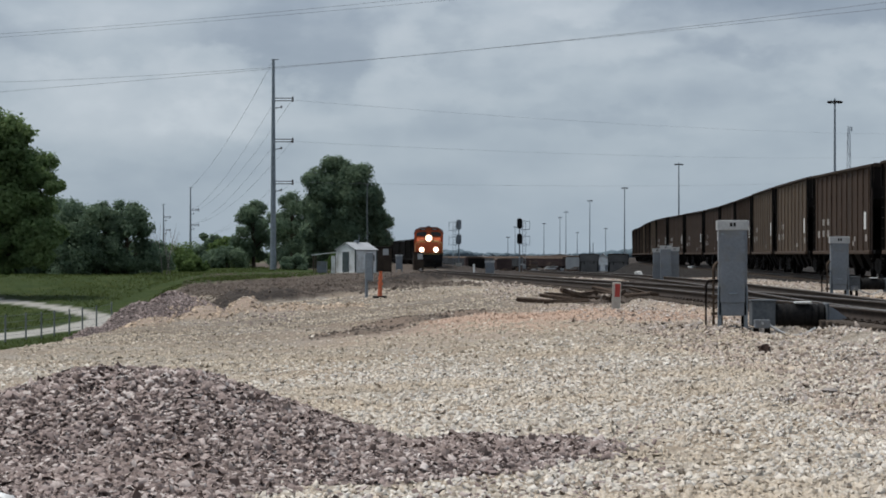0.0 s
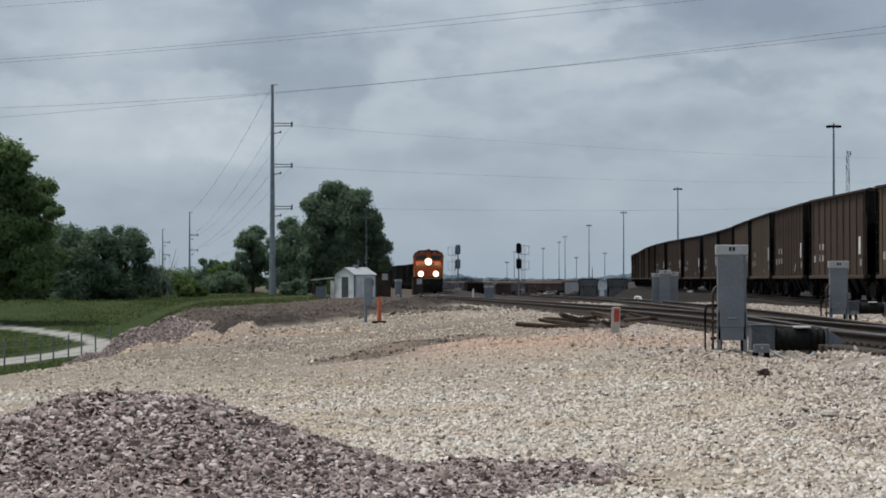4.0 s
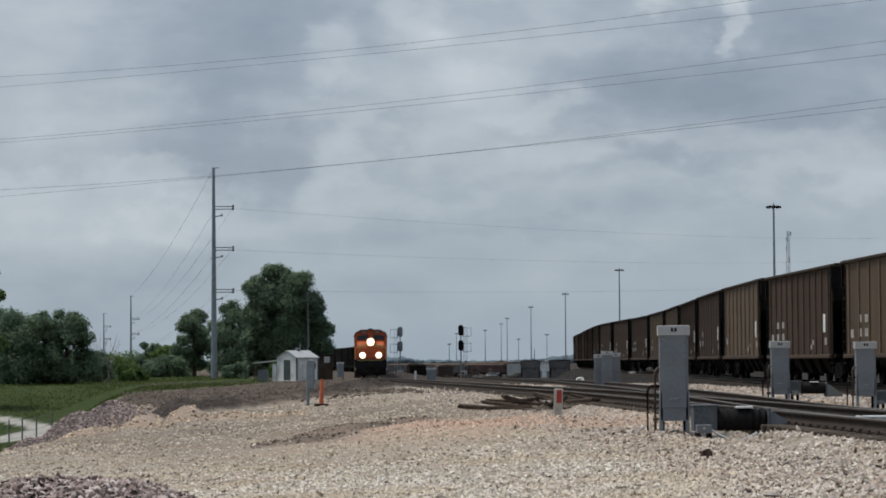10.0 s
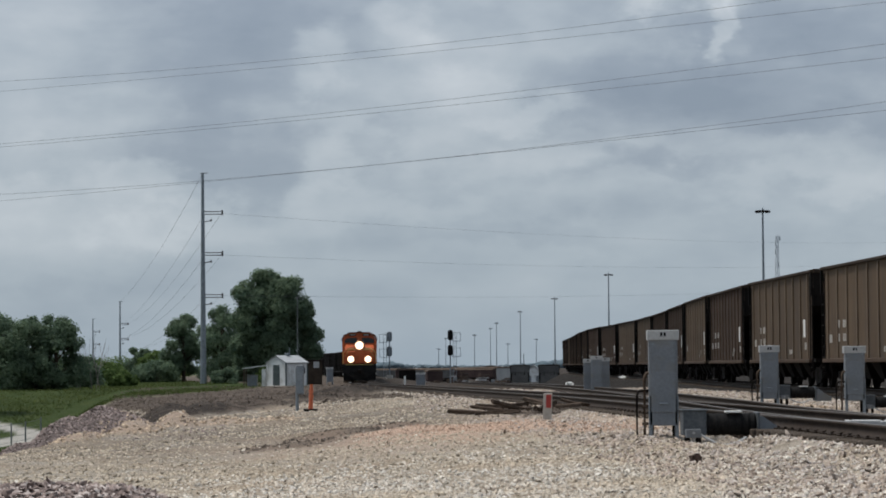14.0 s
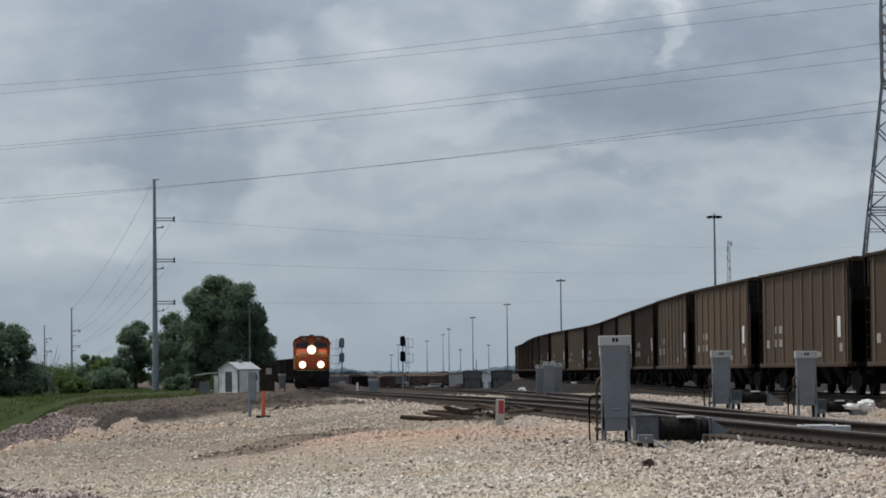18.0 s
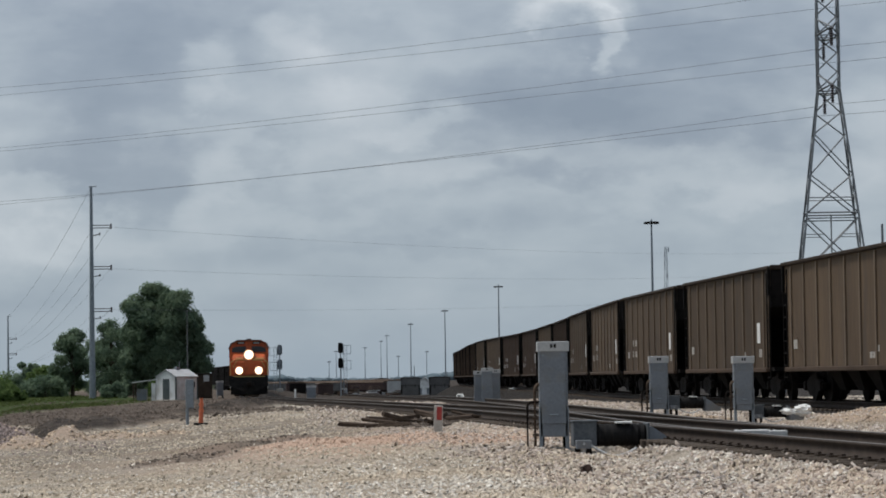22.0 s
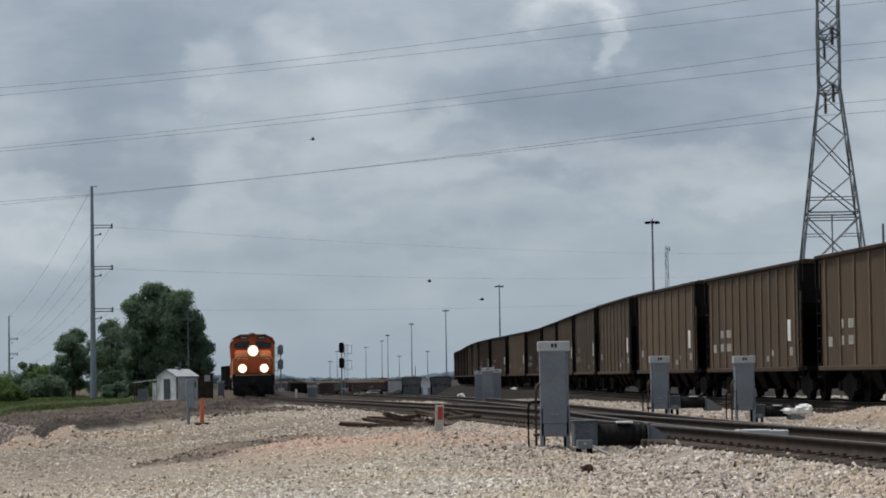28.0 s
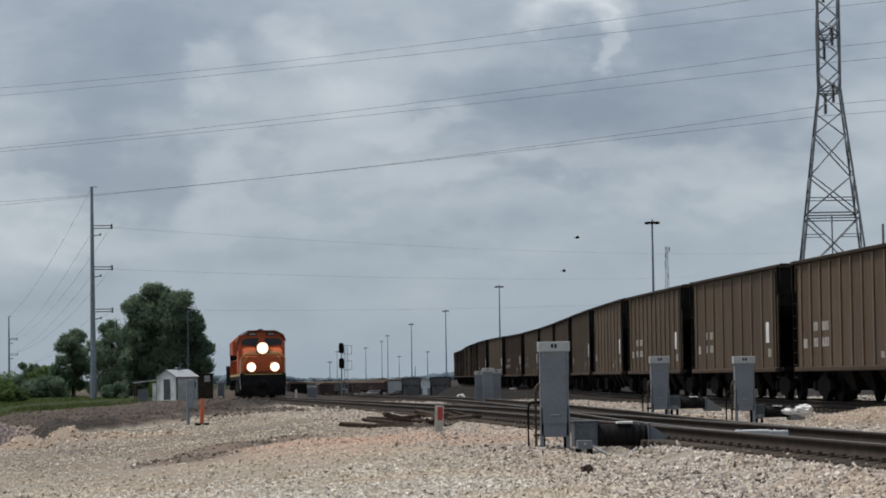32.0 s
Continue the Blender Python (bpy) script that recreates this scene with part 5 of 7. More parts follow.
def switch_machine(x, y, z, rz, label, k=1.0):
    """A low black switch motor with a gear case, junction box, bent cable and sloping end."""
    root = thing("switch_machine", label, "switch machine", pose(x, y, z, 0, 0, rz), "switch machines")

    def add(name, bm, mat, parent=root, words="", smooth=False):
        for v in bm.verts:
            v.co *= k
        return part(name, bm, M[mat], parent, words, smooth)

    bm = bmesh.new()
    rounded(bm, (0.18, 0.1, 0.30), (0.36, 0.4, 0.38), 0.02)
    rounded(bm, (0.18, 0.1, 0.495), (0.39, 0.43, 0.03), 0.008, seg=1)
    add("gear_case", bm, "darkgrey", root, "dull grey gear case")
    bm = bmesh.new()
    bar(bm, (0.36, 0.05, 0.277), (1.11, 0.05, 0.277), 0.165, 0.165, 22)
    motor = add("motor", bm, "black", root, "black cylindrical motor", True)
    for i in range(7):
        bm = bmesh.new()
        q = 0.40 + 0.105 * i
        bar(bm, (q, 0.05, 0.277), (q + 0.06, 0.05, 0.277), 0.174, 0.174, 22)
        add("cooling_ring", bm, "black", motor)
    bm = bmesh.new()
    rounded(bm, (0.78, 0.0, 0.468), (0.25, 0.2, 0.03), 0.01)
    add("plate", bm, "white", motor, "bright white lid")
    bm = bmesh.new()
    prism(bm, [(1.125, 0.04), (1.125, 0.45), (1.145, 0.46), (1.155, 0.44), (1.155, 0.04)], -0.2, 0.3)
    add("end_plate", bm, "darkgrey")
    bm = bmesh.new()
    prism(bm, [(1.16, 0.02), (1.16, 0.40), (1.20, 0.40), (1.62, 0.12), (1.62, 0.02)], -0.15, 0.3)
    add("sloping_cover", bm, "grey")
    bm = bmesh.new()
    rounded(bm, (0.12, -0.35, 0.15), (0.23, 0.14, 0.13), 0.012)
    jb = add("junction_box", bm, "grey", root, "grey junction box")
    bm = bmesh.new()
    bar(bm, (0.12, -0.435, 0.16), (0.12, -0.415, 0.16), 0.02, seg=8)
    add("knob", bm, "lid", jb)
    for q in (0.03, 0.20):
        bm = bmesh.new()
        bar(bm, (q, -0.35, -0.2), (q, -0.35, 0.1), 0.045, seg=8)
        add("pedestal", bm, "grime")
    bm = bmesh.new()
    tube(bm, [(0.22 + 0.7 * i / 12, -0.38 - 0.1 * math.sin(i / 12 * math.pi), 0.14 - 0.16 * math.sin(i / 12 * math.pi * 0.9)) for i in range(13)], 0.02, 6)
    add("cable", bm, "lid", root, "sagging pale cable")
    return root


def crumpled_sheet(x, y, z):
    """A torn, balled-up plastic sheet with one loose end."""
    bm = bmesh.new()
    bmesh.ops.create_icosphere(bm, subdivisions=3, radius=0.155)
    for v in bm.verts:
        n = v.co.normalized()
        k = 1 + 0.55 * noise.noise(n * 2.3 + Vector((5, 2, 1))) + 0.30 * noise.noise(n * 6.0)
        v.co = Vector((v.co.x * k * 1.15, v.co.y * k, v.co.z * k * 0.75))
    b2 = bmesh.new()
    bmesh.ops.create_icosphere(b2, subdivisions=3, radius=0.15)
    for v in b2.verts:
        k = 1 + 0.7 * noise.noise(v.co * 14 + Vector((1, 7, 3)))
        v.co = Vector((v.co.x * k * 1.3 - 0.27, v.co.y * k * 0.8, v.co.z * k * 0.38 - 0.03))
    merge(bm, b2)
    ob = part("plastic_sheet", bm, M["white"])
    ob.location = (x, y, z)
    return tagged(ob, "crumpled white plastic sheet lying by the switch motor", "plastic sheet")


def relay_shed(x, y, rz):
    z = ground_z(x, y)
    root = thing("relay_shed", "small white metal signal shed with gable roof and door", "shed", pose(x, y, z, 0, 0, rz))
    w, l, h, g = 2.15, 2.5, 2.0, 2.5
    for e, name in ((-1, "gable_wall"), (1, "gable_wall")):
        bm = bmesh.new()
        prism(bm, [(-w / 2, 0), (w / 2, 0), (w / 2, h), (0, g), (-w / 2, h)], e * l / 2 - 0.03, e * l / 2 + 0.03)
        part(name, bm, M["shedwall"], root)
    for sx in (-1, 1):
        bm = bmesh.new()
        box(bm, (sx * (w / 2 - 0.03), 0, h / 2), (0.06, l - 0.07, h))
        wall = part("side_wall", bm, M["shedwall"], root)
        for i in range(6):
            bm = bmesh.new()
            box(bm, (sx * (w / 2 + 0.012), -l / 2 + 0.25 + i * 0.44, h / 2), (0.025, 0.05, h))
            part("seam", bm, M["shedwall"], wall)
        bm = bmesh.new()
        a = (sx * (w / 2 + 0.12), h - 0.06)
        prism(bm, [(0, g + 0.03), a, (a[0], a[1] + 0.05), (0, g + 0.09)], -l / 2 - 0.12, l / 2 + 0.12)
        part("roof_slope", bm, M["shedroof"], root)
    bm = bmesh.new()
    rounded(bm, (-0.02, -l / 2 - 0.05, 0.93), (0.72, 0.05, 1.72), 0.01)
    door = part("door", bm, M["doorpaint"], root, "dark grey-green closed door")
    bm = bmesh.new()
    box(bm, (0.28, -l / 2 - 0.09, 0.9), (0.05, 0.04, 0.12))
    part("handle", bm, M["black"], door)
    bm = bmesh.new()
    rounded(bm, (0, 0, g + 0.16), (0.35, 0.35, 0.22), 0.05)
    bar(bm, (0.1, 0.2, g + 0.1), (0.1, 0.2, g + 0.75), 0.03, seg=6)
    part("roof_vent", bm, M["galv"], root)
    bm = bmesh.new()
    box(bm, (w / 2 + 0.03, 0.75, 1.3), (0.04, 0.5, 0.5))
    part("side_vent", bm, M["black"], root)
    for sx, sy in ((-1, -1), (1, -1), (1, 1)):
        bm = bmesh.new()
        box(bm, (sx * (w / 2 + 0.01), sy * (l / 2 + 0.02), h / 2), (0.10, 0.10, h))
        part("corner_trim", bm, M["doorpaint" if sx > 0 else "shedwall"], root)
    bm = bmesh.new()
    rounded(bm, (0, 0, -0.02), (w + 0.2, l + 0.2, 0.2), 0.03)
    part("slab", bm, M["concrete"], root)
    return root


def lean_to(x, y):
    z = ground_z(x, y)
    root = thing("lean_to", "low open lean-to with a pale roof beside the shed", "shelter", pose(x, y, z))
    bm = bmesh.new()
    prism(bm, [(-1.1, 1.5), (1.0, 1.75), (1.0, 1.82), (-1.1, 1.57)], -0.9, 0.9)
    part("roof", bm, M["shedwall"], root)
    bm = bmesh.new()
    box(bm, (0.72, -0.86, 0.75), (0.34, 0.04, 1.45))
    part("side_panel", bm, M["shedwall"], root, "white panel")
    for sx in (-0.95, 0.9):
        for k in (-0.8, 0.8):
            bm = bmesh.new()
            box(bm, (sx, k, 0.78), (0.09, 0.09, 1.56))
            part("post", bm, M["oldtie"], root)
    bm = bmesh.new()
    rounded(bm, (-0.35, 0.2, 0.5), (0.8, 0.9, 1.0), 0.03)
    part("stored_box", bm, M["grey"], root)
    return root


def post_box(x, y):
    root = thing("post_mounted_box", "grey equipment box on a galvanised steel post", "electrical box", pose(x, y, ground_z(x, y) - 0.05))
    bm = bmesh.new()
    bar(bm, (-0.06, 0, 0), (-0.06, 0, 1.45), 0.055, seg=10)
    part("post", bm, M["galv"], root)
    bm = bmesh.new()
    rounded(bm, (0.04, 0, 1.05), (0.24, 0.2, 0.95), 0.02)
    part("box", bm, M["grey"], root)
    bm = bmesh.new()
    box(bm, (0.04, -0.105, 1.05), (0.19, 0.012, 0.85))
    part("door", bm, M["galv"], root)
    return root


def delineator(x, y):
    root = thing("delineator_post", "faded orange traffic delineator on a black base", "traffic marker", pose(x, y, ground_z(x, y)))
    bm = bmesh.new()
    bar(bm, (0, 0, 0.06), (0.03, 0, 0.80), 0.075, 0.05, 12)
    bar(bm, (0.03, 0, 0.80), (0.03, 0, 0.86), 0.03, 0.06, 10)
    post = part("post", bm, M["cone"], root)
    bm = bmesh.new()
    rounded(bm, (0, 0, 0.035), (0.42, 0.42, 0.07), 0.02)
    part("base", bm, M["black"], root, "black rubber base")
    for z in (0.42, 0.60):
        bm = bmesh.new()
        bar(bm, (0.02, 0, z), (0.02, 0, z + 0.09), 0.075 - 0.04 * (z - 0.5), seg=12)
        part("collar", bm, M["cone"], post)
    return root


def marker_post(x, y):
    root = thing("marker_post", "short concrete marker post with a faded red face", "marker post", pose(x, y, ground_z(x, y) - 0.10, 0, 2))
    bm = bmesh.new()
    rounded(bm, (0, 0, 0.33), (0.19, 0.14, 0.68), 0.015)
    post = part("post", bm, M["concrete"], root)
    bm = bmesh.new()
    rounded(bm, (0.02, -0.075, 0.50), (0.11, 0.014, 0.28), 0.005, seg=1)
    part("face", bm, M["red"], post, "faded red plate")
    return root


def timber(x, y, l, rz, tilt=0.0, lift=0.0, s=(0.22, 0.17)):
    bm = bmesh.new()
    rounded(bm, (0, 0, s[1] / 2), (l, s[0], s[1]), 0.02, seg=1)
    rnd = random.Random(x * 31 + y)
    for v in bm.verts:
        v.co += Vector((rnd.uniform(-0.04, 0.04), rnd.uniform(-0.012, 0.012), rnd.uniform(-0.012, 0.012)))
    ob = part("broken_tie", bm, M["oldtie"])
    ob.matrix_basis = pose(x, y, ground_z(x, y) - 0.03 + lift, 0, tilt, rz)
    return tagged(ob, "old broken wooden railway tie lying on the gravel", "timber", "discarded ties")


def lump(name, x, y, r, mat, label, cat, squash=0.7, seed=1, sink=0.3):
    bm = bmesh.new()
    bmesh.ops.create_icosphere(bm, subdivisions=2, radius=r)
    for v in bm.verts:
        k = 1 + 0.75 * noise.noise(v.co * (1.7 / r) + Vector((seed, 0, 0)))
        v.co = Vector((v.co.x * k, v.co.y * k, v.co.z * k * squash))
    ob = part(name, bm, M[mat])
    ob.location = (x, y, ground_z(x, y) + r * squash * (1 - sink))
    return tagged(ob, label, cat)


# ---- trees ----
def tree(x, y, h, w, label, seed, leaves=7000, mat="leaf", trunk=0.25, low=0.12, leaf=0.34, blobs=26, name="tree", lean=0.0, zbase=None, tall=1.0, lobes=()):
    """Tapered trunk, limbs, and a crown of many leaf clumps in uneven lobes with gaps."""
    rnd = np.random.RandomState(seed)
    z0 = ground_z(x, y) if zbase is None else zbase
    root = thing(name, label, "tree" if name == "tree" else "bush", pose(x, y, z0 - 0.1, 0, 0, 0))
    bm = bmesh.new()
    top = Vector((lean, 0, h * 0.8))
    bar(bm, (0, 0, 0), (lean * 0.3, 0.05, h * 0.35), trunk, trunk * 0.75, 9)
    bar(bm, (lean * 0.3, 0.05, h * 0.35), top, trunk * 0.75, trunk * 0.15, 8)
    part("trunk", bm, M["bark"], root)
    centres = []
    for i in range(blobs):
        f = low + (1 - low) * (i + 0.5) / blobs
        prof = math.sin(math.pi * min(1, max(0.06, (f - low * 0.6) / (1.06 - low * 0.6))) ** (0.8 * tall)) ** 0.55
        a = rnd.uniform(0, 2 * math.pi)
        rr = w / 2 * prof * math.sqrt(rnd.uniform(0.12, 0.8))
        centres.append((Vector((lean * f + rr * math.cos(a), rr * math.sin(a), h * f * 0.96)), w * rnd.uniform(0.13, 0.22) * (0.6 + 0.5 * prof)))
    if lobes:
        # the main boughs' crowns: across, height, half width; each one breaks up into smaller ones
        centres = []
        for lx, lz, lr in lobes:
            centres.append((Vector((lx, rnd.uniform(-0.4, 0.4) * w * 0.3, lz)), lr * 0.92))
            for q in range(12):
                d = Vector(rnd.normal(size=3)).normalized()
                d.y = -abs(d.y) if q % 3 else d.y
                centres.append((Vector((lx, 0, lz)) + Vector((d.x * lr * 0.8, d.y * max(lr, w * 0.22), d.z * lr * 0.75)), lr * rnd.uniform(0.30, 0.50)))
    for c, r in centres[:: max(2, len(centres) // 9)]:
        bm = bmesh.new()
        b = Vector((lean * 0.3, 0, max(h * 0.2, c.z * 0.62)))
        mid = b.lerp(c, 0.5) + Vector((0, 0, 0.15))
        bar(bm, b, mid, trunk * 0.35, trunk * 0.2, 5)
        bar(bm, mid, c, trunk * 0.2, trunk * 0.06, 5)
        part("limb", bm, M["bark"], root)
    n = leaves
    k = rnd.choice(len(centres), n, p=np.array([r * r for c, r in centres]) / sum(r * r for c, r in centres))
    C = np.array([tuple(c) for c, r in centres])[k]
    Rr = np.array([r for c, r in centres])[k]
    d = rnd.normal(size=(n, 3))
    d /= np.linalg.norm(d, axis=1)[:, None]
    rad = Rr * rnd.uniform(0.25, 1.0, n) ** 0.45 * (1 + 0.3 * rnd.uniform(-1, 1, n))
    P = C + d * rad[:, None] * np.array([1, 1, 0.85])
    P[:, 2] = np.maximum(P[:, 2], 0.25)
    size = leaf * rnd.uniform(0.5, 1.25, n)
    # blades lie roughly along the clump's skin and droop a little
    face = d + np.array([0, 0, 0.25]) + 0.42 * rnd.normal(size=(n, 3))
    face /= np.linalg.norm(face, axis=1)[:, None]
    u = np.cross(face, rnd.normal(size=(n, 3)))
    u /= np.linalg.norm(u, axis=1)[:, None] + 1e-9
    v = np.cross(u, face)
    v /= np.linalg.norm(v, axis=1)[:, None] + 1e-9
    u, v = u * size[:, None], v * (size * 0.62)[:, None]
    V = np.stack([P - u, P + v, P + u, P - v], 1).reshape(-1, 3)
    F = np.arange(4 * n).reshape(n, 4)
    arrays("crown", V, F, M[mat], root)
    return root


# ---- stone cover ----
def stones(name, label, count, mat, pick, size, seed, y0, y1, a0, a1, lift=0.25, sides=3, flat=1.0, tilt=0.28):
    """Loose crushed stone: small angular blocks strewn on the ground, denser towards the near side."""
    rnd = np.random.RandomState(seed)
    r = np.exp(rnd.uniform(math.log(y0), math.log(y1), count))
    a = np.radians(rnd.uniform(a0, a1, count))
    x, y = r * np.sin(a), r * np.cos(a)
    keep = rnd.uniform(size=count) < pick(x, y)
    x, y, r = x[keep], y[keep], r[keep]
    n = len(x)
    s = size * rnd.uniform(0.45, 1.25, n) * np.where(rnd.uniform(size=n) < 0.06, 1.5, 1) * (1 + np.clip((r - 60) / 60, 0, 0.6))
    if sides == 4:
        base = np.array([(-1, -1, -1), (1, -1, -1), (1, 1, -1), (-1, 1, -1), (-1, -1, 1), (1, -1, 1), (1, 1, 1), (-1, 1, 1)], float) * 0.5
        faces = np.array([(4, 5, 6), (4, 6, 7), (0, 1, 5), (0, 5, 4), (1, 2, 6), (1, 6, 5), (2, 3, 7), (2, 7, 6), (3, 0, 4), (3, 4, 7)])
    else:
        base = np.array([(-1, -0.8, -1), (1, -0.7, -1), (0.1, 1, -1), (-1, -0.8, 1), (1, -0.7, 1), (0.1, 1, 1)], float) * 0.55
        faces = np.array([(3, 4, 5), (0, 1, 4), (0, 4, 3), (1, 2, 5), (1, 5, 4), (2, 0, 3), (2, 3, 5)])
    k = len(base)
    V = base[None] * (1 + rnd.uniform(-0.4, 0.35, (n, k, 3)))
    V[:, k // 2:, :2] *= rnd.uniform(0.5, 1.0, (n, 1, 1))
    V *= np.stack([rnd.uniform(0.9, 1.7, n), rnd.uniform(0.7, 1.1, n), flat * rnd.uniform(0.32, 0.7, n)], 1)[:, None, :] * s[:, None, None]
    q = rnd.normal(size=(n, 4)) * np.array([1, tilt, tilt, 1])
    q /= np.linalg.norm(q, axis=1)[:, None]
    w, i, j, h = q.T
    R = np.stack([np.stack([1 - 2 * (j * j + h * h), 2 * (i * j - h * w), 2 * (i * h + j * w)], 1),
                  np.stack([2 * (i * j + h * w), 1 - 2 * (i * i + h * h), 2 * (j * h - i * w)], 1),
                  np.stack([2 * (i * h - j * w), 2 * (j * h + i * w), 1 - 2 * (i * i + j * j)], 1)], 1)
    V = np.einsum("nij,nkj->nki", R, V)
    V += np.stack([x, y, land(x, y) + s * (lift * rnd.uniform(0.2, 1.2, n) - 0.10 * step01(32, 44, r))], 1)[:, None, :]
    F = (faces[None] + len(base) * np.arange(n)[:, None, None]).reshape(-1, 3)
    return tagged(arrays(name, V.reshape(-1, 3), F, M[mat]), label, "gravel", kind="stuff")


# ---- the place put together ----
build_coal_train()
build_loco_train()

lattice_tower()
monopole(-35.7, 270, 21.65, "tall tapered galvanised steel power pole with three arms")
for x, y, h, r in ((-85.2, 520, 15.0, 0.26), (-108, 620, 13.6, 0.24)):
    monopole(x, y, h, "distant wooden power pole by the trees", ((10.4, 1.6), (7.4, 1.6)), r)

# wires: three pairs to the lattice tower, and the pole line's own
for z0, z1, z2, b in ((25.41, -1.39, 2.38, -1), (25.02, 0.70, 0.85, 1), (21.70, -1.86, 1.48, -1), (21.45, -0.57, 0.85, 1), (18.15, -3.60, 2.28, -1), (18.06, -1.49, 0.55, 1)):
    e, f = Vector((24.4, 167 + 3.4 * b, 0)), Vector((-37, 225 + 3.4 * b, 0))
    pts = []
    for i in range(-12, 36):
        u = i / 18
        p = e.lerp(f, u)
        p.z = z0 + z1 * u + z2 * u * u if u >= 0 else z0 + 1.2 * u + 1.2 * u * u
        pts.append(p)
    cable("power_wire", pts, 0.0125)
for z in (17.4, 13.15, 9.0):
    cable("power_wire", span((-33.8, 270, z), (-83.6, 520, z * 0.6), 1.6), 0.013)
    cable("power_wire", span((-35.9, 270, z - 0.7), (-85.5, 520, z * 0.6 - 0.5), 1.6), 0.013)
    cable("power_wire", span((-33.8, 270, z), (75, 560, z + 9.5), 1.2), 0.008)
cable("power_wire", span((-35.7, 270, 21.5), (-85.2, 520, 14.9), 1.5), 0.016)

for x, y, top in ((39.9, 505, 31), (17.6, 840, 30.6), (0.7, 1112, 30), (-17, 1376, 30), (-37, 1733, 30), (-47, 1992, 30), (-85, 2100, 24), (-55.7, 1880, 24), (-33, 1930, 18), (-11.7, 1820, 20), (-78.6, 1820, 14)):
    flood_mast(x, y, top)
signal_mast(-12.8, 330, 6.07, "black", 0)
signal_mast(-21.3, 345, 6.1, "galv", 180)

switch_cabinet(1.72, 42, 0.405, 1.72, 0.45, "tall grey switch control cabinet with a pale cap")
switch_machine(1.95, 40.6, 0.41, 4, "black switch motor beside the grey cabinet and the rail")
switch_cabinet(4.84, 60, 0.575, 1.42, 0.40, "grey switch cabinet between the tracks")
switch_machine(5.06, 60.3, 0.74, 6, "dark switch motor between the tracks", 0.74)
switch_cabinet(6.52, 58, 0.555, 1.40, 0.42, "grey switch cabinet before the coal train")
switch_machine(6.74, 58.3, 0.55, 6, "dark switch motor before the coal train", 0.70)
for dx, dy, w, h in ((1.42, 0.4, 0.36, 1.33), (1.77, -0.3, 0.44, 1.46), (2.14, 0.5, 0.36, 1.40)):
    switch_cabinet(dx, 110 + dy, ground_z(dx, 110 + dy), h, w, "grey trackside cabinet in a row of three", False, 0, False)
switch_cabinet(-10.0, 200, ground_z(-10.0, 200), 1.05, 0.66, "pale grey trackside cabinet in the yard", False, 0, False)
relay_shed(-22.3, 222, -38)
lean_to(-25.0, 223)
for x, y, w, d, h in ((-21.2, 235, 1.35, 1.6, 2.1), (-20.2, 262, 1.0, 1.4, 1.7)):
    root = thing("equipment_hut", "dark equipment hut with a pale sign near the shed", "hut", pose(x, y, ground_z(x, y), 0, 0, 8), "dark huts")
    bm = bmesh.new()
    rounded(bm, (0, 0, h / 2), (w, d, h), 0.03)
    part("body", bm, M["chord"], root)
    bm = bmesh.new()
    rounded(bm, (0, 0, h + 0.05), (w + 0.2, d + 0.2, 0.1), 0.03, seg=1)
    part("roof", bm, M["grime"], root)
    bm = bmesh.new()
    rounded(bm, (0.15, -d / 2 - 0.02, h - 0.35), (0.5, 0.03, 0.55), 0.008, seg=1)
    part("sign", bm, M["lid"], root, "pale blank sign plate")
switch_cabinet(-19.4, 230, ground_z(-19.4, 230), 1.5, 0.55, "weathered grey case on legs beside the track", False, 10)
root = thing("thin_mast", "thin dark steel mast behind the white shed", "mast", pose(-21.8, 226, ground_z(-21.8, 226)))
bm = bmesh.new()
bar(bm, (0, 0, 0), (0, 0, 7.6), 0.045, 0.028, 8)
part("shaft", bm, M["lattice"], root)
bm = bmesh.new()
bar(bm, (-0.2, 0, 7.5), (0.2, 0, 7.5), 0.02, seg=6)
part("crossbar", bm, M["lattice"], root)
root = thing("white_stake", "short white stake beside the track", "stake", pose(-11.2, 200, ground_z(-11.2, 200)))
bm = bmesh.new()
rounded(bm, (0, 0, 0.4), (0.14, 0.1, 0.85), 0.02, seg=1)
part("stake", bm, M["white"], root)
post_box(-8.35, 87)
delineator(-7.78, 84.9)
marker_post(-0.15, 57)
HEAP_OF_TIES = [(-2.05, 69.5, 1.5, 10, 4, 0.06, (0.16, 0.12)), (-1.45, 69.0, 1.2, -14, -3, 0.05, (0.14, 0.11)), (-1.5, 70.6, 1.3, 24, 3, 0.16, (0.15, 0.11)), (-1.0, 69.8, 0.9, -30, 6, 0.1, (0.12, 0.1)), (-0.7, 70.8, 1.1, 40, -6, 0.18, (0.14, 0.12)), (-0.35, 69.3, 0.8, 70, 5, 0.14, (0.12, 0.1)), (0.1, 69.8, 0.9, -20, 8, 0.16, (0.13, 0.1))]
HEAP_OF_TIES += [(0.35, 68.6, 0.7, 15, -4, 0.12, (0.12, 0.1)), (-1.2, 69.6, 1.0, 32, 12, 0.24, (0.14, 0.11)), (-0.5, 70.0, 0.8, -38, 10, 0.3, (0.13, 0.11)), (-0.1, 69.4, 0.6, 55, -14, 0.26, (0.13, 0.12)), (0.5, 69.5, 0.7, -12, 16, 0.2, (0.14, 0.1)), (0.85, 69.0, 0.6, 40, 9, 0.14, (0.13, 0.1)), (-1.75, 70.0, 0.9, -8, 7, 0.14, (0.15, 0.1))]
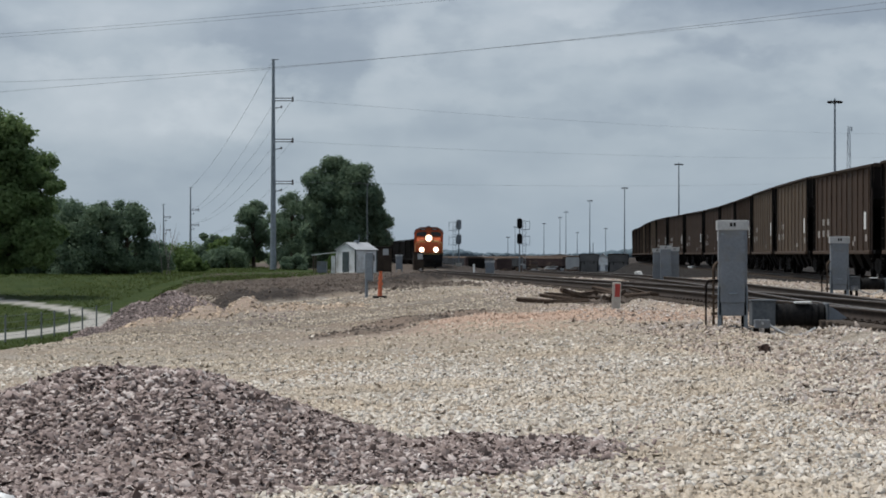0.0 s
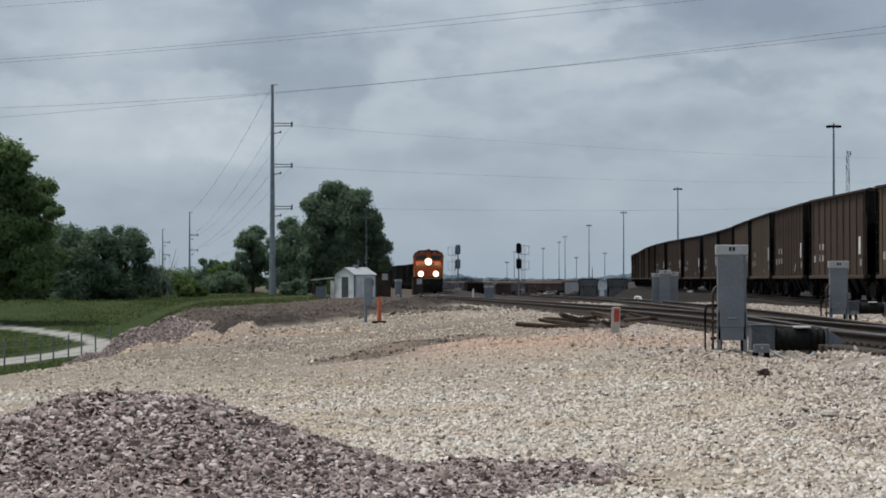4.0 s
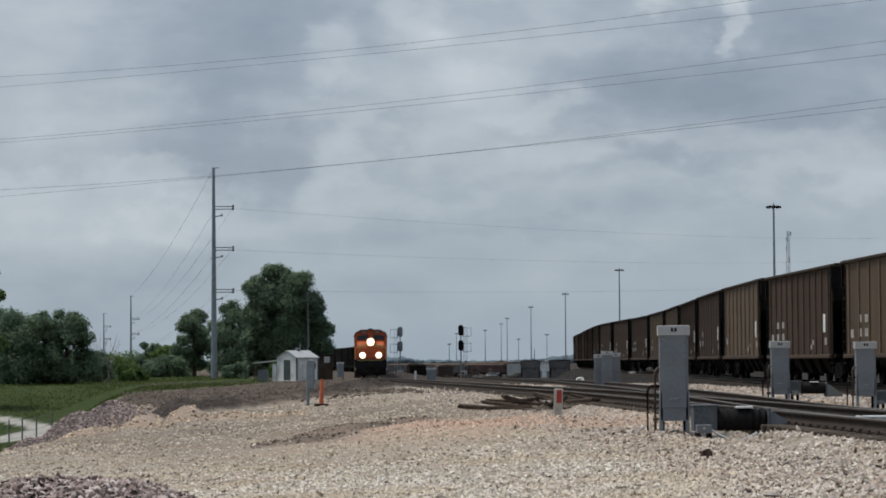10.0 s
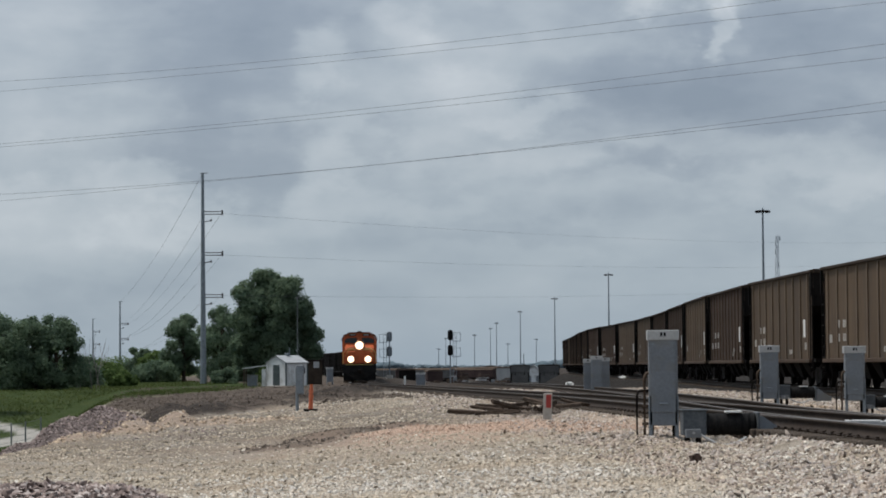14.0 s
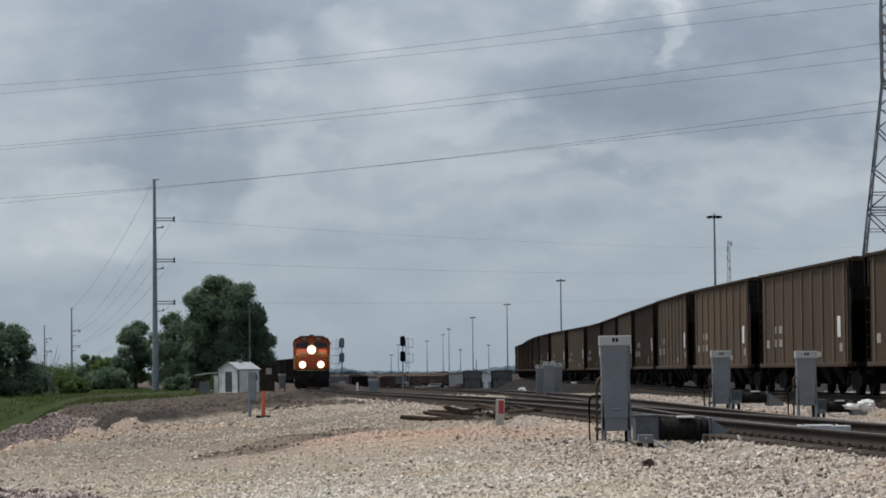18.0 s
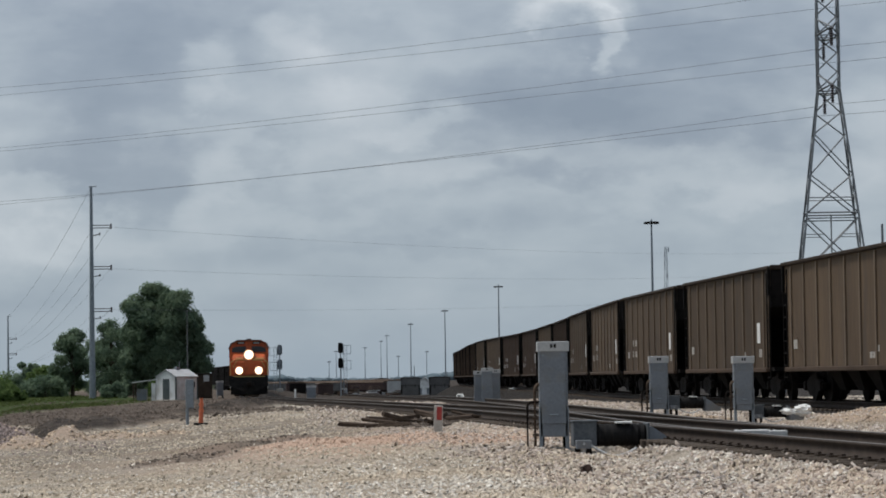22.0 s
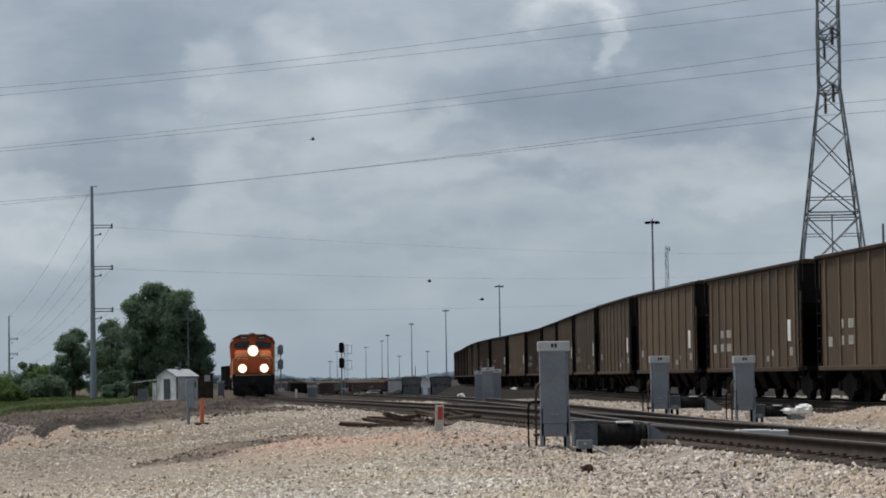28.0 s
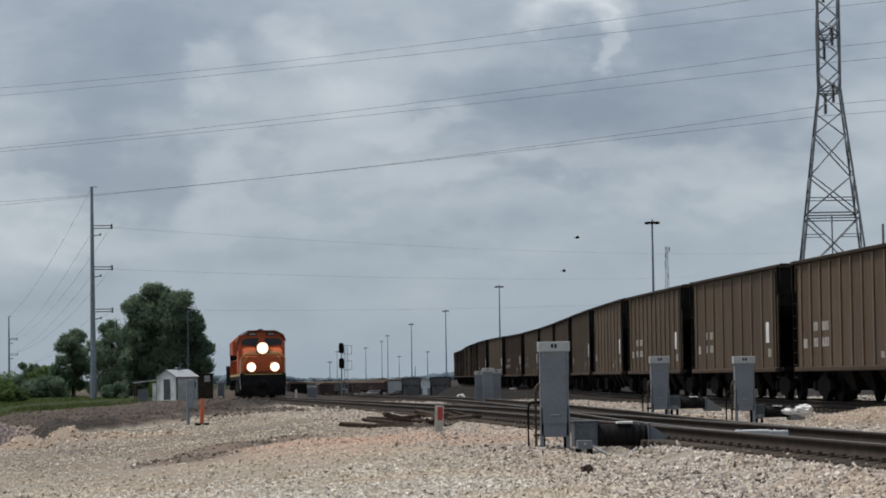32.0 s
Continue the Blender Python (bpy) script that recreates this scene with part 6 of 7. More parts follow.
for x, y, l, rz, ti, li, sz in HEAP_OF_TIES:
    timber(x * 0.92, y - 5.6, l * 0.9, rz, ti, li * 0.6, (sz[0] * 0.85, sz[1] * 0.85))
lump("rust_lump", 1.80, 34.27, 0.10, "rustlump", "rusty brown lump of scrap lying on the gravel", "scrap", 0.65, 3)
crumpled_sheet(7.68, 57.0, 0.80)
lump("plastic_scrap", 1.2, 208, 0.32, "white", "white scrap of plastic lying between the tracks", "plastic scrap", 0.5, 21)
lump("plastic_scrap", 5.2, 201, 0.28, "white", "white scrap of plastic lying between the tracks", "plastic scrap", 0.45, 22)
lump("white_rock", -3.85, 16.35, 0.07, "white", "single white stone in the dark gravel", "stone", 0.8, 9)

# trees: x, y, top, width
def grow(x, y, top, w, label, seed, leaves, **kw):
    z = ground_z(x, y)
    return tree(x, y, top - z, w, label, seed, leaves, **kw)


BIG_TREE = ((-1.3, 10.4, 1.9), (-2.9, 9.2, 1.9), (0.8, 9.6, 2.2), (-1.9, 7.2, 2.7), (1.2, 7.0, 2.8), (-2.9, 4.2, 2.2), (0.3, 3.6, 2.8), (2.7, 7.7, 1.4), (3.2, 5.5, 1.6), (3.9, 3.4, 1.25), (-3.4, 2.0, 1.6), (2.2, 2.1, 1.6))
grow(-30.2, 290, 11.9, 9.8, "large dense dark green tree beside the shed", 1, 105000, leaf=0.17, lobes=BIG_TREE)
grow(-37.5, 300, 8.9, 5.6, "green tree with thin upper branches", 2, 9000, blobs=26, leaf=0.16)
grow(-43.3, 310, 7.9, 5.2, "round green tree behind the power pole", 3, 16000, blobs=24, leaf=0.16)
grow(-40.0, 316, 6.5, 6.5, "low green tree behind the power pole", 13, 14000, blobs=22, leaf=0.16)
grow(-34.5, 305, 6.0, 7.0, "low dark green tree below the large one", 14, 14000, blobs=22, leaf=0.16)
grow(-48.5, 330, 3.6, 6.0, "bright green roadside bush", 4, 4000, mat="leaf2", trunk=0.1, low=0.05, leaf=0.24, blobs=16, name="bush")
grow(-65.8, 420, 4.9, 5.0, "round bright green tree in the distance", 5, 6000, mat="leaf", trunk=0.15, low=0.1, leaf=0.28, blobs=16)
FIELD_TREE = ((0.9, 11.0, 1.5), (-1.2, 11.6, 1.9), (2.9, 8.6, 1.2), (3.6, 7.6, 0.9), (1.2, 9.0, 1.8), (-1.6, 9.0, 2.4), (1.1, 6.5, 2.0), (2.9, 6.1, 1.3), (2.6, 4.3, 1.6), (3.7, 4.3, 1.1), (-1.3, 4.6, 2.3), (1.4, 3.3, 1.3), (-3.8, 7.5, 2.6), (0.2, 3.0, 1.5), (-1.5, 2.8, 1.6), (3.0, 3.0, 1.1))
grow(-41.2, 172, 11.2, 9.5, "large green tree beside the field", 6, 95000, mat="leaf3", leaf=0.15, lobes=FIELD_TREE)
for i, (x, y, top, w) in enumerate(((-43.9, 212, 5.9, 6.0), (-47, 216, 6.1, 6.5), (-40.3, 214, 6.0, 4.6), (-41.8, 213, 5.9, 4.4), (-51, 220, 5.4, 6), (-45, 222, 5.0, 8))):
    grow(x, y, top, w, "dense dark green tree in the tree row", 20 + i, 14000, blobs=28, low=0.02, leaf=0.14)
for i, (x, y, top, w) in enumerate(((-41.0, 232, 2.6, 3.6), (-41, 250, 1.4, 3.4), (-47, 262, 1.8, 5.0), (-52, 300, 2.4, 6), (-58, 330, 2.8, 6), (-66, 350, 2.6, 8), (-76, 380, 3.0, 9), (-88, 400, 3.4, 9), (-33, 268, 1.5, 3), (-29, 272, 1.5, 3), (-45, 300, 2.2, 5), (-72, 440, 3.0, 9), (-100, 460, 3.4, 14))):
    grow(x, y, top, w, "low leafy green bush at the field's edge", 40 + i, 4500, mat="leaf2" if i % 2 else "leaf", trunk=0.1, low=0.02, leaf=0.17, blobs=14, name="bush")

def bare_bush(x, y, h, w, seed):
    """A leafless thicket: thin grey-brown stems that fork upwards."""
    rnd = random.Random(seed)
    root = thing("bare_bush", "leafless grey-brown bush at the end of the tree row", "bush", pose(x, y, ground_z(x, y) - 0.1))
    for i in range(5):
        bm = bmesh.new()
        a = Vector((rnd.uniform(-0.3, 0.3) * w, rnd.uniform(-0.3, 0.3) * w, 0))
        b = a + Vector((rnd.uniform(-0.2, 0.2) * w, rnd.uniform(-0.2, 0.2) * w, h * rnd.uniform(0.5, 0.7)))
        bar(bm, a, b, 0.035, 0.02, 5)
        for q in range(8):
            p = a.lerp(b, rnd.uniform(0.35, 1.0))
            e = p + Vector((rnd.uniform(-0.28, 0.28) * w, rnd.uniform(-0.2, 0.2) * w, h * rnd.uniform(0.18, 0.4)))
            bar(bm, p, e, 0.016, 0.008, 4)
        part("stem", bm, M["drytwig"], root)
    return root


bare_bush(-38.0, 216, 4.6, 3.0, 2)


def field_fence():
    """Thin steel posts with four strands of wire, running along the low field."""
    root = thing("wire_fence", "wire fence on thin grey posts along the field", "fence")
    ys = [116, 120, 124, 127.2, 130, 133.4, 136.5, 140, 144]
    bm = bmesh.new()
    bar(bm, (0, 0, -0.3), (0, 0, 1.3), 0.045, 0.04, 7)
    me = mesh_of(bm, "post", M["lattice"])
    tops = []
    for y in ys:
        x = -28.25 + 0.3 * (y - 116) / 28
        z = ground_z(x, y)
        shared("post", me, root, Matrix.Translation((x, y, z)))
        tops.append(Vector((x, y, z)))
    for h in (0.3, 0.6, 0.9, 1.2):
        bm = bmesh.new()
        tube(bm, [p + Vector((0, 0, h)) for p in tops], 0.008, 4)
        part("strand", bm, M["wire"], root)
    return root


field_fence()


# pale plates and a bolted casting at the switch frog
for x, y, l, w, rz in ((4.36, 37.5, 0.58, 0.42, -7), (4.62, 36.9, 0.26, 0.30, -7)):
    root = thing("frog_plate", "pale steel plate bolted at the switch frog", "steel plate", pose(x, y, 0.80, 0, 0, rz), "frog plates")
    bm = bmesh.new()
    rounded(bm, (0, 0, -0.045), (l, w, 0.10), 0.01, seg=1)
    part("plate", bm, M["lid"], root)
    for q in (-0.35, 0.35):
        bm = bmesh.new()
        bar(bm, (q * l, 0, 0.0), (q * l, 0, 0.03), 0.022, seg=6)
        part("bolt", bm, M["rail"], root)


# the yard's far side
def comm_mast(x, y, h):
    root = thing("radio_mast", "slim lattice radio mast with antennas", "radio mast", pose(x, y, ground_z(x, y)))
    for a in (0.5, 2.6, 4.7):
        bm = bmesh.new()
        bar(bm, (1.1 * math.cos(a), 1.1 * math.sin(a), 0), (0.35 * math.cos(a), 0.35 * math.sin(a), h), 0.07, 0.05, 5)
        part("leg", bm, M["galv"], root)
    for i in range(16):
        z0, z1 = h * i / 16, h * (i + 1) / 16
        r0, r1 = 1.1 - 0.75 * i / 16, 1.1 - 0.75 * (i + 1) / 16
        bm = bmesh.new()
        for a, b in ((0.5, 2.6), (2.6, 4.7), (4.7, 0.5)):
            bar(bm, (r0 * math.cos(a), r0 * math.sin(a), z0), (r1 * math.cos(b), r1 * math.sin(b), z1), 0.035, seg=4)
        part("brace", bm, M["galv"], root)
    for z, a in ((h - 0.8, 0), (h - 2.2, 2), (h - 4.5, 4), (h - 7.5, 1)):
        bm = bmesh.new()
        rounded(bm, (0.7 * math.cos(a), 0.7 * math.sin(a), z), (0.28, 0.28, 1.2), 0.08)
        part("antenna", bm, M["galv"], root)
    return root


comm_mast(59.0, 700, 35.5)
for x, y, h in ((33.5, 600, 17), (19.7, 460, 13), (16.5, 380, 10.5), (33.2, 200, 12.6), (-7.8, 700, 7)):
    root = thing("yard_pole", "thin dark pole standing in the yard", "pole", pose(x, y, ground_z(x, y)), "yard poles")
    bm = bmesh.new()
    bar(bm, (0, 0, 0), (0, 0, h), 0.14, 0.09, 8)
    part("shaft", bm, M["lattice"], root)


def box_car(x, y, rz, l, h, paint, label):
    root = thing("freight_car", label, "railway car", pose(x, y, ground_z(x, y), 0, 0, rz), "parked freight cars")
    bm = bmesh.new()
    rounded(bm, (0, 0, 1.05 + (h - 1.05) / 2), (2.9, l, h - 1.05), 0.06)
    body = part("body", bm, M[paint], root)
    bm = bmesh.new()
    prism(bm, [(-1.5, h), (1.5, h), (1.2, h + 0.22), (0, h + 0.32), (-1.2, h + 0.22)], -l / 2, l / 2)
    part("roof", bm, M["oldtie"], root)
    for sx in (-1, 1):
        bm = bmesh.new()
        rounded(bm, (sx * 1.48, 0, h / 2 + 0.45), (0.06, 2.6, h - 1.5), 0.02, seg=1)
        part("sliding_door", bm, M[paint], body)
    bm = bmesh.new()
    box(bm, (0, 0, 0.95), (0.5, l + 0.8, 0.22))
    part("underframe", bm, M["grime"], root)
    for k in (-l * 0.36, l * 0.36):
        bg = shared("bogie", BOGIE, root, Matrix.Translation((0, k, 0)))
        for q in (-0.89, 0.89):
            wheelset(bg, q)
    return root


# two strings of parked coal cars seen end-on, and mixed cars beyond them
parked = hopper_car("dark parked coal car in the yard beyond the signals", 11, "greycar", 0)
parked["group"] = "parked coal cars"
spots = [(-5.5, 432, 1), (-5.75, 448.3, 1), (-6.0, 464.5, 1), (-0.7, 402, 0.4), (-0.8, 418.3, 0.4), (-0.9, 434.5, 0.4)]
for i, (x, y, rz) in enumerate(spots):
    m = pose(x, y, ground_z(x, y) + 0.02, 0, 0, rz)
    if i:
        copy_thing(parked, m)
    else:
        parked.matrix_basis = m
for x, y, rz, l, h, paint, word in ((-26.4, 480, 3, 15, 3.2, "coalcar", "black"), (-29.5, 520, 4, 15, 3.2, "rustcar", "rust-red"), (-22.6, 500, 5, 14, 2.9, "rustcar", "rust-red"), (-33, 640, 80, 18, 3.0, "greycar", "grey"),
                                    (-19.5, 640, 60, 13, 2.9, "rustcar", "rust-red"), (-10.5, 560, 1, 12, 3.3, "palecar", "pale grey"), (-13.2, 680, 60, 15, 3.3, "rustcar", "rust-red"),
                                    (-18, 760, 85, 16, 3.0, "coalcar", "black"), (-34, 800, 85, 16, 3.0, "coalcar", "black"), (-50, 820, 85, 16, 3.0, "greycar", "grey"), (-26, 880, 88, 16, 3.2, "greycar", "grey")):
    box_car(x, y, rz, l, h, paint, word + " freight car parked far off in the yard")


def yard_building(x, y, w, d, h, g, wall, label):
    root = thing("yard_building", label, "building", pose(x, y, ground_z(x, y)), "yard buildings")
    bm = bmesh.new()
    prism(bm, [(-w / 2, 0), (w / 2, 0), (w / 2, h), (0, g), (-w / 2, h)], -d / 2, d / 2)
    part("wall", bm, M[wall], root)
    for sx in (-1, 1):
        bm = bmesh.new()
        prism(bm, [(0, g + 0.02), (sx * (w / 2 + 0.4), h - 0.15), (sx * (w / 2 + 0.4), h), (0, g + 0.2)], -d / 2 - 0.4, d / 2 + 0.4)
        part("roof_slope", bm, M["shedroof"], root)
    for k in (-0.25, 0.25):
        bm = bmesh.new()
        box(bm, (k * w, -d / 2 - 0.03, h * 0.42), (w * 0.3, 0.06, h * 0.75))
        part("door", bm, M["grey"], root)
    return root


yard_building(-4.6, 620, 5.5, 12, 1.9, 3.9, "shedwall", "low white yard building with a pale roof")
yard_building(-21, 900, 7, 12, 3.6, 4.0, "greycar", "grey workshop on the far side of the yard")
yard_building(-52, 980, 22, 12, 2.8, 3.2, "greycar", "long grey shed on the far side of the yard")
rnd = random.Random(12)
for i in range(9):
    x, y = -31 + i * 2.6 + rnd.uniform(-1, 1), 430 + rnd.uniform(0, 160)
    h = rnd.uniform(0.8, 1.7)
    switch_cabinet(x, y, ground_z(x, y), h, rnd.uniform(0.5, 0.9), "small grey trackside cabinet far off in the yard", False, 0, False)


def far_woods():
    """The low wooded skyline, as one uneven band of crowns."""
    rnd = np.random.RandomState(3)
    n = 1300
    a = np.radians(rnd.uniform(-22, 16, n))
    r = rnd.uniform(1500, 2600, n)
    h = rnd.uniform(3.4, 6.4, n) * (0.8 + 0.3 * np.sin(a * 60) + 0.2 * np.sin(a * 23))
    c = np.stack([r * np.sin(a), r * np.cos(a), np.zeros(n)], 1)
    ring = 7
    ang = np.arange(ring) * 2 * math.pi / ring
    V = []
    for f, w in ((0.0, 0.9), (0.45, 1.15), (0.8, 0.75), (1.0, 0.15)):
        k = w * h[:, None] * (1 + 0.3 * rnd.uniform(-1, 1, (n, ring)))
        V.append(np.stack([c[:, 0:1] + k * np.cos(ang), c[:, 1:2] + k * np.sin(ang), np.repeat((f * h)[:, None], ring, 1)], 2))
    V = np.stack(V, 1).reshape(n, -1, 3)
    q = np.array([(l * ring + j, l * ring + (j + 1) % ring, (l + 1) * ring + (j + 1) % ring, (l + 1) * ring + j) for l in range(3) for j in range(ring)])
    F = (q[None] + (4 * ring) * np.arange(n)[:, None, None]).reshape(-1, 4)
    return tagged(arrays("far_woods", V.reshape(-1, 3), F, M["haze"]), "haze-tinted blue-green woods along the skyline", "woods", kind="stuff")


# road vehicles and stores between the far tracks
def pickup(x, y, rz, paint, label):
    root = thing("pickup_truck", label, "truck", pose(x, y, ground_z(x, y), 0, 0, rz), "parked trucks")
    bm = bmesh.new()
    prism_y(bm, -0.98, 0.98, [(-2.8, 0.5), (-2.8, 1.05), (-1.5, 1.18), (-0.7, 1.85), (0.9, 1.85), (1.05, 1.2), (2.8, 1.2), (2.8, 0.5)])
    bmesh.ops.bevel(bm, geom=bm.edges[:], offset=0.06, segments=1, affect="EDGES")
    body = part("body", bm, M[paint], root)
    for sx in (-1, 1):
        bm = bmesh.new()
        prism_y(bm, sx * 0.975, sx * 0.99, [(-1.2, 1.25), (-0.65, 1.72), (0.8, 1.72), (0.9, 1.25)])
        part("side_window", bm, M["glass"], body)
        for k in (-1.8, 1.75):
            bm = bmesh.new()
            bar(bm, (sx * 0.78, k, 0.38), (sx * 1.0, k, 0.38), 0.38, seg=16)
            part("wheel", bm, M["black"], root)
    bm = bmesh.new()
    prism(bm, [(-0.82, 1.25), (0.82, 1.25), (0.72, 1.72), (-0.72, 1.72)], -1.24, -1.2)
    part("windscreen", bm, M["glass"], body)
    return root


for i, (x, y, rz, paint, word) in enumerate(((-32.4, 900, 4, "white", "white"), (-25.4, 900, -6, "white", "white"), (-22.6, 894, 8, "white", "white"), (-18.6, 915, 12, "darkgrey", "dark grey"), (-40.0, 930, 3, "white", "white"), (-27.5, 860, -9, "galv", "silver"))):
    pickup(x, y, rz, paint, word + " pickup truck parked far off in the yard")
store = random.Random(31)
STACKS = [(-24.6, 560, 2.5, 1.4), (-20.3, 540, 3.5, 1.0), (-14.2, 520, 2.2, 1.6), (-17.5, 480, 3.0, 0.9), (-11.0, 460, 2.0, 1.1), (-8.6, 520, 2.6, 1.5)]
STACKS += [(-0.045 * y + store.uniform(0, 0.034) * y, y, store.uniform(0.8, 2.8), store.uniform(0.8, 2.6)) for y in (450, 470, 495, 510, 530, 545, 565, 580, 590, 605, 620, 640, 655, 670, 690, 705, 720, 735)]
for x, y, l, h in STACKS:
    root = thing("material_stack", "stack of stored track material far off in the yard", "stack", pose(x, y, ground_z(x, y), 0, 0, 15 * l), "stacks in the yard")
    for k in range(int(h / 0.25)):
        bm = bmesh.new()
        rounded(bm, (0.12 * (k % 2), 0, 0.125 + 0.25 * k), (l - 0.3 * (k % 3), 1.1, 0.22), 0.02, seg=1)
        part("layer", bm, M[store.choice(("oldtie", "rustpipe", "greycar", "lid", "rustcar"))], root)

# the blue of the air is painted into the woods' own colour
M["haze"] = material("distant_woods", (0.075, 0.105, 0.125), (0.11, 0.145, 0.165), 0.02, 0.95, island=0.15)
far_woods()


# birds over the yard
def bird(label):
    root = thing("bird", label, "bird", group="birds")
    bm = bmesh.new()
    bmesh.ops.create_uvsphere(bm, u_segments=10, v_segments=6, radius=0.05)
    for v in bm.verts:
        v.co.x *= 2.0
    part("body", bm, M["black"], root, smooth=True)
    for sy in (-1, 1):
        bm = bmesh.new()
        prism(bm, [(0.06, 0.0), (0.03, 0.012), (-0.06, 0.006), (-0.06, 0.0)], 0.0, 0.05)
        a = [bm.verts.new(p) for p in ((0.06, sy * 0.03, 0.02), (0.03, sy * 0.2, 0.07), (-0.02, sy * 0.30, 0.06), (-0.05, sy * 0.18, 0.05), (-0.06, sy * 0.03, 0.015))]
        b = [bm.verts.new(v.co + Vector((0, 0, 0.008))) for v in a]
        bm.faces.new(a)
        bm.faces.new(b[::-1])
        for i in range(5):
            bm.faces.new((a[i], b[i], b[(i + 1) % 5], a[(i + 1) % 5]))
        part("wing", bm, M["black"], root)
    bm = bmesh.new()
    box(bm, (-0.13, 0, 0), (0.1, 0.06, 0.012))
    part("tail", bm, M["black"], root)
    for piece in root.children:
        piece.data.transform(Matrix.Scale(0.75, 4))
    return root


BIRDS = []
# each bird: seconds, x and height, on a level line across the view
BIRDS.append((bird("small dark bird flying over the yard"), [(0, -314.26, -9.5), (27.5, -10.79, 9.77), (28, -4.46, 9.93), (28.5, 1.89, 10.64), (29, 8.16, 11.44), (29.5, 14.7, 12.38), (32, 47.79, 17.02)]))
BIRDS.append((bird("small dark bird flying over the yard"), [(0, -230.15, -2.94), (29, -18.32, 3.99), (30.3, -1.67, 4.62), (31, 1.08, 5.05), (31.5, 2.36, 5.21), (32, 4.18, 5.24)]))
BIRDS.append((bird("small dark bird flying over the yard"), [(0, -230.16, -2.02), (29.2, -17.73, 3.98), (30.4, 0.1, 5.09), (31, 2.56, 5.5), (32, 4.67, 6.39)]))
BIRDS.append((bird("small dark bird flying over the yard"), [(0, -230.15, -2.94), (26, -17.34, 4.56), (27.5, -3.63, 4.75), (28, -0.49, 4.94), (28.5, 4.22, 5.42), (29.2, 16.99, 7.0), (32, 73.08, 10.7)]))
BIRDS.append((bird("small dark bird flying over the yard"), [(0, -230.15, -2.94), (26, -18.32, 3.99), (27.5, -1.68, 4.04), (28, 1.32, 4.28), (28.5, 5.78, 4.81), (29.3, 17.95, 6.2), (32, 69.1, 9.77)]))

build_track("track_near", "rusty railway track on weathered ties with a switch", TA, rail_a, 14, 640, 150)
build_track("track_diverging", "railway track leading off from the switch", TB, rail_b, 29, 600, 120)
build_track("track_coal", "railway track under the standing coal train", TC, rail_c, -60, 560, 120)

def grass_tufts():
    """Rough grass on the low field, as upright blades in uneven patches."""
    rnd = np.random.RandomState(9)
    n = 190000
    r = np.exp(rnd.uniform(math.log(52), math.log(330), n))
    a = np.radians(rnd.uniform(-15, -2, n))
    x, y = r * np.sin(a), r * np.cos(a)
    e = grass_x(y) - x
    patch = 0.5 + 0.5 * wave(x * 0.22, y * 0.09, 8)
    road = np.minimum(np.abs(x + 30.3), np.where(y > 147, np.abs(y - np.interp(x, [-56, -40.1, -35.1, -30.8, -28], [186, 169.3, 162.9, 155.4, 147])) / 1.5, 9)) / 2.0
    keep = (heap_amount(x, y) < 0.1) & (e > 0.8 + 0.5 * rnd.uniform(size=n)) & (rnd.uniform(size=n) < 0.15 + 0.85 * patch) & (road > 1)
    x, y = x[keep], y[keep]
    n = len(x)
    z = land(x, y)
    h, w, t = rnd.uniform(0.05, 0.20, n) * (0.4 + patch[keep]), rnd.uniform(0.02, 0.08, n), rnd.uniform(0, math.pi, n)
    lx, ly = rnd.normal(size=n) * 0.12, rnd.normal(size=n) * 0.12
    c, s = np.cos(t) * w, np.sin(t) * w
    V = np.stack([np.stack([x - c, y - s, z - 0.03], 1), np.stack([x + c, y + s, z - 0.03], 1), np.stack([x + lx, y + ly, z + h], 1)], 1).reshape(-1, 3)
    return tagged(arrays("grass", V, np.arange(3 * n).reshape(n, 3), M["grassblade"]), "rough green grass on the low field", "grass", kind="stuff")


grass_tufts()


def pale_pick(x, y):
    p = np.where((heap_amount(x, y, "dark") < 0.02) & (heap_amount(x, y, "dirt") < 0.03) & (x > edge_x(y) + 0.5), 1.0, 0.0) * np.where(np.abs(x - np.interp(y, TA[2], TA[1])) < 1.2, 0.35, 1.0)
    p = p * np.where(np.abs(x - np.interp(y, TC[2], TC[1])) < 2.2, 0.0, 1.0) * np.where((y > 95) & (x < np.interp(y, TA[2], TA[1]) - 2), 0.15, 1)
    bare = 0.5 + 0.5 * wave(x * 0.55, y * 0.28, 6)
    p = p * (1 - 0.55 * np.exp(-((x - 2.1) / 1.3) ** 2 - ((y - 39.0) / 2.6) ** 2))
    return p * np.clip(0.15 + 1.15 * bare, 0.12, 1.0) * (1 - 0.95 * step01(34, 44, y + 4 * bare) * np.where(x < np.interp(y, TA[2], TA[1]) - 2.5, 1.0, 0.45))


dark_pick = lambda x, y: np.where(heap_amount(x, y, "dark") > 0.01, 1.0, 0.02)
M["palestone"] = stone_mix("pale_crushed_stone", [(0.26, 0.22, 0.185), (0.45, 0.385, 0.31), (0.57, 0.525, 0.465), (0.52, 0.44, 0.35), (0.60, 0.56, 0.50), (0.48, 0.45, 0.42), (0.62, 0.56, 0.48), (0.72, 0.68, 0.62)], (0.48, 0.40, 0.305), 0.75)
M["ballaststone"] = stone_mix("pinkish_ballast", [(0.11, 0.09, 0.075), (0.27, 0.215, 0.175), (0.36, 0.31, 0.27), (0.43, 0.355, 0.295), (0.31, 0.28, 0.265), (0.54, 0.48, 0.43)], (0.38, 0.30, 0.24), 0.4)
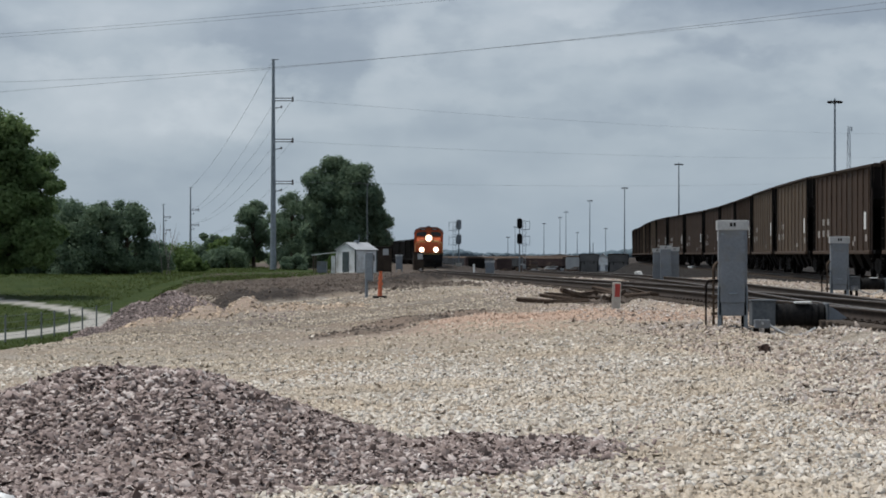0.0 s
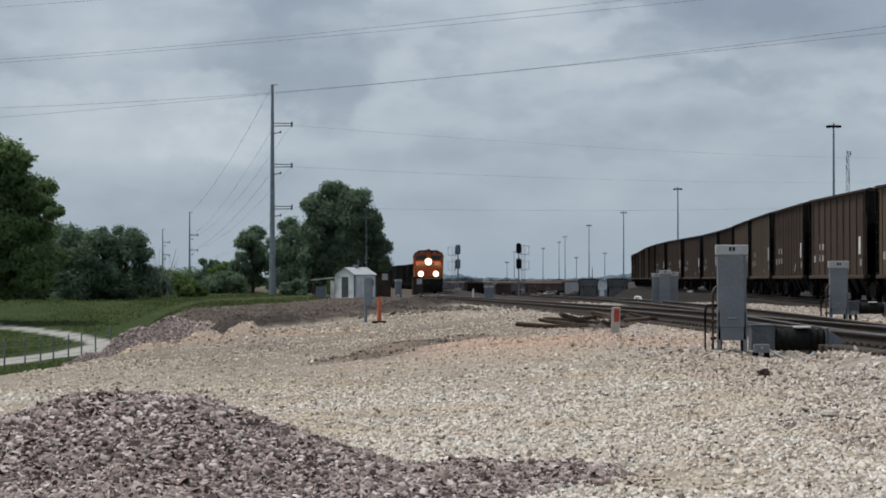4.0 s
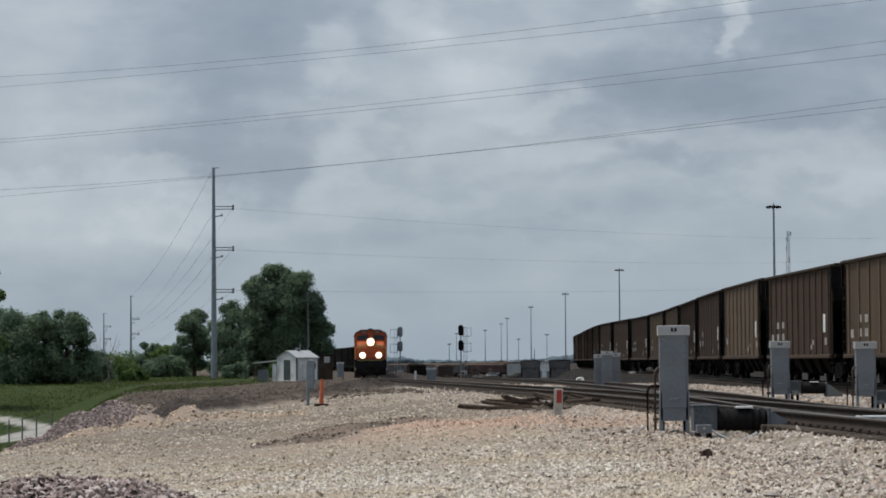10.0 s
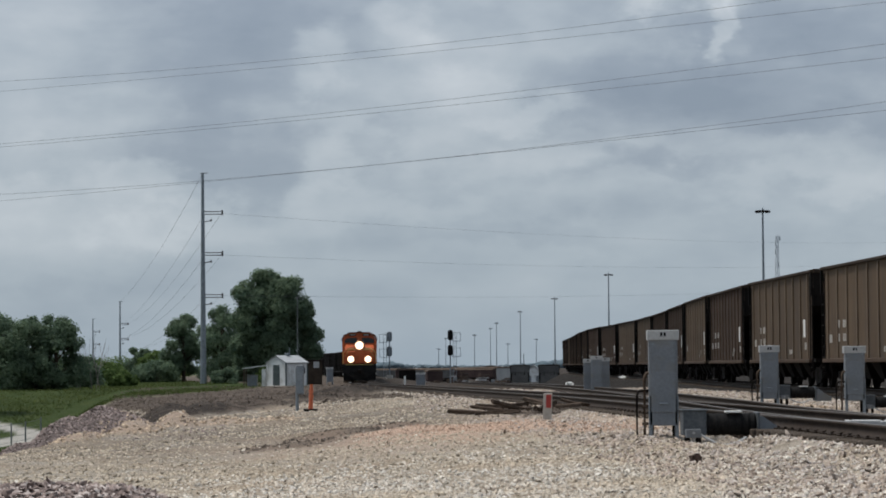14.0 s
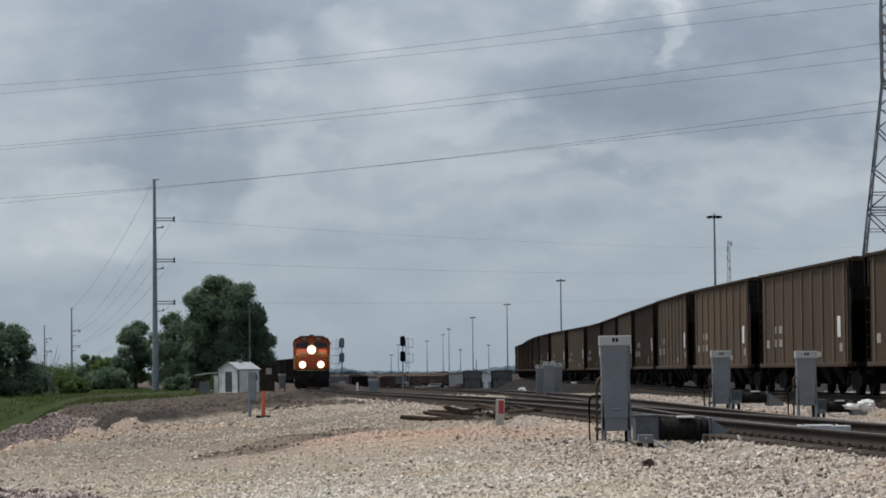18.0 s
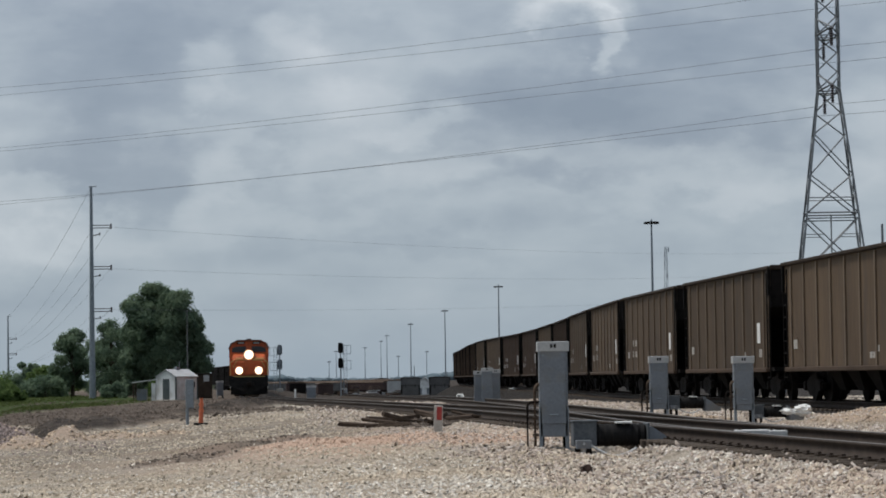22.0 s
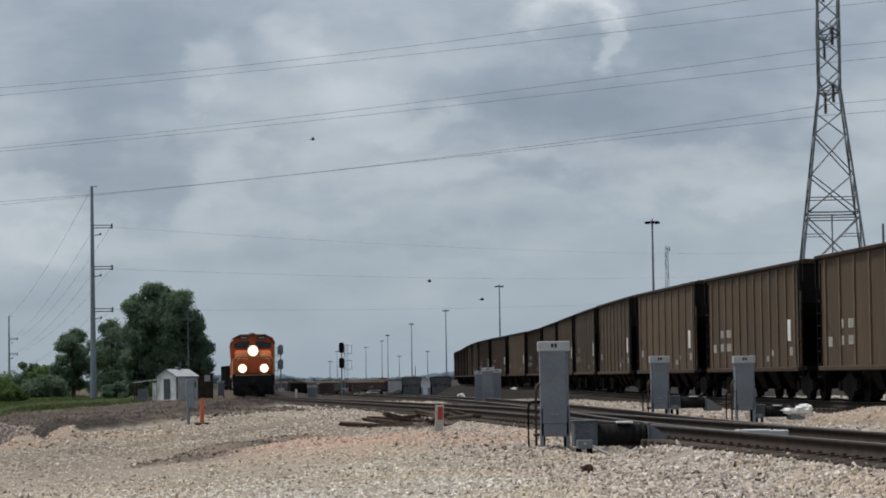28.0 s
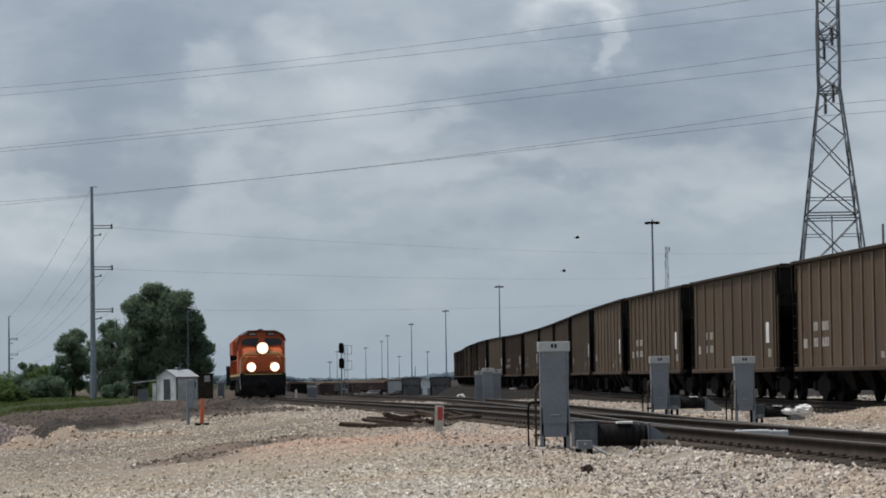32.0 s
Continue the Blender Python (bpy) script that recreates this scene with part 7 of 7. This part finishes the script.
M["darkstone"] = stone_mix("purple_grey_stone", [(0.055, 0.042, 0.039), (0.155, 0.12, 0.11), (0.30, 0.24, 0.222), (0.19, 0.147, 0.132), (0.40, 0.335, 0.31), (0.56, 0.50, 0.47)], (0.28, 0.22, 0.195), 0.35)
# the purple-grey stone again, with the backlit heap's shade in its tones
M["heapstone"] = stone_mix("dull_purple_stone", [(0.10, 0.078, 0.073), (0.20, 0.16, 0.15), (0.28, 0.232, 0.22), (0.225, 0.178, 0.166), (0.36, 0.30, 0.285)], (0.20, 0.155, 0.138), 0.4)
stones("gravel", "pale angular crushed stone covering the yard", 190000, "palestone", pale_pick, 0.038, 5, 14.5, 125, -15.5, 11)
stones("dark_gravel", "heap of purple-grey crushed stone", 105000, "darkstone", dark_pick, 0.039, 6, 15, 24.5, -15.5, 1, sides=4, flat=0.7, tilt=0.34)
stones("dark_heap_stones", "purple-grey crushed stone of the farther heap", 42000, "heapstone", dark_pick, 0.047, 8, 60, 80, -14.5, -7)
west_of = lambda x, y: np.interp(y, TA[2], TA[1]) - x
mid_pick = lambda x, y: np.where((west_of(x, y) > 2.0) & (x > edge_x(y)) & (heap_amount(x, y, "dark") < 0.03) & (heap_amount(x, y, "orange") < 0.03) & (heap_amount(x, y, "streak") < 0.02) & (heap_amount(x, y, "dirt") < 0.03), np.clip(0.02 + 0.9 * (0.5 + 0.62 * wave(x * 0.8, y * 0.35, 9)), 0.05, 1), 0.0) * (1 - 0.5 * step01(85, 100, y))
ballast_pick = lambda x, y: np.where((np.abs(west_of(x, y) - 2.4) < 1.7 + 0.5 * wave(x, y, 2)) | ((west_of(x, y) < -1.0) & (np.abs(x - np.interp(y, TC[2], TC[1])) > 2.3) & (x < np.interp(y, TC[2], TC[1]))), 0.9, 0.0)
M["midstone"] = stone_mix("tan_crushed_stone", [(0.18, 0.15, 0.115), (0.33, 0.28, 0.215), (0.42, 0.36, 0.28), (0.37, 0.33, 0.27), (0.46, 0.395, 0.315), (0.55, 0.48, 0.395)], (0.36, 0.30, 0.225), 0.5)
M["clod"] = material("brown_earth_clods", (0.058, 0.046, 0.038), (0.135, 0.108, 0.088), 3.0, 0.95, island=0.35)
stones("soil_lumps", "brown lumps and stones on the bare soil", 26000, "clod", lambda x, y: np.where((west_of(x, y) > 1.5) & (x > edge_x(y) - 2.5), 0.25 + 0.5 * (0.5 + 0.5 * wave(x * 0.5, y * 0.2, 4)), 0.0), 0.05, 17, 95, 230, -9.5, -1)
stones("tie_rubble", "dark splintered rubble round the broken ties", 9000, "clod", lambda x, y: np.where(np.hypot((x + 0.3) / 1.1, (y - 64.2) / 1.5) < 1.0 + 0.3 * wave(x * 3, y, 2), 1.0, 0.0), 0.075, 18, 60, 68, -2, 2)
M["beigeclod"] = material("beige_rubble", (0.27, 0.20, 0.14), (0.52, 0.42, 0.32), 3.0, 0.95, island=0.35)
stones("tan_gravel", "trodden tan gravel in the middle of the yard", 85000, "midstone", mid_pick, 0.045, 11, 36, 100, -13, 8, lift=0.10)
stones("ballast", "coarse pale ballast beside the rails", 62000, "ballaststone", ballast_pick, 0.048, 12, 22, 130, -3, 12)
stones("earth_clods", "brown lumps of earth on the dirt heaps", 30000, "clod", lambda x, y: np.where(heap_amount(x, y, "dirt") > 0.03, 0.5, np.where(heap_amount(x, y, "streak") > 0.02, 0.75, 0.0)), 0.045, 13, 44, 128, -12, 2)
M["pinkstone"] = stone_mix("pinkish_crushed_stone", [(0.24, 0.165, 0.125), (0.40, 0.28, 0.21), (0.47, 0.35, 0.27), (0.42, 0.33, 0.27), (0.56, 0.43, 0.34)], (0.45, 0.31, 0.23), 0.6)
stones("pink_gravel", "pinkish-orange crushed stone spread in a thin patch", 40000, "pinkstone", lambda x, y: np.where(heap_amount(x, y, "orange") > 0.015, 0.9, 0.0), 0.036, 15, 40, 60, -8, 4)
stones("rubble", "beige rubble on the low heaps", 30000, "beigeclod", lambda x, y: np.where(heap_amount(x, y, "beige") > 0.03, 0.8, 0.0), 0.066, 14, 44, 78, -13, 10)


def spin_wheels(car, frames, turn):
    """Turn a car's wheelsets about their axles as it runs."""
    for bg in car.children:
        if bg.name.startswith(frames):
            for w in bg.children:
                x, y, z = w.location
                walk(w, [(t * 0.125, pose(x, y, z, math.degrees(turn(t * 0.125)))) for t in range(257)])


def motions():
    """The two trains: the orange one comes on, the coal train draws away."""
    times = [i * 1.0 for i in range(33)]
    for car, off in COAL_CARS:
        walk(car, [(t, car_pose(TC, rail_c, S_C0 + coal_gone(t) + off)) for t in times])
        spin_wheels(car, "bogie", lambda t: -coal_gone(t) / 0.42)
    for b, rows in BIRDS:
        walk(b, [(t, pose(x, 92, z)) for t, x, z in rows])
    for car, off in LOCO_TRAIN:
        walk(car, [(t, car_pose(TA, rail_a, S_A0 - 3.47 * t + off)) for t in times])
        if off < 60:
            spin_wheels(car, "bogie", lambda t, r=0.533 if off < 20 else 0.42: 3.47 * t / r)


motions()
